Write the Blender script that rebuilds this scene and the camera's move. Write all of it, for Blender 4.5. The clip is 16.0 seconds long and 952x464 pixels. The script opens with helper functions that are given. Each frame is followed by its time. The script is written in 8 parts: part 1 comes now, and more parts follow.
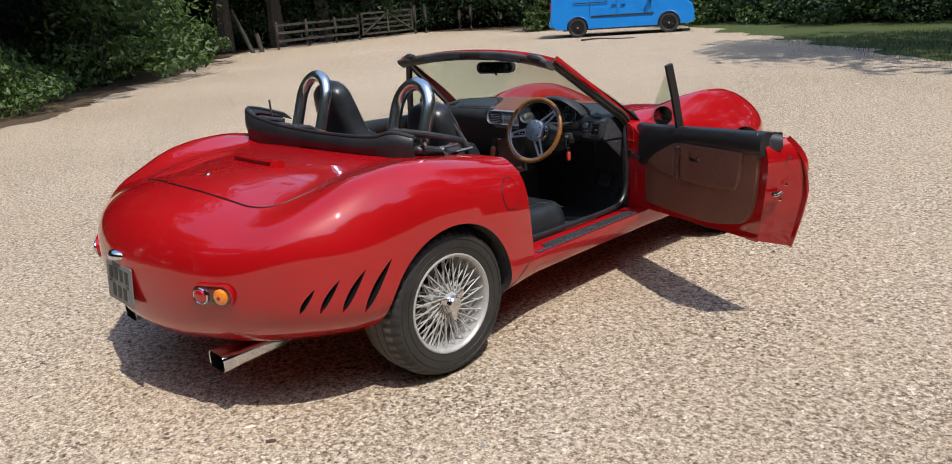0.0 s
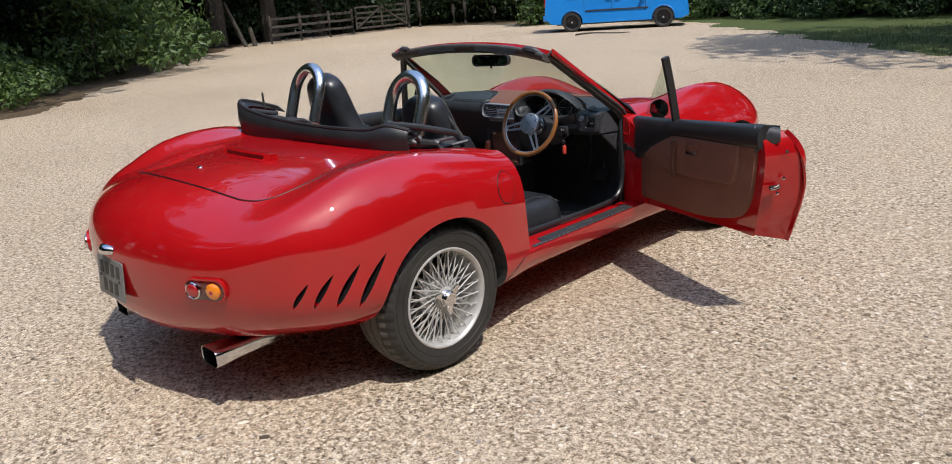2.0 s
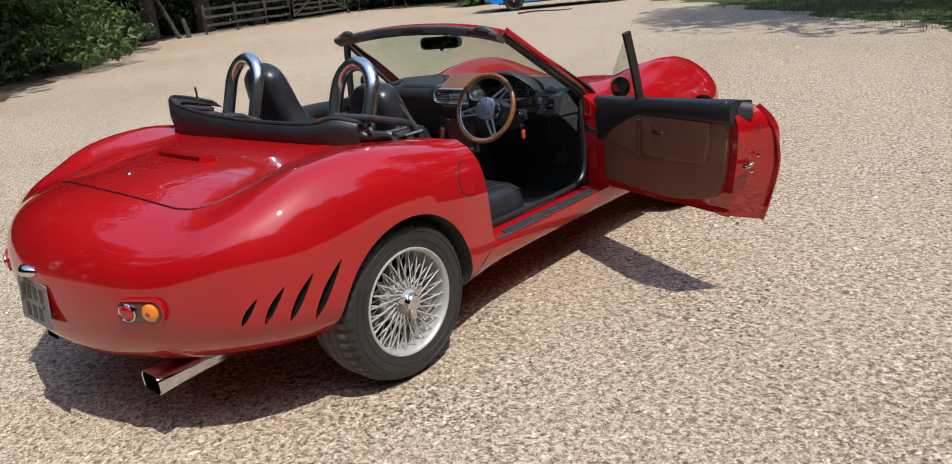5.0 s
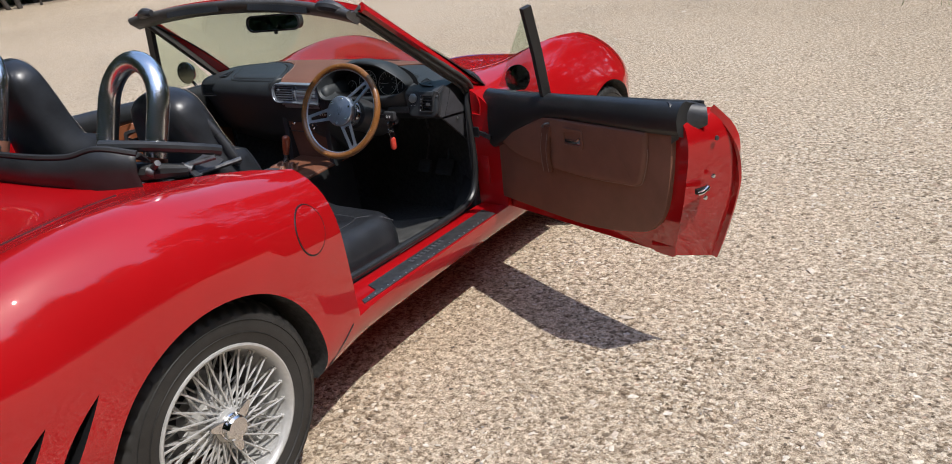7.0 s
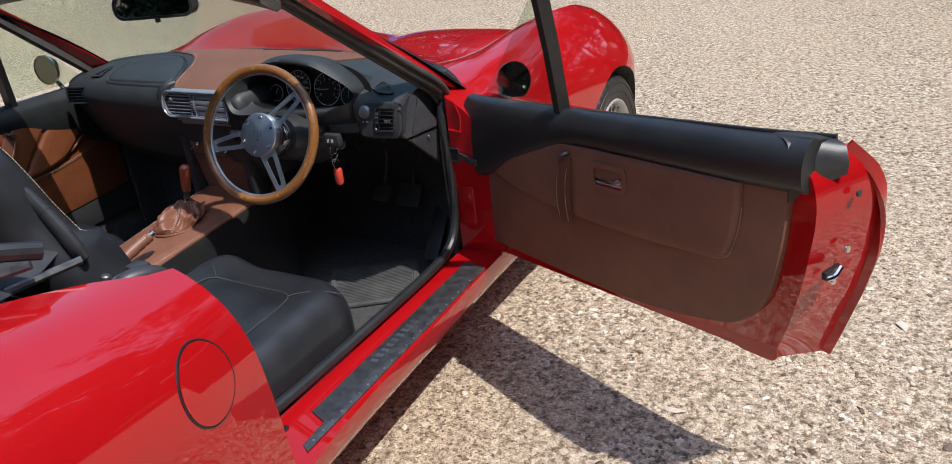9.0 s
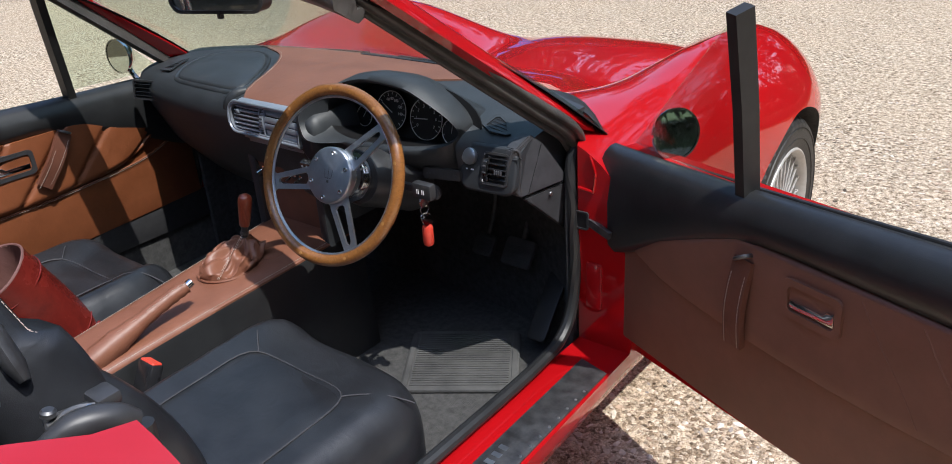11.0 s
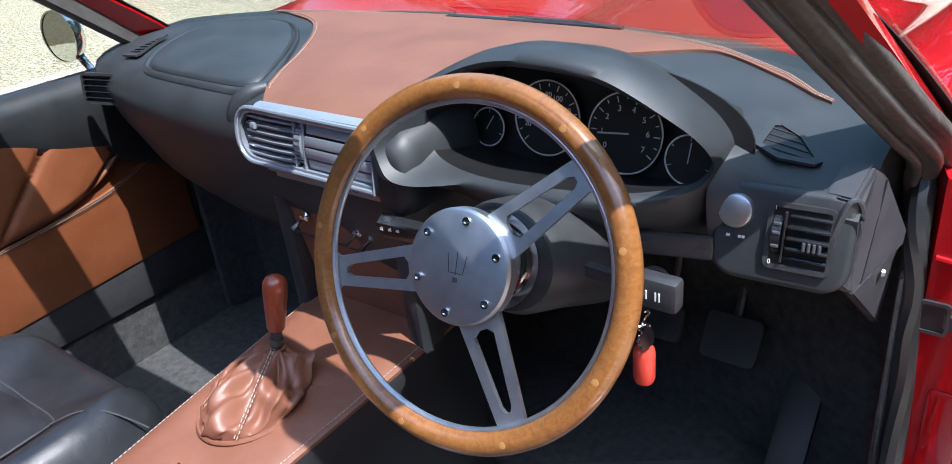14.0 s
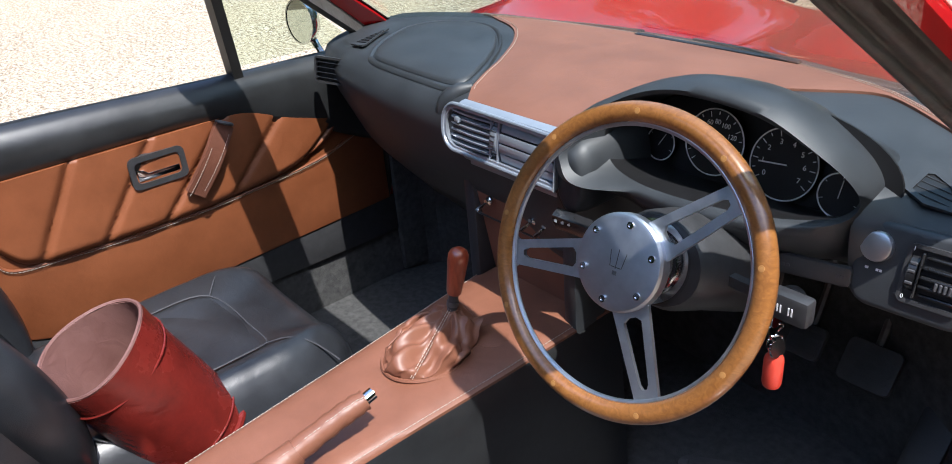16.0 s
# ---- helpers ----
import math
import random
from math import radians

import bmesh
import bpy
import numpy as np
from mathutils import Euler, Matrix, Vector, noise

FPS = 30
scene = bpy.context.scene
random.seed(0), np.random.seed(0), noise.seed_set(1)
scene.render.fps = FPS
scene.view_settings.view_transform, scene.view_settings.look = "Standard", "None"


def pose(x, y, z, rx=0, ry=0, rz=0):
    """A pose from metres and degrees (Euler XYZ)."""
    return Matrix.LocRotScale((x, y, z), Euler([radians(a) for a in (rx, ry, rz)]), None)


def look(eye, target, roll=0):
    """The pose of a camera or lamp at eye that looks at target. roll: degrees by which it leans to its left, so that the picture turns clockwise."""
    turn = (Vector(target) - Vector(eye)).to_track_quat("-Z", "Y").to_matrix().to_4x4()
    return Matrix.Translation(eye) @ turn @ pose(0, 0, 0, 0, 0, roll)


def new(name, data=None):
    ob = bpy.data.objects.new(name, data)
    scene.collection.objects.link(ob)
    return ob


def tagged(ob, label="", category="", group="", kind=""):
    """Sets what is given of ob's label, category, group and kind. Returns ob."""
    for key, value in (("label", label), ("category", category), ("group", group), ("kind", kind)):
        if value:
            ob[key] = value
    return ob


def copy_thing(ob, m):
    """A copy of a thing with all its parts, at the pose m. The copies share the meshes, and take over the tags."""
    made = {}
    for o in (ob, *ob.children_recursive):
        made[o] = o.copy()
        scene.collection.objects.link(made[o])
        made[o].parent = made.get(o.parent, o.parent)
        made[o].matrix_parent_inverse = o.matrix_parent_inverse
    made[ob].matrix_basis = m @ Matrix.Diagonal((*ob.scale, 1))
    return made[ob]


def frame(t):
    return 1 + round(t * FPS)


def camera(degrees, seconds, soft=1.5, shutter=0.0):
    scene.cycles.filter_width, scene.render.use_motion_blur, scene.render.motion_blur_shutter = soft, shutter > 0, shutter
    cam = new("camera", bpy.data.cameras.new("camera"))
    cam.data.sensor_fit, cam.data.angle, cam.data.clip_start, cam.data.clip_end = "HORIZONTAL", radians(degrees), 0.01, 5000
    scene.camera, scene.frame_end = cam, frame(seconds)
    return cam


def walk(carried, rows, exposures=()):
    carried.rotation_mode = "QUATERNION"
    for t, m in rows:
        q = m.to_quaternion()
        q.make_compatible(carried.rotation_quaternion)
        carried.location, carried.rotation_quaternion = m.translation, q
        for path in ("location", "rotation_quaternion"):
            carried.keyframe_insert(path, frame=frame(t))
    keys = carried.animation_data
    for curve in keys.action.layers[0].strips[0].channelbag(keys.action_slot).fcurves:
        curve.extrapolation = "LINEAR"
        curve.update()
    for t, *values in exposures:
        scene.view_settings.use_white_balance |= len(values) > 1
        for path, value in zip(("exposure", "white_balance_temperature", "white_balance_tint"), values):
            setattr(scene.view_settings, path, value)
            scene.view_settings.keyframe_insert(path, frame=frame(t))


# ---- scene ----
cam = camera(62.0, 16.0, soft=0.9)
PATH = [
    (0, (3.394, -2.124, 1.624), (1.996, -0.813, 1.052), -4.3),
    (0.5, (3.388, -2.105, 1.617), (2.004, -0.778, 1.049), -4.3),
    (1, (3.384, -2.108, 1.616), (2.003, -0.778, 1.047), -4.3),
    (1.5, (3.375, -2.109, 1.614), (1.993, -0.782, 1.04), -4.1),
    (2, (3.369, -2.109, 1.611), (1.984, -0.791, 1.026), -4.2),
    (2.5, (3.356, -2.115, 1.607), (1.964, -0.805, 1.02), -4.1),
    (3, (3.344, -2.134, 1.607), (1.949, -0.828, 1.014), -4.1),
    (5.5, (3.091, -1.796, 1.587), (1.824, -0.391, 0.942), -6.0),
    (6, (2.98, -1.569, 1.582), (1.712, -0.163, 0.939), -4.7),
    (6.5, (2.733, -1.342, 1.571), (1.537, 0.117, 0.905), -5.1),
    (7, (2.536, -1.089, 1.538), (1.49, 0.445, 0.793), -6.2),
    (7.5, (2.349, -0.768, 1.536), (1.349, 0.783, 0.764), -4.8),
    (8, (2.081, -0.613, 1.535), (1.097, 0.946, 0.758), -5.2),
    (8.5, (1.965, -0.46, 1.515), (1.06, 1.112, 0.672), -6.3),
    (11, (1.587, 0.196, 1.455), (0.45, 1.595, 0.589), -4.0),
    (11.5, (1.376, 0.353, 1.426), (0.037, 1.49, 0.47), -5.3),
    (12, (1.124, 0.53, 1.382), (-0.047, 1.838, 0.424), -7.3),
    (12.5, (0.963, 0.688, 1.315), (-0.203, 2.023, 0.389), -5.8),
    (13, (0.869, 0.762, 1.255), (-0.317, 2.078, 0.326), -5.7),
    (13.5, (0.841, 0.738, 1.259), (-0.325, 2.064, 0.32), -6.9),
    (14, (0.833, 0.7, 1.263), (-0.298, 2.059, 0.329), -6.6),
    (14.5, (0.858, 0.662, 1.289), (-0.255, 2.034, 0.352), -6.9),
    (15, (0.902, 0.661, 1.309), (-0.248, 1.99, 0.355), -7.2),
    (15.5, (0.939, 0.687, 1.325), (-0.466, 1.763, 0.392), -5.0),
    (16, (0.921, 0.588, 1.346), (-0.485, 1.666, 0.419), -5.1),
]
walk(cam, [(t, look(eye, target, roll)) for t, eye, target, roll in PATH],
     exposures=((0, 0.84, 6450, 10), (5.5, 0.83, 6450, 10), (8.5, 0.98, 6350, 10), (11, 1.20, 6250, 10), (11.5, 1.38, 6150, 10), (12, 1.58, 6050, 10), (12.5, 1.80, 5900, 10), (14, 2.08, 5820, 10), (15, 2.02, 5900, 10), (15.5, 1.92, 6050, 10), (16, 1.86, 6100, 10)))

# ---- light ----
SUN_TO = Vector((0.55, -0.11, 1.0)).normalized()
world = bpy.data.worlds.new("world")
scene.world = world
world.use_nodes = True
wn = world.node_tree
sky = wn.nodes.new("ShaderNodeTexSky")
sky.sky_type, sky.sun_disc = "NISHITA", False
sky.sun_elevation = math.asin(SUN_TO.z)
sky.sun_rotation = math.atan2(SUN_TO.x, SUN_TO.y)
wn.links.new(sky.outputs[0], wn.nodes["Background"].inputs[0])
wn.nodes["Background"].inputs[1].default_value = 0.15
sun_data = bpy.data.lights.new("sun", "SUN")
sun_data.energy, sun_data.angle, sun_data.color = 2.2, radians(0.53), (1.0, 0.96, 0.90)
sun = new("sun", sun_data)
sun.matrix_world = look(SUN_TO * 40, (0, 0, 0))


# ---- materials ----
def nodes_of(name):
    m = bpy.data.materials.new(name)
    m.use_nodes = True
    nt = m.node_tree
    return m, nt, nt.nodes["Principled BSDF"]


def add(nt, kind, **values):
    n = nt.nodes.new("ShaderNode" + kind)
    for key, v in values.items():
        n.inputs[key].default_value = v
    return n


def ramp(nt, source, stops):
    r = nt.nodes.new("ShaderNodeValToRGB")
    e = r.color_ramp.elements
    while len(e) < len(stops):
        e.new(0.5)
    for el, (p, c) in zip(e, stops):
        el.position, el.color = p, (*c, 1)
    nt.links.new(source, r.inputs[0])
    return r


def surface(name, dark, light, scale=30.0, rough=0.5, spread=0.1, metal=0.0, bump=0.0, fine=300.0, coat=0.0, spec=0.5, random_piece=0.0):
    """A procedural surface: colour drifts at one scale, gloss and relief at two."""
    m, nt, p = nodes_of(name)
    tc = nt.nodes.new("ShaderNodeTexCoord")
    big = add(nt, "TexNoise", Scale=scale, Detail=5.0, Roughness=0.6)
    small = add(nt, "TexNoise", Scale=fine, Detail=3.0, Roughness=0.55)
    for n in (big, small):
        nt.links.new(tc.outputs["Object"], n.inputs["Vector"])
    c = ramp(nt, big.outputs[0], [(0.3, dark), (0.7, light)])
    colour = c.outputs[0]
    if random_piece:
        g = nt.nodes.new("ShaderNodeObjectInfo")
        hsv = add(nt, "HueSaturation")
        mr = add(nt, "MapRange")
        mr.inputs["To Min"].default_value, mr.inputs["To Max"].default_value = 1 - random_piece, 1 + random_piece
        nt.links.new(g.outputs["Random"], mr.inputs["Value"])
        nt.links.new(mr.outputs[0], hsv.inputs["Value"])
        nt.links.new(colour, hsv.inputs["Color"])
        colour = hsv.outputs[0]
    nt.links.new(colour, p.inputs["Base Color"])
    mr = add(nt, "MapRange")
    mr.inputs["To Min"].default_value, mr.inputs["To Max"].default_value = max(0.0, rough - spread), min(1.0, rough + spread)
    mixed = nt.nodes.new("ShaderNodeMath")
    mixed.operation = "MULTIPLY_ADD"
    mixed.inputs[1].default_value = 0.35
    nt.links.new(small.outputs[0], mixed.inputs[0])
    half = nt.nodes.new("ShaderNodeMath")
    half.operation = "MULTIPLY"
    half.inputs[1].default_value = 0.65
    nt.links.new(big.outputs[0], half.inputs[0])
    nt.links.new(half.outputs[0], mixed.inputs[2])
    nt.links.new(mixed.outputs[0], mr.inputs["Value"])
    nt.links.new(mr.outputs[0], p.inputs["Roughness"])
    p.inputs["Metallic"].default_value = metal
    p.inputs["Specular IOR Level"].default_value = spec
    if coat:
        p.inputs["Coat Weight"].default_value, p.inputs["Coat Roughness"].default_value = coat, 0.03
    if bump:
        b = add(nt, "Bump", Strength=bump, Distance=0.004)
        nt.links.new(small.outputs[0], b.inputs["Height"])
        nt.links.new(b.outputs[0], p.inputs["Normal"])
    return m


def leather(name, dark, light, rough=0.42, crease=0.25, grain=700.0):
    """Leather: fine cell grain, soft folds and worn patches."""
    m, nt, p = nodes_of(name)
    tc = nt.nodes.new("ShaderNodeTexCoord")
    wear = add(nt, "TexNoise", Scale=9.0, Detail=6.0, Roughness=0.65)
    cell = add(nt, "TexVoronoi", Scale=grain)
    fold = add(nt, "TexNoise", Scale=26.0, Detail=4.0, Distortion=1.2)
    for n in (wear, cell, fold):
        nt.links.new(tc.outputs["Object"], n.inputs["Vector"])
    c = ramp(nt, wear.outputs[0], [(0.28, dark), (0.72, light)])
    nt.links.new(c.outputs[0], p.inputs["Base Color"])
    r = add(nt, "MapRange")
    r.inputs["To Min"].default_value, r.inputs["To Max"].default_value = rough - 0.1, rough + 0.14
    nt.links.new(wear.outputs[0], r.inputs["Value"])
    nt.links.new(r.outputs[0], p.inputs["Roughness"])
    b1 = add(nt, "Bump", Strength=0.10, Distance=0.0010)
    b2 = add(nt, "Bump", Strength=crease, Distance=0.008)
    nt.links.new(cell.outputs[0], b1.inputs["Height"])
    nt.links.new(fold.outputs[0], b2.inputs["Height"])
    nt.links.new(b1.outputs[0], b2.inputs["Normal"])
    nt.links.new(b2.outputs[0], p.inputs["Normal"])
    return m


def paint(name, dark, light):
    """Solid car paint under clear lacquer, a little dusty."""
    m, nt, p = nodes_of(name)
    tc = nt.nodes.new("ShaderNodeTexCoord")
    drift = add(nt, "TexNoise", Scale=3.0, Detail=4.0)
    dust = add(nt, "TexNoise", Scale=900.0, Detail=2.0)
    wave = add(nt, "TexNoise", Scale=7.0, Detail=1.0)
    for n in (drift, dust, wave):
        nt.links.new(tc.outputs["Object"], n.inputs["Vector"])
    c = ramp(nt, drift.outputs[0], [(0.3, dark), (0.7, light)])
    nt.links.new(c.outputs[0], p.inputs["Base Color"])
    p.inputs["Roughness"].default_value = 0.6
    p.inputs["Specular IOR Level"].default_value = 0.08
    p.inputs["Coat Weight"].default_value = 1.0
    p.inputs["Coat IOR"].default_value = 1.68
    r = add(nt, "MapRange")
    r.inputs["To Min"].default_value, r.inputs["To Max"].default_value = 0.0, 0.028
    nt.links.new(dust.outputs[0], r.inputs["Value"])
    nt.links.new(r.outputs[0], p.inputs["Coat Roughness"])
    b = add(nt, "Bump", Strength=0.022, Distance=0.03)
    nt.links.new(wave.outputs[0], b.inputs["Height"])
    nt.links.new(b.outputs[0], p.inputs["Coat Normal"])
    return m


def glass(name, tint=(0.93, 0.97, 0.94), rough=0.0, clear=0.9):
    """A thin sheet: it lets light straight through and mirrors a little."""
    m, nt, p = nodes_of(name)
    out = nt.nodes["Material Output"]
    tr = add(nt, "BsdfTransparent")
    tr.inputs[0].default_value = (*tint, 1)
    gl = add(nt, "BsdfGlossy", Roughness=rough)
    lw = add(nt, "LayerWeight", Blend=0.5)
    p5 = nt.nodes.new("ShaderNodeMath")
    p5.operation = "POWER"
    p5.inputs[1].default_value = 4.0
    nt.links.new(lw.outputs["Facing"], p5.inputs[0])
    f = add(nt, "MapRange")
    f.inputs["To Min"].default_value, f.inputs["To Max"].default_value = 0.035, 0.6
    nt.links.new(p5.outputs[0], f.inputs["Value"])
    mix = nt.nodes.new("ShaderNodeMixShader")
    nt.links.new(f.outputs[0], mix.inputs[0])
    nt.links.new(tr.outputs[0], mix.inputs[1])
    nt.links.new(gl.outputs[0], mix.inputs[2])
    nt.links.new(mix.outputs[0], out.inputs[0])
    return m


def wood(name, dark, light):
    m, nt, p = nodes_of(name)
    tc = nt.nodes.new("ShaderNodeTexCoord")
    mp = add(nt, "Mapping")
    mp.inputs["Scale"].default_value = (40, 40, 9)
    nt.links.new(tc.outputs["Object"], mp.inputs[0])
    g = add(nt, "TexNoise", Scale=3.0, Detail=6.0, Distortion=1.5)
    nt.links.new(mp.outputs[0], g.inputs["Vector"])
    c = ramp(nt, g.outputs[0], [(0.3, dark), (0.68, light)])
    nt.links.new(c.outputs[0], p.inputs["Base Color"])
    p.inputs["Roughness"].default_value = 0.3
    p.inputs["Coat Weight"].default_value, p.inputs["Coat Roughness"].default_value = 0.8, 0.08
    return m


def foliage(name, dark, light):
    """Leaves: each one its own green, letting some light through."""
    m, nt, p = nodes_of(name)
    out = nt.nodes["Material Output"]
    g = nt.nodes.new("ShaderNodeNewGeometry")
    tc = nt.nodes.new("ShaderNodeTexCoord")
    n = add(nt, "TexNoise", Scale=0.9, Detail=3.0)
    nt.links.new(tc.outputs["Object"], n.inputs["Vector"])
    mixv = nt.nodes.new("ShaderNodeMath")
    mixv.operation = "MULTIPLY_ADD"
    mixv.inputs[1].default_value = 0.55
    nt.links.new(g.outputs["Random Per Island"], mixv.inputs[0])
    hn = nt.nodes.new("ShaderNodeMath")
    hn.operation = "MULTIPLY"
    hn.inputs[1].default_value = 0.45
    nt.links.new(n.outputs[0], hn.inputs[0])
    nt.links.new(hn.outputs[0], mixv.inputs[2])
    c = ramp(nt, mixv.outputs[0], [(0.15, dark), (0.85, light)])
    nt.links.new(c.outputs[0], p.inputs["Base Color"])
    p.inputs["Roughness"].default_value = 0.5
    t = add(nt, "BsdfTranslucent")
    nt.links.new(c.outputs[0], t.inputs[0])
    mix = nt.nodes.new("ShaderNodeMixShader")
    mix.inputs[0].default_value = 0.3
    nt.links.new(p.outputs[0], mix.inputs[1])
    nt.links.new(t.outputs[0], mix.inputs[2])
    nt.links.new(mix.outputs[0], out.inputs[0])
    return m


def ground_material():
    """Buff gravel with bare dust, dirt under the trees and a grass verge."""
    m, nt, p = nodes_of("gravel_ground")
    tc = nt.nodes.new("ShaderNodeTexCoord")

    def link(a, b):
        nt.links.new(a, b)

    def math_node(op, a, b):
        k = nt.nodes.new("ShaderNodeMath")
        k.operation = op
        for i, v in enumerate((a, b)):
            if isinstance(v, (int, float)):
                k.inputs[i].default_value = v
            else:
                link(v, k.inputs[i])
        return k.outputs[0]

    def voro(scale):
        v = add(nt, "TexVoronoi", Scale=scale, Randomness=1.0)
        link(warped.outputs[0], v.inputs["Vector"])
        return v

    wob = add(nt, "TexNoise", Scale=75.0, Detail=3.0)
    link(tc.outputs["Object"], wob.inputs["Vector"])
    warped = nt.nodes.new("ShaderNodeVectorMath")
    warped.operation = "MULTIPLY_ADD"
    warped.inputs[1].default_value = (0.014, 0.014, 0.014)
    link(wob.outputs["Color"], warped.inputs[0])
    link(tc.outputs["Object"], warped.inputs[2])
    a, b = voro(88.0), voro(165.0)
    sep = nt.nodes.new("ShaderNodeSeparateColor")
    link(a.outputs["Color"], sep.inputs[0])
    sepb = nt.nodes.new("ShaderNodeSeparateColor")
    link(b.outputs["Color"], sepb.inputs[0])
    stone_a = ramp(nt, sep.outputs[0], [(0.0, (0.12, 0.09, 0.065)), (0.15, (0.38, 0.30, 0.215)), (0.40, (0.68, 0.58, 0.46)), (0.80, (0.92, 0.85, 0.73)), (1.0, (0.20, 0.155, 0.11))])
    stone_b = ramp(nt, sepb.outputs[0], [(0.0, (0.15, 0.11, 0.075)), (0.30, (0.56, 0.465, 0.355)), (1.0, (0.90, 0.80, 0.665))])
    patch = add(nt, "TexNoise", Scale=1.3, Detail=5.0, Roughness=0.65)
    link(tc.outputs["Object"], patch.inputs["Vector"])
    amount = ramp(nt, patch.outputs[0], [(0.36, (0, 0, 0)), (0.62, (1, 1, 1))])
    mixs = nt.nodes.new("ShaderNodeMix")
    mixs.data_type = "RGBA"
    link(amount.outputs[0], mixs.inputs[0])
    link(stone_b.outputs[0], mixs.inputs[6])
    link(stone_a.outputs[0], mixs.inputs[7])
    drift = add(nt, "TexNoise", Scale=0.22, Detail=4.0)
    link(tc.outputs["Object"], drift.inputs["Vector"])
    shade = ramp(nt, drift.outputs[0], [(0.3, (0.86, 0.825, 0.785)), (0.7, (1.02, 1.0, 0.975))])
    mul = nt.nodes.new("ShaderNodeMix")
    mul.data_type, mul.blend_type = "RGBA", "MULTIPLY"
    mul.inputs[0].default_value = 1.0
    link(mixs.outputs[2], mul.inputs[6])
    link(shade.outputs[0], mul.inputs[7])
    clump = add(nt, "TexNoise", Scale=34.0, Detail=4.0, Roughness=0.8)
    link(tc.outputs["Object"], clump.inputs["Vector"])
    clump_c = ramp(nt, clump.outputs[0], [(0.38, (0.34, 0.30, 0.26)), (0.46, (0.70, 0.665, 0.63)), (0.53, (0.96, 0.945, 0.92)), (0.62, (1.10, 1.08, 1.05))])
    mul2 = nt.nodes.new("ShaderNodeMix")
    mul2.data_type, mul2.blend_type = "RGBA", "MULTIPLY"
    mul2.inputs[0].default_value = 1.0
    link(mul.outputs[2], mul2.inputs[6])
    link(clump_c.outputs[0], mul2.inputs[7])
    grit = add(nt, "TexNoise", Scale=230.0, Detail=3.0, Roughness=0.7)
    link(tc.outputs["Object"], grit.inputs["Vector"])
    grit_c = ramp(nt, grit.outputs[0], [(0.36, (0.54, 0.49, 0.43)), (0.48, (1.0, 0.99, 0.97)), (0.64, (1.16, 1.15, 1.12))])
    fine = nt.nodes.new("ShaderNodeMix")
    fine.data_type, fine.blend_type = "RGBA", "MULTIPLY"
    fine.inputs[0].default_value = 1.0
    link(mul2.outputs[2], fine.inputs[6])
    link(grit_c.outputs[0], fine.inputs[7])
    # the lot ends in leaf litter on one side and in grass on the other
    xyz = nt.nodes.new("ShaderNodeSeparateXYZ")
    link(tc.outputs["Object"], xyz.inputs[0])
    edge_noise = add(nt, "TexNoise", Scale=0.7, Detail=5.0)
    link(tc.outputs["Object"], edge_noise.inputs["Vector"])
    en = math_node("MULTIPLY", math_node("SUBTRACT", edge_noise.outputs[0], 0.5), 2.2)
    # litter beyond the lines of the wood
    wood_line = math_node("ADD", math_node("ADD", math_node("MULTIPLY", xyz.outputs[0], 0.64), math_node("MULTIPLY", xyz.outputs[1], 0.767)), en)
    back_line = math_node("ADD", math_node("MULTIPLY", xyz.outputs[1], -1.0), en)
    litter = math_node("LESS_THAN", math_node("MINIMUM", math_node("SUBTRACT", wood_line, LITTER_EDGE), math_node("ADD", back_line, 25.0)), 0.0)
    grass_line = math_node("ADD", math_node("ADD", math_node("MULTIPLY", xyz.outputs[0], 0.687), math_node("MULTIPLY", xyz.outputs[1], 0.727)), en)
    grass = math_node("GREATER_THAN", grass_line, GRASS_EDGE)
    soil = add(nt, "TexNoise", Scale=18.0, Detail=6.0)
    link(tc.outputs["Object"], soil.inputs["Vector"])
    soil_c = ramp(nt, soil.outputs[0], [(0.3, (0.05, 0.035, 0.02)), (0.7, (0.16, 0.115, 0.07))])
    grass_c = ramp(nt, soil.outputs[0], [(0.3, (0.035, 0.06, 0.015)), (0.7, (0.11, 0.13, 0.045))])
    m1 = nt.nodes.new("ShaderNodeMix")
    m1.data_type = "RGBA"
    link(litter, m1.inputs[0])
    link(fine.outputs[2], m1.inputs[6])
    link(soil_c.outputs[0], m1.inputs[7])
    m2 = nt.nodes.new("ShaderNodeMix")
    m2.data_type = "RGBA"
    link(grass, m2.inputs[0])
    link(m1.outputs[2], m2.inputs[6])
    link(grass_c.outputs[0], m2.inputs[7])
    link(m2.outputs[2], p.inputs["Base Color"])
    p.inputs["Roughness"].default_value = 0.9
    p.inputs["Specular IOR Level"].default_value = 0.25
    h = math_node("ADD", math_node("MULTIPLY", a.outputs["Distance"], math_node("MULTIPLY", amount.outputs[0], -1.0)), math_node("MULTIPLY", b.outputs["Distance"], -0.5))
    bp = add(nt, "Bump", Strength=0.7, Distance=0.014)
    link(h, bp.inputs["Height"])
    link(bp.outputs[0], p.inputs["Normal"])
    return m


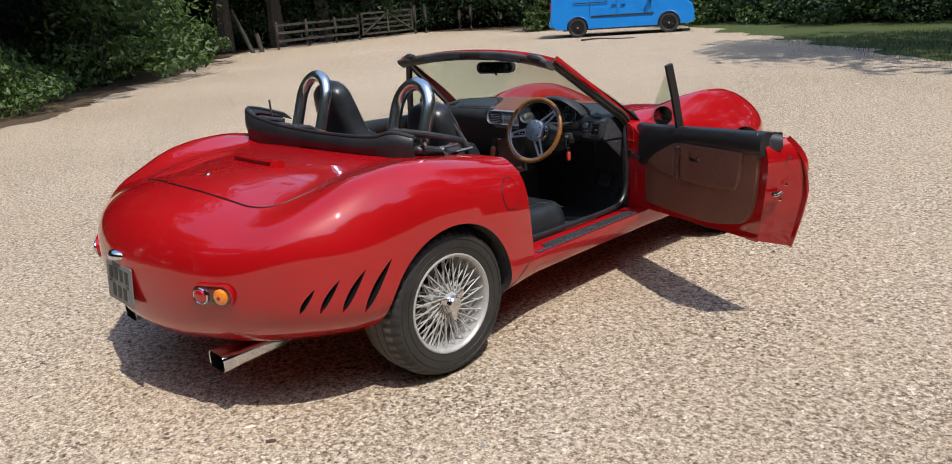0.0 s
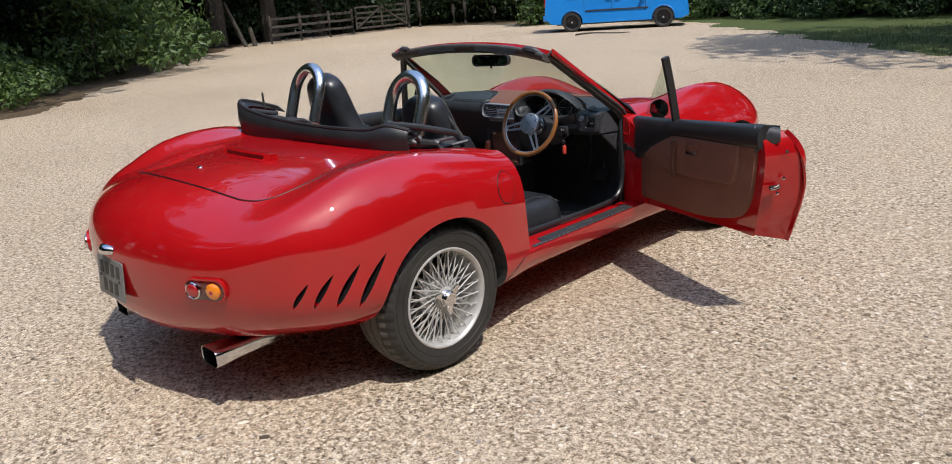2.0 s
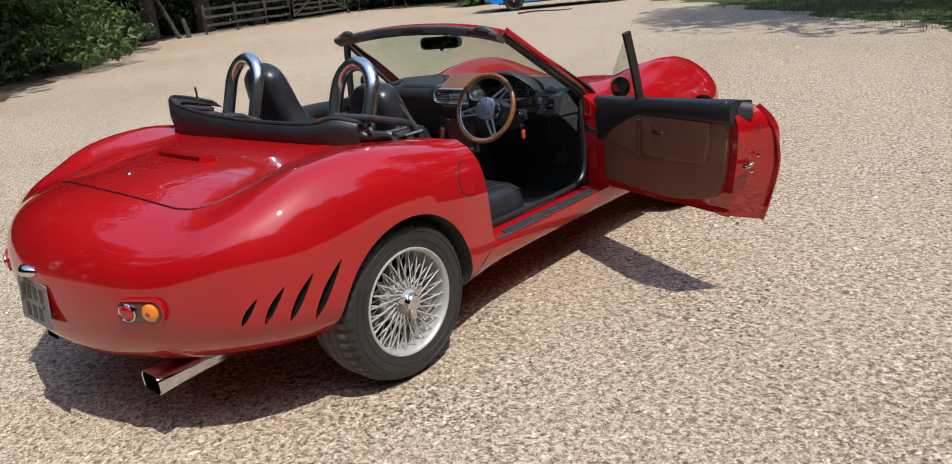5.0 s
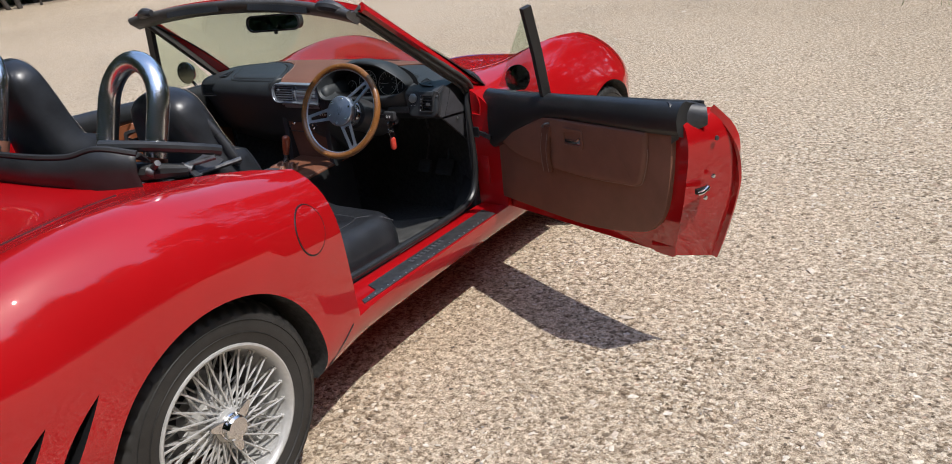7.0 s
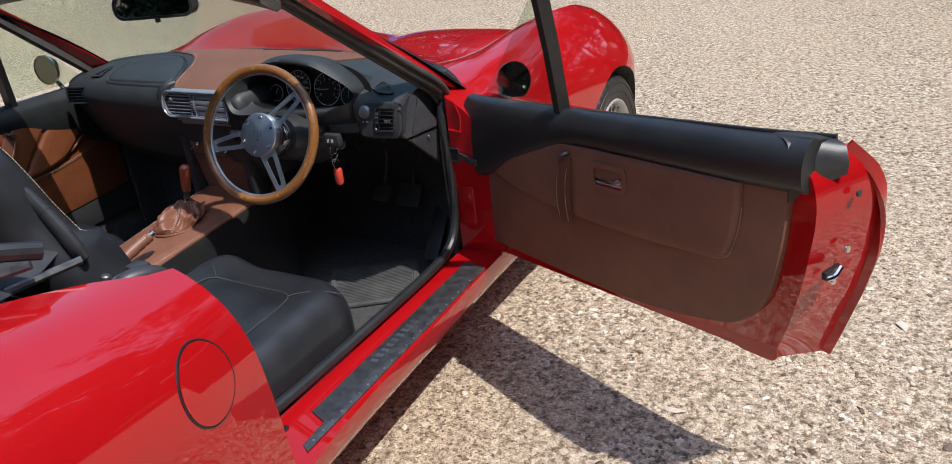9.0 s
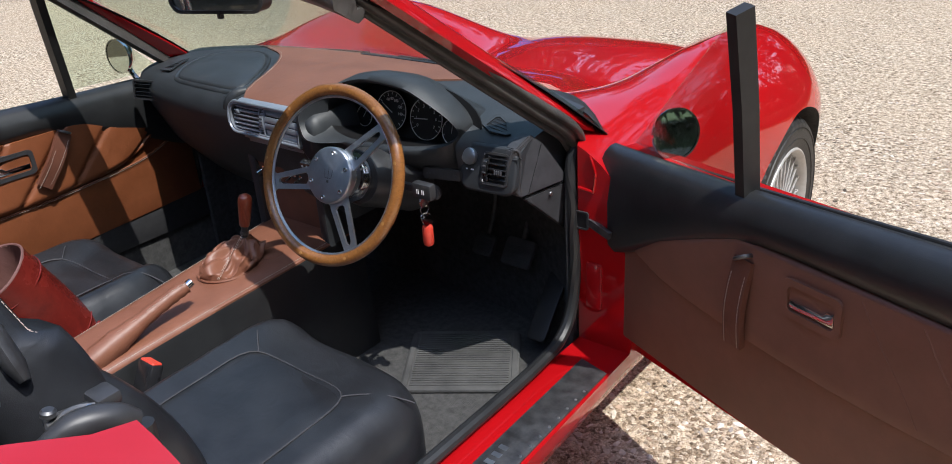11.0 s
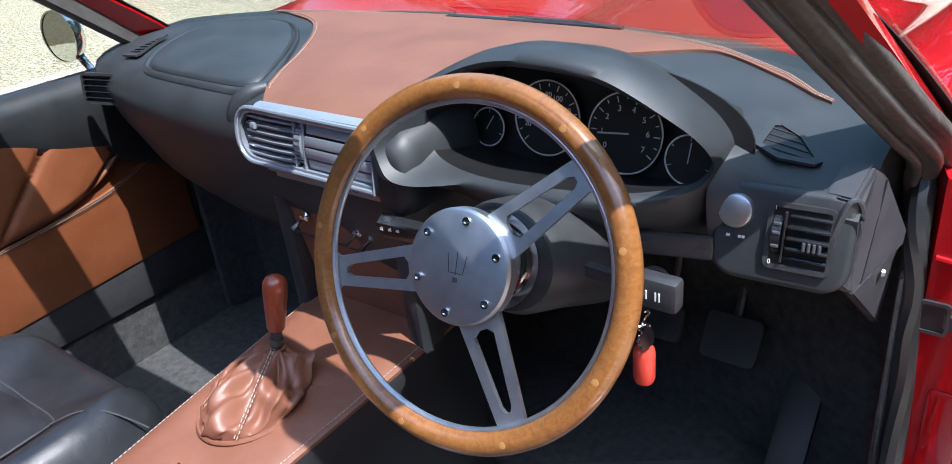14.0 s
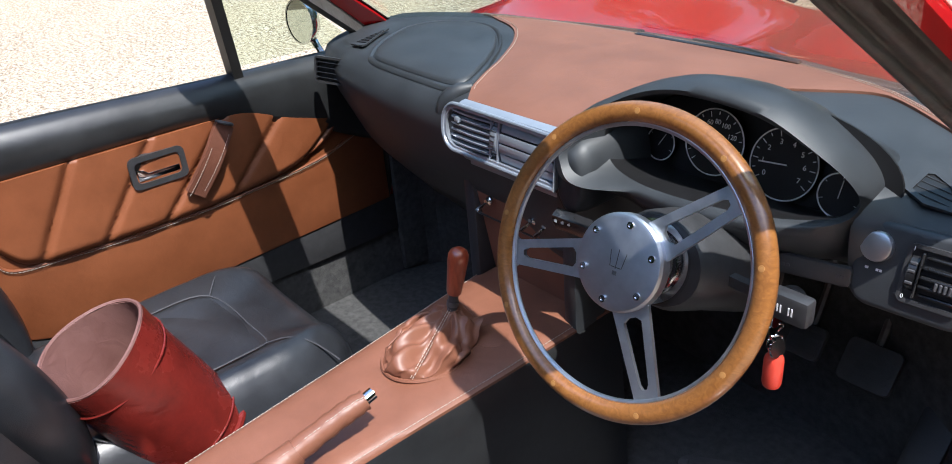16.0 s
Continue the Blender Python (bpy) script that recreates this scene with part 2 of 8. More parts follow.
LITTER_EDGE, GRASS_EDGE = -6.6, 8.9
RED = paint("red_paint", (0.36, 0.002, 0.004), (0.42, 0.003, 0.006))
BLACK_LEATHER = leather("black_leather", (0.012, 0.0125, 0.0145), (0.028, 0.030, 0.034), 0.31, 0.10)
BLACK_VINYL = leather("black_vinyl", (0.022, 0.024, 0.027), (0.040, 0.044, 0.049), 0.46, 0.05, 800)
DARK_VINYL = leather("dark_vinyl", (0.012, 0.0125, 0.013), (0.026, 0.027, 0.028), 0.36, 0.06, 800)
TRIM_VINYL = leather("weathered_trim_vinyl", (0.040, 0.037, 0.034), (0.098, 0.092, 0.086), 0.40, 0.32, 800)
BROWN = leather("brown_leather", (0.165, 0.050, 0.018), (0.245, 0.078, 0.029), 0.46, 0.12)
CONSOLE_TAN = leather("console_leather", (0.165, 0.064, 0.036), (0.235, 0.095, 0.056), 0.44, 0.12)
DULL_BROWN = leather("dull_brown_leather", (0.16, 0.066, 0.040), (0.22, 0.094, 0.060), 0.55, 0.10)
STRAP = leather("strap_leather", (0.10, 0.036, 0.020), (0.16, 0.060, 0.036), 0.5, 0.2)
PURSE = leather("red_leather", (0.075, 0.010, 0.008), (0.20, 0.020, 0.014), 0.24, 0.22)
LINING = leather("tub_lining", (0.13, 0.055, 0.045), (0.22, 0.11, 0.095), 0.6, 0.3)
BLACK_PLASTIC = surface("black_plastic", (0.028, 0.028, 0.030), (0.044, 0.044, 0.046), 40, 0.42, 0.08, bump=0.08, fine=900)
GREY_PLASTIC = surface("grey_plastic", (0.036, 0.036, 0.040), (0.056, 0.056, 0.061), 40, 0.5, 0.08, bump=0.06, fine=900)
DUSTY_RUBBER = surface("dusty_tread", (0.075, 0.070, 0.062), (0.14, 0.132, 0.118), 30, 0.8, 0.1, bump=0.15, fine=400)
RUBBER = surface("tyre_rubber", (0.016, 0.015, 0.014), (0.034, 0.032, 0.030), 12, 0.55, 0.12, bump=0.15, fine=400)
SEAL = surface("door_seal_rubber", (0.013, 0.013, 0.013), (0.024, 0.023, 0.022), 20, 0.55, 0.1)
SILVER = surface("satin_silver", (0.62, 0.63, 0.64), (0.74, 0.75, 0.76), 25, 0.36, 0.1, metal=1.0)
RIM_PAINT = surface("wheel_silver_paint", (0.44, 0.43, 0.41), (0.58, 0.57, 0.55), 30, 0.42, 0.12, metal=0.35)
VENT_SILVER = surface("vent_silver", (0.27, 0.30, 0.345), (0.33, 0.36, 0.41), 25, 0.30, 0.05, metal=0.4)
VENT_BLACK = surface("vent_black", (0.012, 0.012, 0.013), (0.022, 0.022, 0.024), 40, 0.22, 0.06)
SILVER_PAINT = surface("silver_paint", (0.36, 0.39, 0.44), (0.46, 0.49, 0.54), 25, 0.30, 0.1, metal=0.6)
CHROME = surface("chrome", (0.62, 0.62, 0.63), (0.74, 0.74, 0.75), 14, 0.10, 0.06, metal=1.0)
HOOP_CHROME = surface("polished_tube", (0.82, 0.82, 0.82), (0.90, 0.90, 0.90), 14, 0.22, 0.06, metal=1.0)
WORN_CHROME = surface("worn_chrome", (0.50, 0.50, 0.52), (0.72, 0.72, 0.73), 20, 0.12, 0.08, metal=1.0)
BRUSHED = surface("brushed_aluminium", (0.52, 0.54, 0.57), (0.62, 0.64, 0.67), 60, 0.42, 0.12, metal=1.0)
STEEL = surface("dull_steel", (0.10, 0.10, 0.105), (0.2, 0.2, 0.2), 40, 0.5, 0.2, metal=0.9)
RIM_WOOD = wood("varnished_wood", (0.19, 0.072, 0.018), (0.29, 0.120, 0.032))
PLUG_WOOD = wood("pale_wood_plug", (0.34, 0.16, 0.05), (0.42, 0.21, 0.07))
KNOB_WOOD = wood("red_stained_wood", (0.22, 0.035, 0.014), (0.34, 0.065, 0.026))
CARPET = surface("black_carpet", (0.034, 0.034, 0.034), (0.080, 0.079, 0.076), 60, 0.95, 0.04, bump=0.6, fine=500)
MAT_RUBBER = surface("grey_ribbed_rubber", (0.045, 0.045, 0.045), (0.10, 0.10, 0.097), 9, 0.75, 0.1, bump=0.2)
DIAL_BLACK = surface("dial_black", (0.010, 0.010, 0.011), (0.014, 0.014, 0.015), 30, 0.4, 0.05)
WHITE_MARK = surface("white_print", (0.75, 0.75, 0.75), (0.8, 0.8, 0.8), 30, 0.5, 0.05)
AMBER = surface("amber_lens", (0.75, 0.20, 0.01), (0.85, 0.27, 0.02), 60, 0.12, 0.05, coat=1.0)
RED_LENS = surface("red_lens", (0.32, 0.008, 0.012), (0.42, 0.012, 0.015), 60, 0.12, 0.05, coat=1.0)
DARK_LENS = surface("dark_red_lens", (0.060, 0.005, 0.005), (0.10, 0.008, 0.008), 60, 0.15, 0.05, coat=1.0)
FOB_RED = surface("red_fob", (0.62, 0.05, 0.03), (0.7, 0.07, 0.04), 60, 0.35, 0.08, coat=0.4)
THREAD = surface("pale_thread", (0.36, 0.29, 0.24), (0.50, 0.42, 0.36), 200, 0.8, 0.05)
PLATE = surface("weathered_plate", (0.13, 0.13, 0.12), (0.2, 0.2, 0.19), 40, 0.45, 0.1)
DARK_BAR = surface("dark_print", (0.02, 0.02, 0.02), (0.03, 0.03, 0.03), 40, 0.5, 0.1)
MIRROR = surface("mirror_glass", (0.70, 0.74, 0.73), (0.72, 0.76, 0.75), 5, 0.02, 0.015, metal=1.0)
CLEAR = glass("clear_glass", (0.86, 0.92, 0.86))


# ---- tools ----
def keyed(keys, v):
    """A smooth curve through a few (place, value) pairs."""
    if v <= keys[0][0]:
        return keys[0][1]
    if v >= keys[-1][0]:
        return keys[-1][1]
    i = max(j for j in range(len(keys) - 1) if keys[j][0] <= v)
    (x0, y0), (x1, y1) = keys[i], keys[i + 1]

    def slope(j):
        if j <= 0 or j >= len(keys) - 1:
            return 0.0
        a, b, c = keys[j - 1], keys[j], keys[j + 1]
        s1, s2 = (b[1] - a[1]) / (b[0] - a[0]), (c[1] - b[1]) / (c[0] - b[0])
        return 0.0 if s1 * s2 <= 0 else 2 * s1 * s2 / (s1 + s2)
    h = x1 - x0
    t = (v - x0) / h
    m0, m1 = slope(i) * h, slope(i + 1) * h
    return (2 * t**3 - 3 * t**2 + 1) * y0 + (t**3 - 2 * t**2 + t) * m0 + (-2 * t**3 + 3 * t**2) * y1 + (t**3 - t**2) * m1


def sharpen(bm, degrees=32):
    for f in bm.faces:
        f.smooth = True
    for e in bm.edges:
        if len(e.link_faces) == 2 and e.calc_face_angle(0) > radians(degrees):
            e.smooth = False


def thing(name, label, category, group="", at=None, kind=""):
    ob = new(name)
    ob.empty_display_size = 0.1
    if at is not None:
        ob.matrix_world = at if isinstance(at, Matrix) else Matrix.Translation(at)
    return tagged(ob, label, category, group, kind)


def part(name, bm, material, parent=None, label="", place=None, flat=False, degrees=32):
    """Links a bmesh as one mesh object under a thing or a part."""
    bm.normal_update()
    if not flat:
        sharpen(bm, degrees)
    me = bpy.data.meshes.new(name)
    bm.to_mesh(me)
    bm.free()
    for mt in (material if isinstance(material, (list, tuple)) else [material]):
        me.materials.append(mt)
    ob = new(name, me)
    if place is not None:
        ob.matrix_basis = place
    if parent is not None:
        ob.parent = parent
    return tagged(ob, label) if label else ob


def merge(*bms):
    out = bmesh.new()
    for b in bms:
        me = bpy.data.meshes.new("tmp")
        b.to_mesh(me)
        out.from_mesh(me)
        bpy.data.meshes.remove(me)
        b.free()
    return out


def box(sx, sy, sz, c=(0, 0, 0), bevel=0.0, seg=2, m=None):
    bm = bmesh.new()
    bmesh.ops.create_cube(bm, size=1.0, matrix=Matrix.Translation(c) @ Matrix.Diagonal((sx, sy, sz, 1)))
    if bevel:
        bmesh.ops.bevel(bm, geom=bm.edges[:], offset=bevel, segments=seg, affect="EDGES", profile=0.5)
    if m is not None:
        bm.transform(m)
    return bm


def loft(rings, closed=True, cap=True):
    """A skin over rings of equally many points."""
    bm = bmesh.new()
    vs = [[bm.verts.new(p) for p in r] for r in rings]
    n = len(rings[0])
    for a, b in zip(vs, vs[1:]):
        for i in range(n if closed else n - 1):
            j = (i + 1) % n
            bm.faces.new((a[i], a[j], b[j], b[i]))
    if cap and closed:
        bm.faces.new(vs[0][::-1])
        bm.faces.new(vs[-1])
    bmesh.ops.recalc_face_normals(bm, faces=bm.faces[:])
    return bm


def revolve(profile, n=48, axis="X", closed=False):
    """Turns (along, radius) pairs round an axis."""
    rings = []
    for k in range(n):
        a = 2 * math.pi * k / n
        c, s = math.cos(a), math.sin(a)
        if axis == "X":
            rings.append([(h, r * c, r * s) for h, r in profile])
        elif axis == "Y":
            rings.append([(r * s, h, r * c) for h, r in profile])
        else:
            rings.append([(r * c, r * s, h) for h, r in profile])
    bm = bmesh.new()
    vs = [[bm.verts.new(p) for p in r] for r in rings]
    m = len(profile)
    for k in range(n):
        a, b = vs[k], vs[(k + 1) % n]
        for i in range(m if closed else m - 1):
            j = (i + 1) % m
            bm.faces.new((a[i], a[j], b[j], b[i]))
    bmesh.ops.remove_doubles(bm, verts=bm.verts[:], dist=1e-6)
    bmesh.ops.recalc_face_normals(bm, faces=bm.faces[:])
    return bm


def spline(points, per=8, closed=False):
    """Catmull-Rom through a few points."""
    pts = [Vector(p) for p in points]
    n = len(pts)
    out = []
    for i in range(n if closed else n - 1):
        p0 = pts[(i - 1) % n] if closed or i > 0 else pts[0] * 2 - pts[1]
        p1, p2 = pts[i], pts[(i + 1) % n]
        p3 = pts[(i + 2) % n] if closed or i + 2 < n else pts[-1] * 2 - pts[-2]
        for k in range(per):
            t = k / per
            out.append(0.5 * (2 * p1 + (p2 - p0) * t + (2 * p0 - 5 * p1 + 4 * p2 - p3) * t * t + (3 * p1 - p0 - 3 * p2 + p3) * t**3))
    if not closed:
        out.append(pts[-1])
    return out


def tube(points, radius, n=10, closed=False, shape=None, up=(0, 0, 1)):
    """Sweeps a round (or the outline shape of (side, up) pairs) along points."""
    pts = [Vector(p) for p in points]
    m = len(pts)
    rings = []
    up = Vector(up)
    for i, p in enumerate(pts):
        if closed:
            d = pts[(i + 1) % m] - pts[i - 1]
        else:
            d = pts[min(i + 1, m - 1)] - pts[max(i - 1, 0)]
        d.normalize()
        side = d.cross(up)
        if side.length < 1e-4:
            side = d.cross(Vector((1, 0, 0)))
        side.normalize()
        nrm = side.cross(d)
        r = radius[i] if isinstance(radius, (list, tuple)) else radius
        if shape:
            rings.append([p + side * (a * r) + nrm * (b * r) for a, b in shape])
        else:
            rings.append([p + side * (math.cos(2 * math.pi * k / n) * r) + nrm * (math.sin(2 * math.pi * k / n) * r) for k in range(n)])
    if closed:
        rings.append(rings[0])
        bm = loft(rings, True, False)
        bmesh.ops.remove_doubles(bm, verts=bm.verts[:], dist=1e-6)
        return bm
    return loft(rings, True, True)


def prism(outline, depth, m=None, bevel=0.0, seg=2):
    """A plate: an outline in its own xy plane, from z = 0 to depth."""
    bm = bmesh.new()
    lo = [bm.verts.new((x, y, 0)) for x, y in outline]
    hi = [bm.verts.new((x, y, depth)) for x, y in outline]
    k = len(outline)
    bm.faces.new(lo[::-1])
    top = bm.faces.new(hi)
    for i in range(k):
        bm.faces.new((lo[i], lo[(i + 1) % k], hi[(i + 1) % k], hi[i]))
    bmesh.ops.recalc_face_normals(bm, faces=bm.faces[:])
    if bevel:
        bmesh.ops.bevel(bm, geom=list(top.edges), offset=bevel, segments=seg, affect="EDGES", profile=0.5)
    if m is not None:
        bm.transform(m)
    return bm


def round_rect(w, h, r, n=5):
    out = []
    for cx, cy, a0 in ((w / 2 - r, h / 2 - r, 0), (-w / 2 + r, h / 2 - r, 90), (-w / 2 + r, -h / 2 + r, 180), (w / 2 - r, -h / 2 + r, 270)):
        for k in range(n + 1):
            a = radians(a0 + 90 * k / n)
            out.append((cx + r * math.cos(a), cy + r * math.sin(a)))
    return out


def frame_ring(outer, inner, depth, m=None, bevel=0.0):
    """A flat frame between two outlines of equally many points."""
    k = len(outer)
    rings = []
    for ol, z in ((outer, 0), (outer, depth), (inner, depth), (inner, 0)):
        rings.append([(x, y, z) for x, y in ol])
    rings.append(rings[0])
    bm = loft(rings, True, False)
    bmesh.ops.remove_doubles(bm, verts=bm.verts[:], dist=1e-6)
    if m is not None:
        bm.transform(m)
    return bm


def facing(at, normal, up=(0, 0, 1)):
    """A pose whose z axis is the normal and whose y axis lies towards up."""
    z = Vector(normal).normalized()
    x = Vector(up).cross(z).normalized()
    y = z.cross(x)
    return Matrix((( x.x, y.x, z.x, at[0]), (x.y, y.y, z.y, at[1]), (x.z, y.z, z.z, at[2]), (0, 0, 0, 1)))


def puff(outline, height, m=None, n=7, lip=0.35):
    """A cushion: an outline that swells to a soft rounded top."""
    rings = []
    cx = sum(p[0] for p in outline) / len(outline)
    cy = sum(p[1] for p in outline) / len(outline)
    for k in range(n + 1):
        a = k / n * math.pi / 2
        s = 1 - lip * (1 - math.cos(a))
        rings.append([(cx + (x - cx) * s, cy + (y - cy) * s, height * math.sin(a)) for x, y in outline])
    for s in (0.6, 0.35, 0.12):
        q = (1 - lip) * s
        rings.append([(cx + (x - cx) * q, cy + (y - cy) * q, height * (1 + 0.02 * (1 - s))) for x, y in outline])
    bm = loft(rings, True, True)
    if m is not None:
        bm.transform(m)
    return bm


def stitches(points, radius=0.0007, dash=0.005, gap=0.0022):
    """A row of stitches along a line."""
    pts = [Vector(p) for p in points]
    out, acc, start = [], 0.0, pts[0]
    verts, faces = [], []
    seg_on, left = True, dash
    for a, b in zip(pts, pts[1:]):
        d = b - a
        L = d.length
        pos = 0.0
        while pos < L:
            step = min(left, L - pos)
            if seg_on:
                p, q = a + d * (pos / L), a + d * ((pos + step) / L)
                dn = d.normalized()
                s = dn.orthogonal().normalized() * radius
                t = dn.cross(s)
                i = len(verts)
                verts += [p + s, p + t, p - s, p - t, q + s, q + t, q - s, q - t]
                faces += [(i + k, i + (k + 1) % 4, i + 4 + (k + 1) % 4, i + 4 + k) for k in range(4)]
            pos += step
            left -= step
            if left <= 1e-6:
                seg_on = not seg_on
                left = dash if seg_on else gap
    bm = bmesh.new()
    vs = [bm.verts.new(v) for v in verts]
    for f in faces:
        bm.faces.new([vs[i] for i in f])
    return bm


def text(name, body, size, m, material, parent):
    cu = bpy.data.curves.new(name, "FONT")
    cu.body, cu.size, cu.align_x, cu.align_y, cu.extrude = body, size, "CENTER", "CENTER", 0.0003
    tmp = new("tmp", cu)
    me = bpy.data.meshes.new_from_object(tmp.evaluated_get(bpy.context.evaluated_depsgraph_get()))
    bpy.data.objects.remove(tmp)
    bpy.data.curves.remove(cu)
    me.name = name
    me.materials.clear()
    me.materials.append(material)
    ob = new(name, me)
    ob.matrix_basis = m
    ob.parent = parent
    return ob


def carve(base, cutters):
    """The base bmesh less each cutter bmesh."""
    def link(bm):
        me = bpy.data.meshes.new("tmp")
        bm.to_mesh(me)
        bm.free()
        return new("tmp", me)
    ob = link(base)
    others = [link(c) for c in cutters]
    for o in others:
        md = ob.modifiers.new("cut", "BOOLEAN")
        md.operation, md.solver, md.object = "DIFFERENCE", "EXACT", o
    me = bpy.data.meshes.new_from_object(ob.evaluated_get(bpy.context.evaluated_depsgraph_get()))
    bm = bmesh.new()
    bm.from_mesh(me)
    for o in (ob, *others):
        old = o.data
        bpy.data.objects.remove(o)
        bpy.data.meshes.remove(old)
    bpy.data.meshes.remove(me)
    return bm


# ---- the place: ground ----
def ground():
    bm = bmesh.new()
    steps = [-600, -200, -80, -40, -24, -16, -10, -6, -3, 0, 3, 6, 10, 16, 24, 40, 80, 200, 600]
    grid = [[bm.verts.new((x, y, 0)) for x in steps] for y in steps]
    for a, b in zip(grid, grid[1:]):
        for i in range(len(steps) - 1):
            bm.faces.new((a[i], a[i + 1], b[i + 1], b[i]))
    ob = part("ground", bm, ground_material())
    tagged(ob, "pale buff gravel car park with a grass verge and leaf litter", "ground", kind="structure")


ground()


# ---- the car's body: half widths, heights and roundness along its length ----
TAIL, NOSE = -1.037, 3.43
AXLE_R, AXLE_F, TYRE_R = 0.0, 2.58, 0.338


def half_width(y):
    if y < 0:
        return 0.991 * max(0.0, 1 - (abs(y) / 1.037) ** 3.85) ** (1 / 1.68)
    if y > 2.58:
        return 0.945 * max(0.0, 1 - ((y - 2.58) / 0.85) ** 2.54) ** (1 / 2.05)
    return keyed([(0, 0.991), (0.35, 0.965), (0.7, 0.905), (1.1, 0.89), (1.6, 0.885), (2.0, 0.895), (2.58, 0.945)], y)


def mid_z(y):
    if y < 0:
        return 0.56 + 0.053 * (y / 1.037) ** 2
    return keyed([(0, 0.56), (0.4, 0.56), (1.1, 0.55), (2.0, 0.54), (2.58, 0.485), (3.43, 0.53)], y)


def top_z(y):
    if y < 0:
        return mid_z(y) + 0.374 * max(0.0, 1 - (abs(y) / 1.037) ** 3.9) ** (1 / 2.14)
    if y > 2.58:
        return mid_z(y) + 0.245 * max(0.0, 1 - ((y - 2.58) / 0.85) ** 2.5) ** 0.45
    return keyed([(0, 0.934), (0.25, 0.932), (0.55, 0.925), (1.0, 0.925), (1.5, 0.925), (1.8, 0.908), (2.1, 0.835), (2.58, 0.730)], y)


def low_z(y):
    if y < -0.3:
        return keyed([(-1.037, 0.50), (-1.01, 0.41), (-0.92, 0.32), (-0.7, 0.262), (-0.3, 0.24)], y)
    return keyed([(-0.3, 0.24), (0.4, 0.205), (2.0, 0.195), (3.0, 0.22), (3.30, 0.27), (3.43, 0.4)], y)


def fullness(y):
    return keyed([(-1.037, 2.43), (-0.6, 2.05), (-0.3, 2.9), (0, 3.8), (0.6, 3.7), (1.2, 4.0), (1.7, 3.4), (2.1, 3.0), (2.58, 2.95), (3.43, 2.3)], y)


def bulge(x, y):
    """The wings over the wheels, and the hollow beside the bonnet's middle."""
    ax = abs(x)
    along = (y + 0.405) / (0.637 if y < -0.405 else 0.74)
    rear = 0.141 * math.exp(-((ax - 0.877) / 0.193) ** 2) * math.exp(-along ** 2)
    swell = math.exp(-((y - 2.52) / (0.60 if y > 2.52 else 0.58)) ** 2)
    front = (0.258 * math.exp(-((ax - 0.760) / 0.20) ** 2) - 0.045 * math.exp(-((ax - 0.43) / 0.13) ** 2)) * swell
    return rear + front


def skin_top(x, y):
    w, n, zm = half_width(y), fullness(y), mid_z(y)
    q = min(1.0, abs(x) / max(w, 1e-6))
    return zm + (top_z(y) - zm) * max(0.0, 1 - q ** n) ** (1 / n) + bulge(x, y)


def skin_side(y, z):
    """How far out the skin is at a height."""
    w, zm = half_width(y), mid_z(y)
    if z >= zm:
        n, x = fullness(y), 0.7 * w
        for _ in range(12):
            q = min(1.0, max(0.0, (z - bulge(x, y) - zm) / (top_z(y) - zm)))
            x = 0.5 * x + 0.5 * w * max(0.0, 1 - q ** n) ** (1 / n)
        return x
    n = keyed([(-1.037, 2.2), (-0.4, 3.0), (0.4, 6.0), (2.0, 6.0), (2.7, 3.0), (3.43, 2.2)], y)
    q = min(1.0, (zm - z) / (zm - low_z(y)))
    return w * max(0.0, 1 - q ** n) ** (1 / n)


def section(y, n=26):
    w, zm, zt, zb = max(half_width(y), 0.004), mid_z(y), top_z(y), low_z(y)
    k1, k2 = fullness(y), keyed([(-1.037, 2.2), (-0.4, 3.0), (0.4, 6.0), (2.0, 6.0), (2.7, 3.0), (3.43, 2.2)], y)
    half = []
    for i in range(n + 1):
        a = math.pi / 2 * i / n
        s, c = math.sin(a), max(0.0, math.cos(a))
        r = (s ** k1 + c ** k1) ** (-1 / k1)
        x = w * r * s
        half.append((x, zm + (zt - zm) * r * c + bulge(x, y)))
    for i in range(1, n + 1):
        a = math.pi / 2 * i / n
        s, c = math.sin(a), max(0.0, math.cos(a))
        r = (s ** k2 + c ** k2) ** (-1 / k2)
        half.append((w * r * c, zm - (zm - zb) * r * s))
    ring = half + [(-x, z) for x, z in half[-2:0:-1]]
    return [(x, y, z) for x, z in ring]


def body_solid():
    ys = [TAIL * (1 - (1 - i / 34) ** 2.6) for i in range(34, 0, -1)]
    ys[0] = TAIL * 0.99995
    ys += [i * 2.58 / 56 for i in range(57)]
    ys += [2.58 + 0.85 * (1 - (1 - i / 30) ** 2.4) for i in range(1, 30)] + [NOSE - 0.0003]
    return loft([section(y) for y in ys])


def cylinder_x(y, z, r, x0, x1, n=72):
    return prism([(r * math.cos(2 * math.pi * k / n), r * math.sin(2 * math.pi * k / n)) for k in range(n)], x1 - x0,
                 Matrix.Translation((x0, y, z)) @ Matrix.Rotation(radians(90), 4, "Y"))


# door shut lines: the rear edge slants and bellies, the front edge is nearly upright
HINGE = Vector((0.746, 1.684, 0.0))
DOOR_LOW, DOOR_TOP = 0.375, 0.955


def door_back(z):
    return keyed([(0.30, 0.590), (0.40, 0.567), (0.55, 0.555), (0.66, 0.544), (0.75, 0.535), (0.83, 0.528), (0.89, 0.520), (1.0, 0.51)], z)


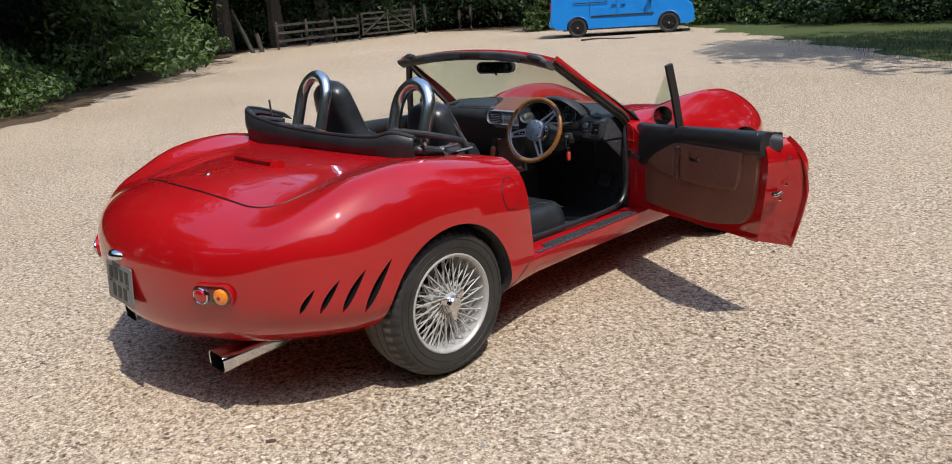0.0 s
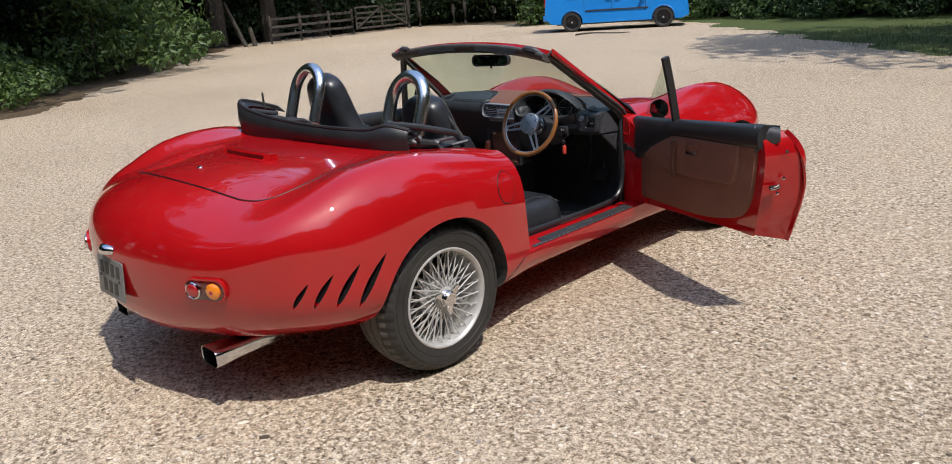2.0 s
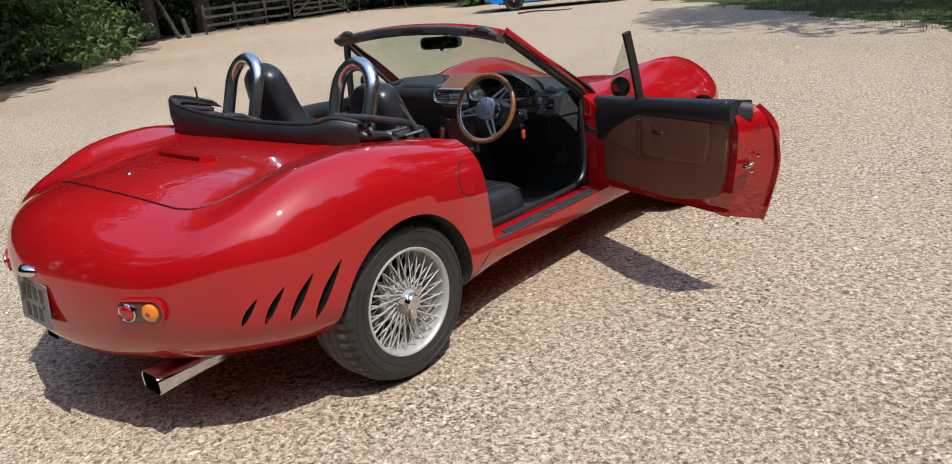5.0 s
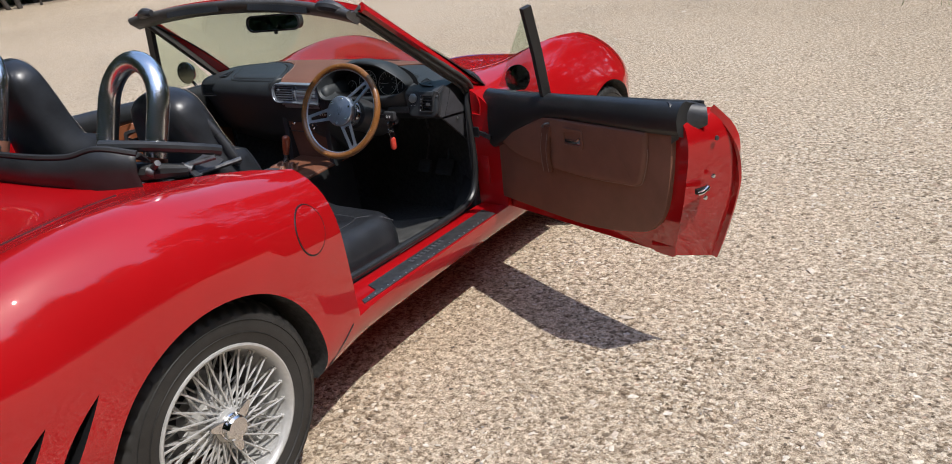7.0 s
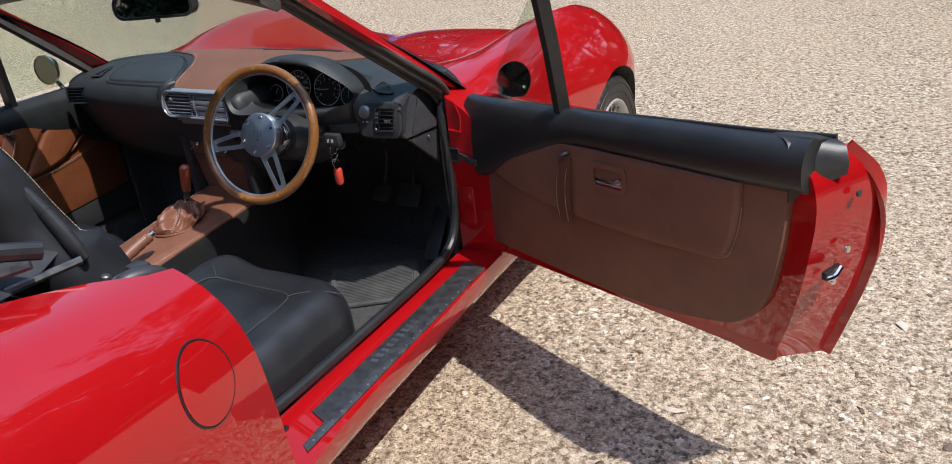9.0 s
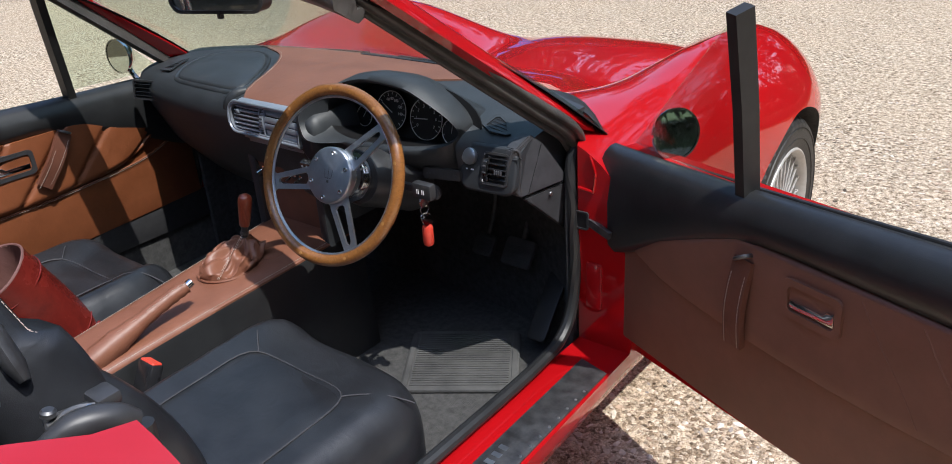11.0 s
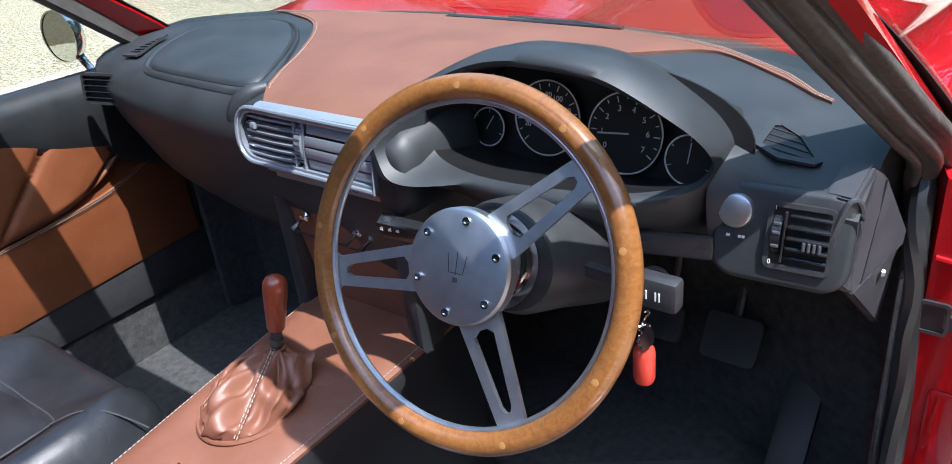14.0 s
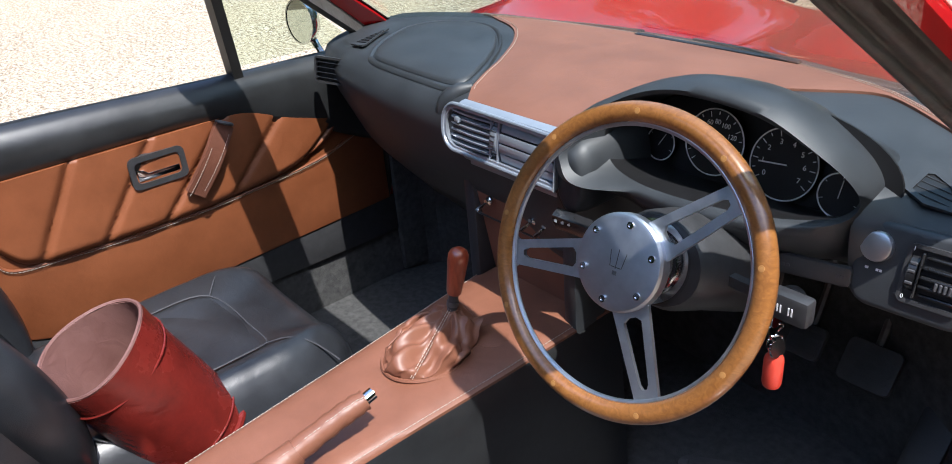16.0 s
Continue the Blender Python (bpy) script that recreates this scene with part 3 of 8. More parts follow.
def door_outline(grow=0.0):
    """The door's side view as (y, z)."""
    zs = [DOOR_LOW - grow + (1.25 - DOOR_LOW) * i / 16 for i in range(17)]
    back = [(door_back(min(z, 1.0)) - grow, z) for z in zs]
    return back + [(1.60 + grow, 1.25), (1.60 + grow, DOOR_LOW - grow)]


def cockpit_outline():
    """The open cockpit from above, as (x, y), right half then left."""
    r = [(0, 0.13), (0.3, 0.13), (0.52, 0.16), (0.655, 0.24), (0.735, 0.38), (0.785, 0.47), (0.795, 0.56), (0.735, 0.60), (0.735, 1.1), (0.745, 1.60), (0.70, 1.70), (0.5, 1.78), (0.25, 1.82), (0, 1.83)]
    return r + [(-x, y) for x, y in r[-2:0:-1]]


def gill(i):
    """The four slits behind the rear wheel: (y, z) lens outlines, growing forwards."""
    (y0, low), (y1, high) = (((-0.692, 0.498), (-0.640, 0.597)), ((-0.628, 0.489), (-0.552, 0.618)), ((-0.550, 0.475), (-0.447, 0.636)), ((-0.462, 0.451), (-0.328, 0.651)))[i]
    width = (0.020, 0.026, 0.033, 0.040)[i]
    out = []
    for k in range(13):
        t = k / 12
        out.append((y0 + (y1 - y0) * t * (1.15 - 0.15 * t), low + (high - low) * t))
    back = []
    for k in range(11, 0, -1):
        t = k / 12
        y, z = out[k]
        back.append((y - width * math.sin(math.pi * t) ** 0.8, z))
    return out + back


car = thing("sports_car", "red open two-seat sports car with one door open on gravel", "car")


def build_body():
    to_x = Matrix(((0, 0, 1, 0), (1, 0, 0, 0), (0, 1, 0, 0), (0, 0, 0, 1)))
    cut = [prism(cockpit_outline(), 1.2, Matrix.Translation((0, 0, 0.235)))]
    for s in (1, -1):
        cut.append(prism(door_outline(), 0.9, Matrix.Translation((0.66 if s > 0 else -1.56, 0, 0)) @ to_x))
        for y in (AXLE_R, AXLE_F):
            cut.append(cylinder_x(y, 0.328, 0.372 if y < 1 else 0.365, 0.63 if s > 0 else -1.3, 1.3 if s > 0 else -0.63))
        for i in range(4):
            o = gill(i)
            x0 = skin_side(o[6][0], o[6][1]) - 0.045
            cut.append(prism(o, 0.4, Matrix.Translation((x0 if s > 0 else -x0 - 0.4, 0, 0)) @ to_x))
    bm = carve(body_solid(), cut)
    bm.normal_update()
    for f in bm.faces:
        c, n = f.calc_center_median(), f.normal
        for y in (AXLE_R, AXLE_F):
            d = Vector((c.y - y, c.z - 0.328))
            if d.length < 0.374 and abs(c.x) < skin_side(c.y, c.z) - 0.002 and abs(c.x) > 0.6:
                f.material_index = 1
        if abs(c.x) < 0.747 and 0.12 < c.y < 1.84 and c.z < skin_top(c.x, c.y) - 0.01 and c.z > 0.23:
            if c.x < 0.66 or (c.y < 0.5 and n.x * c.x < 0) or n.z > 0.8 and c.z < 0.3:
                f.material_index = 1
        if c.y < -0.3 and abs(c.x) > 0.7 and c.z < 0.7 and c.z > 0.4 and abs(c.x) < skin_side(c.y, c.z) - 0.008:
            f.material_index = 2
    return part("body", bm, [RED, CARPET, DIAL_BLACK], car, "glossy red bodywork", degrees=28)


body = build_body()


def patch(inside, x0, x1, y0, y1, nx, ny, lift, thick):
    """A panel that lies on the skin, over a warped grid."""
    top, low = [], []
    for j in range(ny + 1):
        rt, rl = [], []
        for i in range(nx + 1):
            x, y = inside(i / nx, j / ny)
            z = skin_top(x, y)
            e = 0.004
            nrm = Vector((skin_top(x - e, y) - skin_top(x + e, y), skin_top(x, y - e) - skin_top(x, y + e), 2 * e)).normalized()
            p = Vector((x, y, z))
            rt.append(p + nrm * lift)
            rl.append(p - nrm * thick)
        top.append(rt)
        low.append(rl)
    return top, low


def sheet(top, low):
    bm = bmesh.new()
    a = [[bm.verts.new(p) for p in r] for r in top]
    b = [[bm.verts.new(p) for p in r] for r in low]
    ny, nx = len(top) - 1, len(top[0]) - 1
    for j in range(ny):
        for i in range(nx):
            bm.faces.new((a[j][i], a[j][i + 1], a[j + 1][i + 1], a[j + 1][i]))
            bm.faces.new((b[j][i], b[j + 1][i], b[j + 1][i + 1], b[j][i + 1]))
    for i in range(nx):
        bm.faces.new((a[0][i], b[0][i], b[0][i + 1], a[0][i + 1]))
        bm.faces.new((a[ny][i], a[ny][i + 1], b[ny][i + 1], b[ny][i]))
    for j in range(ny):
        bm.faces.new((a[j][0], a[j + 1][0], b[j + 1][0], b[j][0]))
        bm.faces.new((a[j][nx], b[j][nx], b[j + 1][nx], a[j + 1][nx]))
    bmesh.ops.recalc_face_normals(bm, faces=bm.faces[:])
    return bm


def boot():
    def edge(v):
        return keyed([(0, 0.49), (0.03, 0.535), (0.08, 0.57), (0.18, 0.605), (0.35, 0.63), (0.6, 0.62), (1.0, 0.585)], v)

    def inside(u, v):
        y = -0.655 + 0.735 * v
        x = (2 * u - 1) * edge(v)
        return x, y - 0.060 * (1 - (2 * u - 1) ** 2) * (1 - v) ** 3
    top, low = patch(inside, 0, 0, 0, 0, 40, 48, 0.0035, 0.02)
    part("boot_lid", sheet(top, low), RED, car, "curved red boot lid with a raised lip", degrees=50)
    rim = [top[0][i] for i in range(0, 41, 2)]
    right = [top[j][40] for j in range(0, 49, 1)]
    left = [top[j][0] for j in range(48, -1, -1)]
    line = [p + Vector((0, -0.004, -0.0025)) for p in left[:-1] + rim + right[1:]]
    part("boot_seal", tube(line, 0.0024, 6), DIAL_BLACK, car, "thin black shut line")
    # brake lamp set in a red plinth on the lid
    pts = [Vector((x, -0.320 - 0.010 * (1 - (x / 0.205) ** 2), skin_top(x, -0.320) + 0.016)) for x in [-0.205 + 0.041 * i for i in range(11)]]
    part("brake_light_plinth", tube(pts, 1.0, shape=[(-0.026, -0.020), (-0.022, 0.014), (0.010, 0.016), (0.036, -0.020)]), RED, car)
    pts = [p + Vector((0, -0.024, 0.0)) for p in pts[1:-1]]
    part("brake_light", tube(pts, 1.0, shape=[(-0.004, -0.012), (-0.004, 0.009), (0.004, 0.010), (0.004, -0.012)]), DARK_LENS, car, "dark red brake light strip")
    z = skin_top(0, -0.575)
    lock = part("boot_lock", revolve([(-0.01, 0.014), (0.004, 0.014), (0.008, 0.011), (0.008, 0)], 20, "Z"), CHROME, car, "chrome boot lock", place=pose(0, -0.575, z, 25, 0, 0))
    part("lock_barrel", box(0.003, 0.012, 0.002, (0, 0, 0.0085)), DARK_BAR, lock)


boot()


def side_point(y, z, lift=0.0, s=1):
    x = skin_side(y, z)
    e = 0.004
    n = Vector((1, -(skin_side(y + e, z) - skin_side(y - e, z)) / (2 * e), -(skin_side(y, z + e) - skin_side(y, z - e)) / (2 * e))).normalized()
    p = Vector((x, y, z)) + n * lift
    return Vector((p.x * s, p.y, p.z)), Vector((n.x * s, n.y, n.z))


def fuel_flap():
    cy, cz, r = 0.405, 0.744, 0.061
    rings_t, rings_l = [], []
    for k in range(7):
        q = r * k / 6
        rings_t.append([side_point(cy + max(q, 1e-4) * math.cos(a), cz + 1.15 * max(q, 1e-4) * math.sin(a), 0.0025)[0] for a in [2 * math.pi * i / 40 for i in range(40)]])
    rings_t.append([side_point(cy + r * math.cos(a), cz + 1.15 * r * math.sin(a), -0.01)[0] for a in [2 * math.pi * i / 40 for i in range(40)]])
    part("fuel_flap", loft(rings_t), RED, car, "round red fuel filler flap")
    ring = [side_point(cy + (r + 0.002) * math.cos(a), cz + 1.15 * (r + 0.002) * math.sin(a), 0.0)[0] for a in [2 * math.pi * i / 48 for i in range(48)]]
    part("flap_seal", tube(ring, 0.0026, 6, closed=True), DIAL_BLACK, car)
    sill_gap = [side_point(y, z, 0.0005)[0] for y, z in ((0.345, 0.275), (0.40, 0.305), (0.47, 0.345), (0.525, 0.373))]
    part("sill_gap", tube(sill_gap, 0.0026, 6), DIAL_BLACK, car)


fuel_flap()


def tail_lamp(s):
    cy, cz = -0.902, 0.590
    p, n = side_point(cy, cz, 0.002, s)
    m = facing(p, n)
    plinth = part("tail_lamp", prism(round_rect(0.182, 0.080, 0.038, 8), 0.020, m @ Matrix.Translation((0, 0, -0.008)), 0.006), DARK_LENS, car, "oval tail lamp with red and amber lenses")
    part("surround", frame_ring(round_rect(0.196, 0.094, 0.045, 8), round_rect(0.180, 0.078, 0.037, 8), 0.016, m @ Matrix.Translation((0, 0, -0.006))), RED, plinth)
    for dx, lens, lab in ((-0.047 * s, RED_LENS, "red tail lamp lens"), (0.046 * s, AMBER, "amber indicator lens")):
        q = m @ Matrix.Translation((dx, 0, 0.010))
        r = 0.029 if lens is RED_LENS else 0.032
        b = revolve([(0, r), (0.008, r), (0.014, r * 0.85), (0.018, r * 0.5), (0.019, 0)], 32, "Z")
        b.transform(q)
        part("lens", b, lens, plinth, lab)
        if lens is RED_LENS:
            b = revolve([(0, r + 0.005), (0.008, r + 0.006), (0.012, r + 0.002), (0.009, r - 0.001)], 36, "Z")
            b.transform(q)
            part("bezel", b, CHROME, plinth, "thin chrome bezel")
        else:
            b = revolve([(0.0, 0.010), (0.012, 0.012), (0.0195, 0.008), (0.0205, 0)], 20, "Z")
            b.transform(q)
            part("bulb", b, RED_LENS, plinth)


tail_lamp(1)
tail_lamp(-1)


def plate():
    y0, z0 = -1.040, 0.556
    m = Matrix.Translation((0, y0, z0)) @ Matrix.Rotation(radians(90 - 6), 4, "X")
    p = part("number_plate", prism(round_rect(0.27, 0.17, 0.008), 0.006, m, 0.001), PLATE, car, "square weathered number plate")
    for row, k in ((0.038, 4), (-0.038, 3)):
        for i in range(k):
            b = box(0.036, 0.054, 0.0015, ((i - (k - 1) / 2) * 0.058, row, 0.0066))
            b.transform(m)
            part("plate_bar", b, DARK_BAR, p)
    for dx in (-0.10, 0.10):
        b = revolve([(0.006, 0.007), (0.010, 0.006), (0.011, 0)], 12, "Z")
        b.transform(m @ Matrix.Translation((dx, 0.0, 0)))
        part("plate_screw", b, DARK_BAR, p)
    lamp = tube(spline([(-0.055, y0 + 0.035, 0.672), (0, y0 - 0.004, 0.684), (0.055, y0 + 0.035, 0.672)], 8), [0.012 + 0.012 * math.sin(math.pi * i / 16) for i in range(17)], 12)
    part("plate_lamp", lamp, CHROME, car, "chrome number plate lamp")


plate()


def exhaust(s):
    cx = 0.452 * s
    rings = []
    for y, g in ((-0.88, 1.0), (-0.872, 1.03), (-0.80, 0.95), (-0.6, 0.85), (-0.55, 0.5), (-0.2, 0.5)):
        o = round_rect(0.128 * g, 0.074 * g, 0.022 * g, 6)
        rings.append([(cx + a + 0.04 * s * max(0, y + 0.6), y, 0.258 + b) for a, b in o])
    inner = []
    for y, g in ((-0.55, 0.6), (-0.878, 0.93)):
        o = round_rect(0.128 * g, 0.074 * g, 0.020 * g, 6)
        inner.append([(cx + a, y, 0.258 + b) for a, b in o])
    part("exhaust_tip", loft([*rings[::-1], *inner[::-1]], True, True), WORN_CHROME, car, "flattened chrome exhaust tip")


exhaust(1)
exhaust(-1)


# ---- wheels ----
def wheel(x, y, s):
    """A wire wheel on its tyre; s is the side it faces."""
    place = pose(x, y, TYRE_R, 0, 0, 0 if s > 0 else 180)
    R, lip, w = TYRE_R, 0.215, 0.240
    prof = []
    for h, r in ((-0.5, 0.215), (-0.52, 0.240), (-0.545, 0.270), (-0.53, 0.303), (-0.47, 0.319), (-0.40, 0.328), (-0.2, R), (-0.19, R - 0.008), (-0.165, R - 0.008), (-0.155, R), (0.0, R), (0.01, R - 0.008),
                 (0.035, R - 0.008), (0.045, R), (0.2, R), (0.21, R - 0.008), (0.235, R - 0.008), (0.245, R), (0.40, 0.328), (0.47, 0.319), (0.53, 0.303), (0.545, 0.270), (0.535, 0.250), (0.52, 0.238), (0.5, 0.215)):
        prof.append((h * w, r))
    n = 192
    rings = []
    for k in range(n):
        a = 2 * math.pi * k / n
        ring = []
        for h, r in prof:
            hh = abs(h) / w
            rr = r
            if 0.25 < hh < 0.48 and r > 0.316 and k % 4 == 0:
                rr = r - 0.008
            ring.append((h, rr * math.cos(a), rr * math.sin(a)))
        rings.append(ring)
    rings.append(rings[0])
    bm = loft(rings, True, False)
    bmesh.ops.remove_doubles(bm, verts=bm.verts[:], dist=1e-6)
    for f in bm.faces:
        c = f.calc_center_median()
        f.material_index = 1 if abs(c.x) < 0.44 * w and math.hypot(c.y, c.z) > R - 0.0065 else 0
    tyre = part("wheel", bm, [RUBBER, DUSTY_RUBBER], car, "wire wheel with a road tyre", place=place, degrees=40)
    for rr in (0.256, 0.290):
        part("sidewall_ridge", revolve([(0.548 * w - 0.004, rr - 0.002), (0.549 * w, rr), (0.548 * w - 0.004, rr + 0.002)], 72), RUBBER, tyre)
    rim = revolve([(0.119, 0.226), (0.126, 0.224), (0.128, 0.219), (0.125, 0.214), (0.119, 0.209), (0.108, 0.205), (0.070, 0.203), (0.03, 0.192), (-0.02, 0.190), (-0.10, 0.212), (-0.118, 0.236)], 96)
    part("rim", rim, RIM_PAINT, tyre, "silver painted wire wheel rim")
    for row, (nn, hub_h, hub_r, rim_h, rim_r, twist) in enumerate(((24, 0.100, 0.046, 0.078, 0.202, 0.50), (24, 0.104, 0.046, 0.102, 0.206, -0.50), (18, 0.035, 0.066, 0.050, 0.196, 0.42), (18, 0.035, 0.066, 0.025, 0.191, -0.42))):
        for k in range(nn):
            a = 2 * math.pi * (k + 0.25 * row) / nn
            b = a + twist
            p = Vector((hub_h, hub_r * math.cos(b), hub_r * math.sin(b)))
            q = Vector((rim_h, rim_r * math.cos(a), rim_r * math.sin(a)))
            bm = tube([p, q], 0.0034, 5)
            part("spoke", bm, RIM_PAINT, tyre)
    for nn, h, r in ((24, 0.102, 0.206), (24, 0.078, 0.202)):
        for k in range(nn):
            a = 2 * math.pi * (k + (0.25 if h > 0.09 else 0)) / nn
            part("spoke_nipple", box(0.010, 0.009, 0.009, (h, (r - 0.003) * math.cos(a), (r - 0.003) * math.sin(a)), 0.001, 1), RIM_PAINT, tyre)
    part("hub", revolve([(0.0, 0.085), (0.030, 0.082), (0.040, 0.070), (0.046, 0.052), (0.095, 0.048), (0.110, 0.046), (0.114, 0.038), (0.114, 0)], 40), RIM_PAINT, tyre, "silver wheel hub")
    cap = revolve([(0.110, 0.037), (0.122, 0.037), (0.126, 0.034), (0.128, 0.036), (0.140, 0.035), (0.146, 0.030), (0.148, 0.020), (0.148, 0.0)], 36)
    ears = []
    for k in range(3):
        e = prism([(0.015, -0.020), (0.055, -0.016), (0.078, -0.006), (0.078, 0.006), (0.055, 0.012), (0.015, 0.020)], 0.009, None, 0.002)
        e.transform(Matrix.Rotation(radians(120 * k + 35), 4, "X") @ Matrix.Translation((0.122, 0, 0)) @ Matrix(((0, 0, 1, 0), (1, 0, 0, 0), (0, 1, 0, 0), (0, 0, 0, 1))))
        ears.append(e)
    part("knock_off_cap", merge(cap, *ears), CHROME, tyre, "three-eared chrome knock-off cap")
    part("brake_drum", revolve([(-0.09, 0.0), (-0.09, 0.13), (-0.04, 0.135), (-0.03, 0.12), (-0.03, 0)], 36), STEEL, tyre, "dark brake disc")
    return tyre


for wx, wy, ws in ((0.822, AXLE_R, 1), (-0.822, AXLE_R, -1), (0.79, AXLE_F, 1), (-0.79, AXLE_F, -1)):
    wheel(wx, wy, ws)


# ---- doors ----
def mirrored(bm, s):
    if s < 0:
        bm.transform(Matrix.Diagonal((-1, 1, 1, 1)))
        bmesh.ops.reverse_faces(bm, faces=bm.faces[:])
    return bm


def seam(points, x, r=0.0022):
    """A piped seam on a door's inner face, through (y, z) points."""
    return tube([Vector((x, y, z)) for y, z in points], r, 6)


def door_x(y, z):
    """How far out the door's skin is."""
    if z < 0.58:
        return skin_side(y, z)
    return half_width(y) - 1.05 * (z - 0.58) ** 2


def door(s, degrees):
    """The door as it hangs shut, then swung about its hinge."""
    pivot = HINGE + Vector((0, 0, 0.6))
    swing = Matrix.Translation(pivot) @ Matrix.Rotation(radians(degrees), 4, "Z") @ Matrix.Rotation(radians(-3.3 if s > 0 else 0), 4, "X") @ Matrix.Translation(-pivot)
    up = 0.0 if s > 0 else 0.025
    low_edge = 0.355 if s > 0 else DOOR_LOW + 0.012

    def rear(z):
        return keyed([(0.30, 0.600), (0.36, 0.575), (0.43, 0.545), (0.5, 0.518), (0.63, 0.486), (0.75, 0.469), (0.80, 0.476), (0.87, 0.515)], z) if s > 0 else door_back(z)
    panel_mat = DULL_BROWN if s > 0 else BROWN

    def put(name, bm, material, parent, label="", flat=False, deg=32):
        mirrored(bm, s)
        if parent is None:
            return part(name, bm, material, car, label, place=swing, flat=flat, degrees=deg)
        return part(name, bm, material, parent, label, flat=flat, degrees=deg)

    rings = []
    for k in range(25):
        z = low_edge + (0.852 - low_edge) * k / 24
        yb, yf = rear(z) + 0.004, 1.594
        foot = max(0.0, 1 - (z - low_edge) / 0.12) if s > 0 else 0.0
        outer = []
        for i in range(15):
            y = yb + (yf - yb) * i / 14
            outer.append((door_x(y, z) - 0.001 - (0.004 if i in (0, 14) else 0), y, z - 0.026 * foot * (1 - i / 14)))
        t = max(0.0, (0.50 - z) / 0.12)
        ix = 0.742 + 0.018 * min(1.0, t)
        inner = [(ix, yf + (yb + 0.03 - yf) * i / 6, z + 0.014 * foot * i / 6) for i in range(7)]
        rings.append(outer + inner)
    d = put("driver_door" if s > 0 else "passenger_door", loft(rings), RED, None,
            "open red driver's door trimmed in brown and black leather" if s > 0 else "closed passenger door trimmed in tan and black leather", deg=28)
    # hem of the skin that stands proud of the latch face
    hem = [Vector((door_x(rear(z) + 0.002, z) - 0.004, rear(z) + 0.001, z - (0.026 * max(0.0, 1 - (z - low_edge) / 0.12) if s > 0 else 0.0))) for z in [low_edge + (0.852 - low_edge) * k / 20 for k in range(21)]]
    put("skin_hem", tube(hem, 1.0, shape=[(-0.006, -0.014), (-0.006, 0.010), (0.004, 0.010), (0.004, -0.014)]), RED, d)

    # flat lower trim with one big rounded corner
    px = 0.722
    if s > 0:
        out = [(1.575, 0.410), (1.02, 0.398), (0.74, 0.432), (0.655, 0.465), (0.598, 0.535), (0.566, 0.66), (0.549, 0.79), (1.25, 0.80), (1.575, 0.70)]
    else:
        out = [(1.575, 0.475), (0.86, 0.445), (0.74, 0.455), (0.64, 0.50), (0.585, 0.58), (0.562, 0.70), (0.550, 0.815), (1.25, 0.82), (1.575, 0.74)]
    to_x = Matrix(((0, 0, -1, 0), (1, 0, 0, 0), (0, 1, 0, 0), (0, 0, 0, 1)))
    smooth_out = [(v.x, v.y) for v in spline([(y, z, 0) for y, z in out[:7]], 5)] + out[7:]
    put("lower_trim", prism(smooth_out[::-1], 0.028, Matrix.Translation((px + 0.028, 0, 0)) @ to_x, 0.006), panel_mat, d, "smooth leather trim panel")
    if s < 0:
        put("kick_strip", box(0.012, 1.02, 0.10, (0.733, 1.085, 0.425), 0.003), BLACK_PLASTIC, d, "black plastic strip under the trim")
    # padded upper part with slanting seams
    pad = [(1.50, 0.655), (1.38, 0.618), (1.15, 0.597), (0.95, 0.592), (0.80, 0.598), (0.705, 0.606), (0.675, 0.645), (0.655, 0.72), (0.65, 0.79), (1.2, 0.79), (1.42, 0.71)]
    pad = [(y, z + up) for y, z in pad]
    ps = [(v.x, v.y) for v in spline([(y, z, 0) for y, z in pad[:9]], 5)] + pad[9:]
    if s > 0:
        b = puff(ps[::-1], 0.017, Matrix.Translation((px, 0, 0)) @ to_x, 6, 0.06)
    else:
        lines = ((0.757, 0.634, 0.848, 0.794), (0.878, 0.626, 1.007, 0.802), (1.014, 0.635, 1.157, 0.792), (1.166, 0.637, 1.291, 0.771), (1.348, 0.660, 1.430, 0.722))
        top, low = [], []
        for j in range(29):
            rt, rl = [], []
            for i in range(101):
                y = 0.668 + 0.812 * i / 100
                zb = keyed([(0.668, 0.745), (0.69, 0.682), (0.735, 0.634), (0.79, 0.624), (1.02, 0.620), (1.17, 0.628), (1.30, 0.643), (1.40, 0.678), (1.48, 0.725)], y)
                zt = keyed([(0.668, 0.815), (1.2, 0.815), (1.35, 0.765), (1.48, 0.735)], y)
                z = zb + (zt - zb) * j / 28
                near = min(abs((y - y0) - (z - z0) * (y1 - y0) / (z1 - z0)) for y0, z0, y1, z1 in lines)
                rim = min(1.0, min(z - zb, 0.05) / 0.018)
                h = 0.015 * rim ** 0.5 if rim > 0 else 0.0
                h *= 1 - 0.75 * math.exp(-(near / 0.0065) ** 2)
                h += 0.003 * min(1.0, near / 0.05) * max(0.0, rim)
                rt.append(Vector((px - 0.002 - h, y, z)))
                rl.append(Vector((px + 0.004, y, z)))
            top.append(rt)
            low.append(rl)
        b = sheet(top, low)
    put("padded_trim", b, panel_mat, d, "padded leather panel with slanting seams", deg=75)
    low = [p for p in ps if p[1] < 0.735]
    put("pocket_seam", tube([Vector((px - 0.001, y, z)) for y, z in low], 0.0035, 6), panel_mat, d)
    put("pocket_stitching", stitches([Vector((px - 0.0045, y, z - 0.003)) for y, z in low]), THREAD, d, "pale stitching", flat=True)
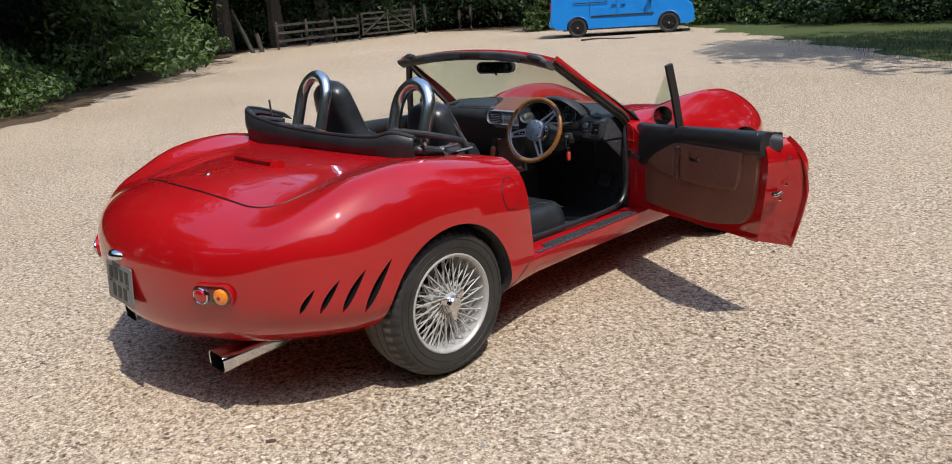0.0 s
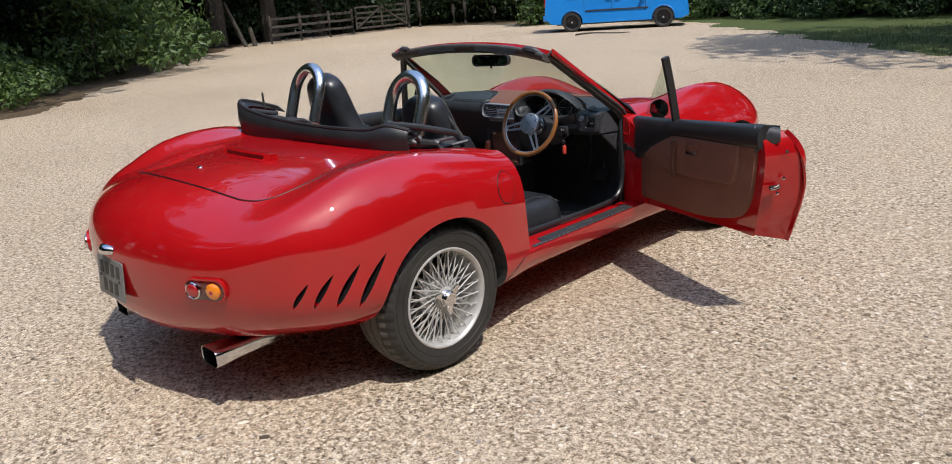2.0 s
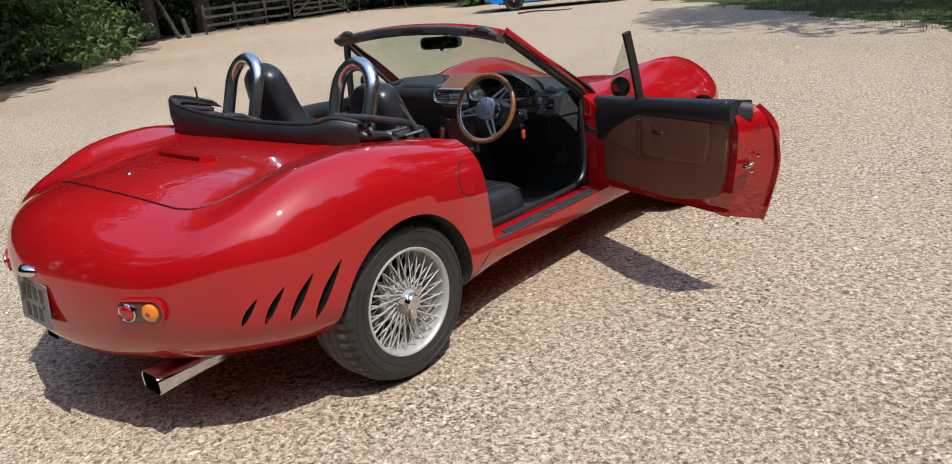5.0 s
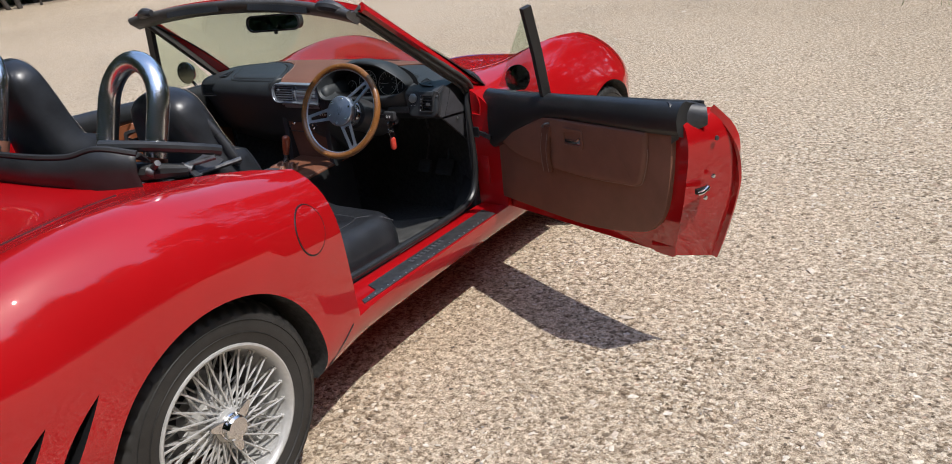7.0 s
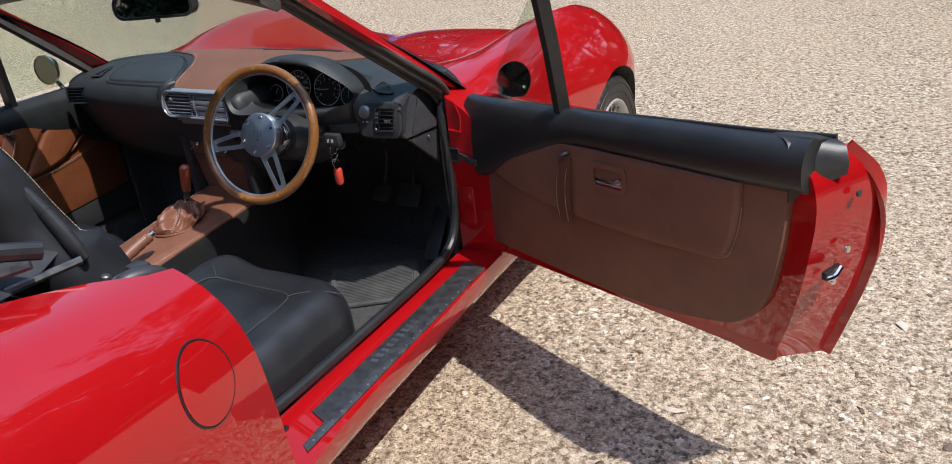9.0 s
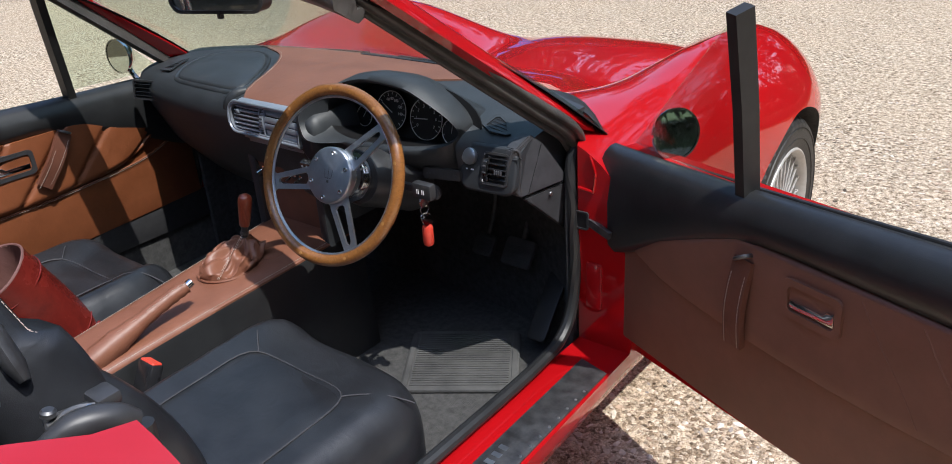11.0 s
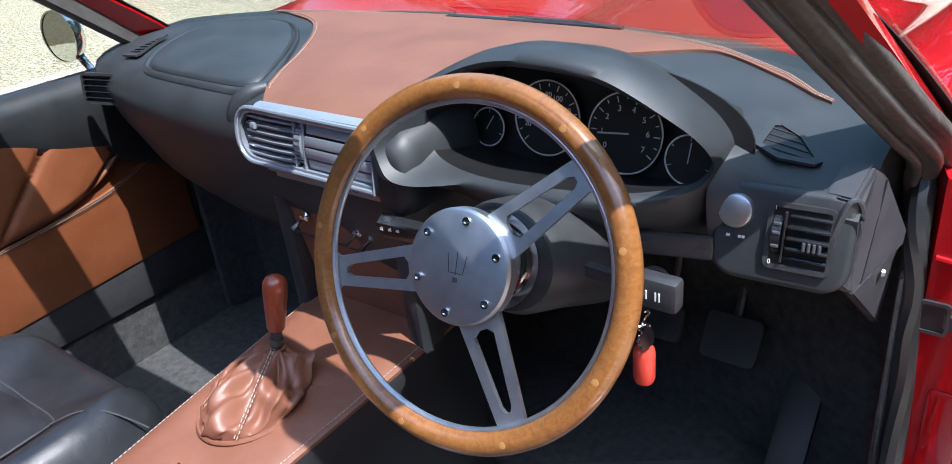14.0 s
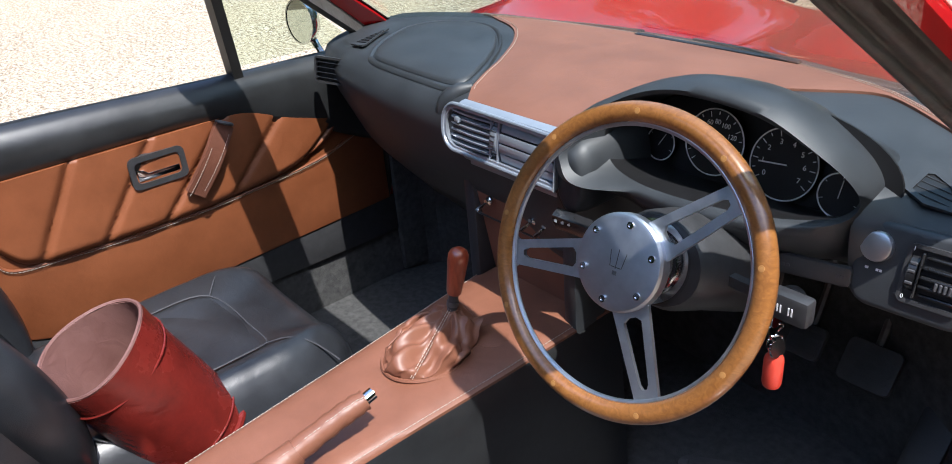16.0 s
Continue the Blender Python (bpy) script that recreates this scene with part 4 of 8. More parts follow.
    for y0, long in ((0.72, 1.0), (0.82, 1.0)) if s > 0 else ():
        run = [(y0 + 0.11 * long * k / 6, 0.612 + up + 0.165 * long * k / 6 + 0.004 * math.sin(k)) for k in range(7)]
        put("quilted_seam", tube([Vector((px - 0.0150, a, c)) for a, c in run], 0.003, 6), panel_mat, d)

    # black padded top roll, deeper towards the hinge
    rings = []
    for k in range(27):
        t = k / 26
        y = (0.520 if s > 0 else 0.60) + (1.60 - (0.520 if s > 0 else 0.60)) * t
        zl = keyed([(0.50, 0.781), (1.10, 0.785), (1.245, 0.755), (1.40, 0.692), (1.61, 0.610)], y) + up
        xo = door_x(y, 0.87) - 0.006
        xi = 0.712 + 0.012 * (1 - min(1, t * 8))
        ztop = keyed([(0.5, 0.888), (0.8, 0.883), (1.3, 0.866), (1.6, 0.862)], y) + up
        ring = [(xi + 0.016, y, zl), (xi - 0.002, y, zl + 0.008), (xi - 0.009, y, zl + 0.026), (xi - 0.010, y, (zl + ztop) / 2), (xi - 0.005, y, ztop - 0.034), (xi + 0.006, y, ztop - 0.014), (xi + 0.020, y, ztop - 0.003), (xi + 0.034, y, ztop), (xi + 0.046, y, ztop - 0.006), (xo - 0.006, y, ztop - 0.020), (xo - 0.006, y, max(zl, ztop - 0.06))]
        rings.append(ring)
    bm = loft(rings)
    put("top_roll", bm, DARK_VINYL, d, "black padded vinyl top roll", deg=45)
    put("window_seal", tube([Vector((door_x(y, 0.87) - 0.016, y, keyed([(0.5, 0.872), (0.8, 0.867), (1.3, 0.850), (1.6, 0.846)], y) + up)) for y in [(0.52 if s > 0 else 0.6) + (1.59 - (0.52 if s > 0 else 0.6)) * k / 20 for k in range(21)]], 0.005, 8), SEAL, d)
    # cap that turns from the roll's end to the skin's edge
    rings = []
    ya, yb = (0.552, 0.482) if s > 0 else (0.64, 0.60)
    for k in range(9):
        t = k / 8
        x, y = 0.722 + 0.082 * t, ya + (yb - ya) * t ** 1.3
        zb, zt = 0.762 + 0.048 * t + up, 0.886 - 0.018 * t ** 2 + up
        rings.append([(x, y, zb), (x - 0.004, y - 0.006, zb + 0.02), (x - 0.002, y - 0.004, zt - 0.03), (x + 0.006, y + 0.006, zt - 0.006), (x + 0.014, y + 0.020, zt), (x + 0.03, y + 0.06, zt), (x + 0.03, y + 0.06, zb)])
    put("end_cap", loft(rings), BLACK_PLASTIC, d, "black plastic end cap", deg=50)

    # handle recess, lever and strap
    hy, hz = (1.018, 0.727 + up)
    hm = Matrix.Translation((px - 0.010, hy, hz)) @ Matrix(((0, 0, -1, 0), (-1, 0, 0, 0), (0, 1, 0, 0), (0, 0, 0, 1)))
    o, i2 = round_rect(0.118, 0.070, 0.014, 5), round_rect(0.094, 0.046, 0.010, 5)
    put("handle_surround", frame_ring(o, i2, 0.013, hm), panel_mat if s > 0 else BLACK_PLASTIC, d, "raised handle surround")
    put("handle_recess", prism(i2, 0.002, hm @ Matrix.Translation((0, 0, 0.0005))), DIAL_BLACK, d)
    lever = prism([(-0.044, -0.018), (0.044, -0.018), (0.044, 0.006), (0.030, 0.004), (0.022, -0.004), (-0.044, -0.004)], 0.006, hm @ Matrix.Translation((0, 0, 0.005)), 0.002)
    put("door_lever", lever, CHROME, d, "chrome door lever")
    if s > 0:
        top, bot = Vector((px - 0.016, 1.166, 0.757)), Vector((px - 0.022, 1.180, 0.583))
    else:
        top, bot = Vector((px - 0.018, 1.175, 0.80)), Vector((px - 0.03, 1.075, 0.675))
    dv = (bot - top)
    path = [top + dv * t + Vector((-0.012 * math.sin(math.pi * t), 0, 0)) for t in (0, 0.15, 0.3, 0.5, 0.7, 0.85, 1.0)]
    put("pull_strap", tube(path, 1.0, shape=[(-0.021, -0.007), (-0.021, 0.006), (0.021, 0.006), (0.021, -0.007)], up=(1, 0, 0)), STRAP, d, "stitched leather pull strap")
    for q in (-0.016, 0.016):
        put("strap_stitching", stitches([p + Vector((-0.0085, q, 0)) for p in path[1:]]), THREAD, d, flat=True)
    put("strap_loop", tube(spline([top + Vector((0.012, -0.015, 0.01)), top + Vector((-0.012, -0.01, 0.012)), top + Vector((-0.014, 0.012, 0.0)), top + Vector((0.01, 0.016, -0.005))], 5), 0.004, 8), STEEL, d, "dark metal strap loop")

    # latch on the end face
    lz = 0.61
    ly = rear(lz) + 0.002
    put("latch_slot", box(0.055, 0.012, 0.018, (0.782, ly, lz), 0.003), DIAL_BLACK, d)
    put("latch", tube(spline([(0.758, ly - 0.004, lz - 0.006), (0.775, ly - 0.010, lz - 0.004), (0.800, ly - 0.008, lz + 0.006)], 5), 0.006, 8), CHROME, d, "worn steel latch")
    for dx, dz in ((0.835, 0.035), (0.812, -0.032), (0.842, 0.155)):
        b = revolve([(0, 0.008), (0.004, 0.007), (0.005, 0)], 14, "Z")
        b.transform(facing((dx - 0.01, rear(lz + dz) + 0.004, lz + dz), (0, -1, 0.05)))
        put("screw", b, CHROME if dz < 0.1 else BLACK_PLASTIC, d)
    for dy in (0.80, 1.05, 1.30, 1.48):
        put("drain_tab", box(0.02, 0.10, 0.008, (0.80, dy, low_edge), 0.003), RED, d)
    put("pressing", prism(round_rect(0.11, 0.075, 0.02, 5), 0.004, Matrix.Translation((0.762, 0.650, low_edge + 0.045)) @ to_x, 0.002), RED, d)

    # front quarter light with its black post
    foot, tip = (Vector((0.738, 1.207, 0.860)), Vector((0.650, 1.145, 1.190))) if s > 0 else (Vector((0.735, 1.24, 0.905)), Vector((0.634, 1.178, 1.235)))
    fwd = Vector((0.765, 1.555, 0.868 + up))
    put("quarter_post", tube([foot + Vector((0.012, 0.004, -0.04)), (foot + tip) / 2 + Vector((0.006, 0, 0)), tip], 1.0, shape=[(-0.012, -0.018), (-0.012, 0.018), (0.010, 0.018), (0.010, -0.018)], up=(1, 0, 0)), SEAL, d, "black rubber window post")
    bm = bmesh.new()
    inner = [foot, fwd, tip + (fwd - tip) * 0.05, tip]
    a = [bm.verts.new(p) for p in inner]
    c = [bm.verts.new(p + Vector((0.004, 0, 0.001))) for p in inner]
    bm.faces.new(a)
    bm.faces.new(c[::-1])
    for k in range(4):
        bm.faces.new((a[k], c[k], c[(k + 1) % 4], a[(k + 1) % 4]))
    bmesh.ops.recalc_face_normals(bm, faces=bm.faces[:])
    pane = put("quarter_light", bm, CLEAR, d, "clear triangular quarter light", flat=True)
    pane.visible_shadow = False

    # round mirror on a stalk
    c = Vector((0.802, 1.468, 0.898)) if s > 0 else Vector((0.835, 1.462, 0.945))
    nrm = Vector((-0.14, -1, 0.10 if s > 0 else 0.05)).normalized()
    m = facing(c, nrm)
    sh = revolve([(-0.045, 0.0), (-0.042, 0.018), (-0.028, 0.042), (-0.008, 0.053), (0.003, 0.054), (0.003, 0.050)], 40, "Z")
    sh.transform(m)
    put("mirror_shell", sh, CHROME, d, "round chrome door mirror")
    gl = revolve([(0.0, 0.0505), (0.0012, 0.0505), (0.0012, 0.0)], 40, "Z")
    gl.transform(m)
    put("mirror_glass", gl, MIRROR, d)
    put("mirror_stalk", tube(spline([c - nrm * 0.03 + Vector((0, 0, -0.03)), c + Vector((0.0, 0.03, -0.055)), Vector((0.800, 1.50, 0.845))], 6), 0.009, 10), CHROME, d)
    return d


door(1, 64.2)
door(-1, 0)


# ---- windscreen ----
def screen_edge(t):
    """The header's line from the left corner (0) to the right (1)."""
    x = -0.625 + 1.25 * t
    q = abs(2 * t - 1)
    return Vector((x, 1.175 - 0.055 * q ** 2.5, 1.306 - 0.048 * q ** 2.2))


def windscreen():
    n = 24
    head = [screen_edge(i / n) for i in range(n + 1)]
    shp = [(-0.020, -0.014), (-0.013, 0.008), (0.000, 0.012), (0.010, 0.007), (0.012, -0.014)]
    part("windscreen_frame", tube([p + Vector((0.010 * max(-1, min(1, p.x / 0.6)), 0.026, 0.0)) for p in head], 1.0, shape=shp, up=(0, 0.55, 0.83)), RED, car, "red windscreen surround")
    shp = [(-0.030, -0.024), (-0.036, -0.012), (-0.033, -0.002), (-0.026, 0.002), (-0.020, -0.001), (-0.016, -0.006), (-0.012, -0.001), (-0.004, 0.007), (0.004, 0.009), (0.011, 0.006), (0.015, -0.002), (0.019, 0.004), (0.027, 0.005), (0.033, -0.002), (0.034, -0.012), (0.024, -0.024)]
    fr = part("windscreen_trim", tube([p + Vector((0, -0.016, -0.010)) for p in head], 1.0, shape=shp, up=(0, 0.55, 0.83)), TRIM_VINYL, car, "grey-black weathered vinyl windscreen trim", degrees=75)
    for s in (1, -1):
        # the pillar: a red outer face and a grooved trim that faces the door
        seam = [Vector((s * (0.721 - 0.24 * (z - 1)), 1.486 - 1.38 * (z - 1), z)) for z in [0.868 + 0.395 * k / 12 for k in range(13)]]
        red = [p + Vector((-0.014 * s, 0.014, 0.012)) for p in seam]
        bm = tube(red, [0.35, 0.7, 0.9] + [1.0] * 10, shape=[(-0.022, -0.016), (-0.021, -0.001), (-0.008, 0.004), (0.008, 0.004), (0.021, -0.001), (0.022, -0.016)], up=(0.753 * s, 0.267, 0.594))
        part("pillar_face", bm, RED, car, "red outer face of the windscreen pillar", degrees=50)
        mid = [(0.716, 1.652, 0.800), (0.719, 1.650, 0.822), (0.725, 1.632, 0.850)] + [(0.700 - 0.33 * (z - 1), 1.455 - 1.28 * (z - 1), z) for z in (0.90, 0.96, 1.02, 1.08, 1.14, 1.20, 1.256)]
        shp = [(-0.027, -0.014), (-0.0275, -0.002), (-0.024, 0.003), (-0.019, 0.002), (-0.0165, -0.004), (-0.0135, -0.004), (-0.011, 0.003), (-0.004, 0.007), (0.002, 0.006), (0.0055, -0.001), (0.0085, -0.001), (0.0115, 0.005), (0.018, 0.007), (0.0235, 0.004), (0.026, -0.004), (0.025, -0.014)]
        line = spline([(s * x, y, z) for x, y, z in mid], 5)
        wide = [0.55 + 0.45 * min(1.0, k / 12) for k in range(len(line))]
        part("pillar_trim", tube(line, wide, shape=[(a * s, b) for a, b in shp][::s], up=(0.757 * s, -0.515, -0.416)), TRIM_VINYL, fr, "weathered grooved pillar seal", degrees=75)
    for s in (1, -1):
        h = screen_edge(0.5 + 0.42 * s)
        lat = merge(tube(spline([h + Vector((-0.05 * s, -0.05, 0.01)), h + Vector((-0.02 * s, -0.055, 0.012)), h + Vector((0.02 * s, -0.045, 0.004)), h + Vector((0.055 * s, -0.03, -0.016))], 6), [0.014 + 0.008 * math.sin(math.pi * i / 18) for i in range(19)], 10))
        part("roof_latch", lat, BLACK_PLASTIC, fr, "black roof latch")
    # grab edge along the header
    for a, b in ((0.18, 0.42), (0.56, 0.82)):
        part("header_pad", tube([screen_edge(a + (b - a) * k / 10) + Vector((0, -0.036, -0.020)) for k in range(11)], 1.0, shape=[(-0.016, -0.008), (-0.016, 0.010), (0.016, 0.012), (0.02, -0.010)]), BLACK_VINYL, fr)
    # glass
    rows = []
    for j in range(13):
        v = j / 12
        row = []
        for i in range(25):
            u = i / 24
            top = screen_edge(u)
            q = 2 * u - 1
            low = Vector((0.765 * q, 1.86 - 0.155 * abs(q) ** 2.3, 0.905 - 0.035 * abs(q) ** 2))
            p = low.lerp(top, v)
            p += Vector((0, 0.012, 0.018)) * math.sin(math.pi * v)
            row.append(p)
        rows.append(row)
    bm = sheet(rows, [[p + Vector((0, -0.003, -0.002)) for p in r] for r in rows])
    g = part("windscreen_glass", bm, CLEAR, car, "clear curved windscreen")
    g.visible_shadow = False
    # black side borders on the glass, added to cast the dash's shadow band
    for a, b in ((0.0, 0.022), (1.0, 0.966)):
        band = []
        for j in range(13):
            v = j / 12
            row = []
            for k in range(4):
                u = a + (b - a) * k / 3
                q = 2 * u - 1
                p = Vector((0.765 * q, 1.86 - 0.155 * abs(q) ** 2.3, 0.905 - 0.035 * abs(q) ** 2)).lerp(screen_edge(u), v)
                row.append(p + Vector((0, 0.012, 0.018)) * math.sin(math.pi * v) + Vector((0, -0.005, -0.004)))
            band.append(row)
        part("shade_border", sheet(band, [[p + Vector((0, -0.0015, -0.001)) for p in r] for r in band]), SEAL, g, degrees=60)
    # top border added to block the light gap between trim and frame
    band = []
    for j in range(4):
        v = 0.925 + 0.070 * j / 3
        row = []
        for k in range(33):
            u = 0.012 + 0.976 * k / 32
            q = 2 * u - 1
            p = Vector((0.765 * q, 1.86 - 0.155 * abs(q) ** 2.3, 0.905 - 0.035 * abs(q) ** 2)).lerp(screen_edge(u), v)
            row.append(p + Vector((0, 0.012, 0.018)) * math.sin(math.pi * v) + Vector((0, -0.005, -0.004)))
        band.append(row)
    part("shade_border", sheet(band, [[p + Vector((0, -0.0015, -0.001)) for p in r] for r in band]), SEAL, g, degrees=60)
    # interior mirror
    top = screen_edge(0.5) + Vector((0, -0.02, -0.02))
    c = Vector((0.10, 1.215, 1.212))
    m = facing(c, (0.34, -1, 0.04))
    sh = part("interior_mirror", prism(round_rect(0.23, 0.062, 0.026, 6), -0.035, m, 0.0), BLACK_PLASTIC, car, "black rear-view mirror")
    part("mirror_bezel", frame_ring(round_rect(0.234, 0.066, 0.028, 6), round_rect(0.218, 0.052, 0.022, 6), 0.006, m), BLACK_PLASTIC, sh)
    part("mirror_pane", prism(round_rect(0.222, 0.055, 0.023, 6), 0.002, m), MIRROR, sh)
    part("mirror_arm", tube(spline([c + Vector((0, 0.03, 0)), c + Vector((0, 0.05, 0.04)), top], 6), 0.010, 8), BLACK_PLASTIC, sh)
    part("mirror_tab", box(0.012, 0.012, 0.016, (c.x + 0.005, c.y, c.z - 0.036), 0.003), BLACK_PLASTIC, sh)
    # black scuttle, wipers and the bonnet's hind edge
    rows = []
    for dy, dz in ((0.0, 0.026), (0.04, 0.025), (0.09, 0.018), (0.125, 0.008), (0.14, -0.015)):
        row = []
        for q in [-1 + i / 16 for i in range(33)]:
            x, y = 0.755 * q, 1.83 - 0.14 * abs(q) ** 2.3 + dy * (1 - 0.92 * abs(q) ** 3)
            row.append(Vector((x, y, min(skin_top(x, y), 0.925) + dz * (1 - 0.6 * abs(q) ** 3))))
        rows.append(row)
    part("scuttle", sheet(rows, [[p - Vector((0, 0, 0.02)) for p in r] for r in rows]), SEAL, car, "black plastic scuttle panel", degrees=50)
    for x0, x1 in ((0.55, 0.02), (-0.10, -0.62)):
        a = []
        for k in range(15):
            x = x0 + (x1 - x0) * k / 14
            q = x / 0.765
            a.append(Vector((x, 1.835 - 0.155 * abs(q) ** 2.3, 0.938 - 0.03 * abs(q) ** 2)))
        part("wiper", tube(a, 0.007, 6), BLACK_PLASTIC, car, "black wiper blade")


windscreen()


# ---- sill, seals and kick panels ----
def sill():
    seal = [Vector((0.722, 0.556, 0.82)), Vector((0.724, 0.556, 0.70)), Vector((0.728, 0.572, 0.50)), Vector((0.732, 0.612, 0.43)), Vector((0.736, 0.70, 0.405)), Vector((0.742, 1.1, 0.398)),
            Vector((0.746, 1.42, 0.400)), Vector((0.746, 1.535, 0.43)), Vector((0.742, 1.585, 0.52)), Vector((0.733, 1.600, 0.66)), Vector((0.724, 1.606, 0.80)), Vector((0.720, 1.635, 0.86))]
    for s in (1, -1):
        line = spline([(p.x * s, p.y, p.z) for p in seal], 6)
        part("door_seal", tube(line, 0.0145, 10), DARK_VINYL, car, "black rubber door seal")
    sp = part("sill_plate", prism([(0.800, 0.76), (0.850, 0.74), (0.855, 0.66), (0.878, 0.645), (0.876, 1.50), (0.800, 1.52)], 0.004, Matrix.Translation((0, 0, DOOR_LOW + 0.001)), 0.0015), STEEL, car, "scuffed dark metal sill plate")
    for i in range(9):
        part("sill_bar", box(0.020, 0.012, 0.0012, (0.826, 0.98 + 0.024 * i, DOOR_LOW + 0.0055)), SILVER, sp)
    for i in range(22):
        part("rivet", revolve([(0, 0.004), (0.002, 0.003), (0.0025, 0)], 8, "Z"), SILVER, sp, place=pose(0.868, 0.68 + 0.035 * i, DOOR_LOW + 0.004))
    part("sill_plug", revolve([(0, 0.011), (0.002, 0.011), (0.003, 0.006), (0.003, 0)], 16, "Z"), DIAL_BLACK, car, place=pose(0.775, 0.690, DOOR_LOW + 0.0005))
    # hinge post details on the driver's side
    part("check_strap", tube([(0.757, 1.604, 0.694), (0.790, 1.598, 0.686), (0.835, 1.585, 0.676)], 1.0, shape=[(-0.005, -0.009), (-0.005, 0.009), (0.005, 0.009), (0.005, -0.009)]), STEEL, car, "worn steel door check strap")
    part("strap_socket", frame_ring(round_rect(0.034, 0.044, 0.006), round_rect(0.026, 0.036, 0.004), 0.004, facing((0.757, 1.599, 0.692), (0, -1, 0))), BLACK_PLASTIC, car, "black socket of the check strap")
    part("strap_well", prism(round_rect(0.030, 0.040, 0.004), 0.003, facing((0.757, 1.600, 0.692), (0, -1, 0))), DIAL_BLACK, car)
    part("jamb_fold", tube([(0.748, 1.598, 0.770), (0.786, 1.598, 0.766)], 0.004, 8), RED, car, "pressed fold of the door jamb")
    part("jamb_fold", tube(spline([(0.786, 1.598, 0.766), (0.790, 1.598, 0.81), (0.776, 1.599, 0.85)], 6), 0.003, 8), RED, car)
    part("jamb_pressing", prism(round_rect(0.040, 0.12, 0.006), 0.004, facing((0.787, 1.600, 0.53), (0, -1, 0)), 0.002), RED, car)
    for s in (1, -1):
        part("kick_panel", box(0.02, 0.26, 0.50, (0.725 * s, 1.72, 0.50), 0.006), CARPET, car)


sill()


# ---- floor, tunnel and console ----
def console():
    mx = 0.020
    rings = []
    for k in range(31):
        y = 0.42 + 1.05 * k / 30
        zt = keyed([(0.42, 0.50), (0.73, 0.530), (1.21, 0.568), (1.47, 0.585)], y)
        w = keyed([(0.42, 0.090), (0.7, 0.093), (1.0, 0.106), (1.25, 0.122), (1.47, 0.132)], y)
        rings.append([(mx - w - 0.03, y, 0.22), (mx - w - 0.006, y, zt - 0.02), (mx - w, y, zt - 0.004), (mx + w, y, zt - 0.004), (mx + w + 0.006, y, zt - 0.02), (mx + w + 0.03, y, 0.22)])
    tun = part("console", loft(rings), DARK_VINYL, car, "centre console, tan leather top over black sides")
    rows, low = [], []
    for k in range(31):
        y = 0.44 + 1.02 * k / 30
        zt = keyed([(0.42, 0.50), (0.73, 0.530), (1.21, 0.568), (1.47, 0.585)], y)
        w = keyed([(0.42, 0.090), (0.7, 0.093), (1.0, 0.106), (1.25, 0.122), (1.47, 0.132)], y) + 0.002
        rows.append([Vector((mx + w * q, y, zt + 0.008 - 0.012 * abs(q) ** 8)) for q in [-1 + i / 8 for i in range(17)]])
        low.append([p - Vector((0, 0, 0.012)) for p in rows[-1]])
    part("console_top", sheet(rows, low), CONSOLE_TAN, tun, "tan leather console top", degrees=60)
    for i in (0, 16):
        part("console_stitching", stitches([r[i] + Vector((-0.006 if i else 0.006, 0, 0.0045)) for r in rows]), THREAD, tun, "white stitching", flat=True)
    # gaiter
    gx, gy, gz = 0.016, 1.160, 0.573
    rings = []
    for k in range(19):
        t = k / 18
        r = keyed([(0, 0.068), (0.12, 0.069), (0.35, 0.062), (0.6, 0.046), (0.82, 0.024), (0.93, 0.0135), (1.0, 0.015)], t)
        cx, cy = gx - 0.008 * t, gy + 0.062 * t
        ring = []
        for i in range(96):
            a = 2 * math.pi * i / 96
            sag = math.sin(math.pi * min(1, t * 1.02)) ** 0.5 if t < 0.97 else 0.0
            folds = 0.11 * math.sin(4 * a + 7 * t + 0.8 * math.sin(2 * a)) + 0.075 * math.sin(7 * a - 9 * t + math.sin(3 * a + 4 * t)) + 0.09 * abs(math.sin(5.5 * a + 11 * t + math.sin(2 * a))) + 0.035 * math.sin(17 * a - 15 * t)
            f = 1 + folds * sag
            ring.append((cx + 0.93 * r * f * math.cos(a), cy + 1.12 * r * f * math.sin(a), gz + 0.052 * t ** 0.8 + sag * (0.010 * math.sin(5 * a + 8 * t) + 0.005 * math.sin(11 * a - 6 * t))))
        rings.append(ring)
    part("gear_gaiter", loft(rings), CONSOLE_TAN, tun, "creased tan leather gear gaiter", degrees=80)
    for off in (-0.0025, 0.0025):
        part("gaiter_stitching", stitches([Vector((gx + off + (0.074 * math.cos(-0.9)) * keyed([(0, 0.94), (0.4, 0.80), (0.7, 0.44), (1.0, 0.24)], t), gy + 0.062 * t + 0.086 * math.sin(-0.9) * keyed([(0, 0.94), (0.4, 0.80), (0.7, 0.44), (1.0, 0.24)], t), gz + 0.006 + 0.062 * t)) for t in [i / 10 for i in range(11)]]), THREAD, tun, flat=True)
    part("gaiter_ring", tube([Vector((gx + 0.066 * math.cos(a), gy + 0.079 * math.sin(a), gz - 0.002)) for a in [2 * math.pi * i / 40 for i in range(40)]], 0.0035, 6, closed=True), CONSOLE_TAN, tun)
    part("leather_disc", revolve([(0, 0.034), (0.003, 0.033), (0.0045, 0.028), (0.0045, 0.0)], 32, "Z"), CONSOLE_TAN, tun, "round stitched leather disc", place=pose(0.062, 1.262, 0.5765, 2, 0, 0))
    base, tip = Vector((0.008, 1.222, 0.618)), Vector((0.014, 1.242, 0.716))
    d = (tip - base).normalized()
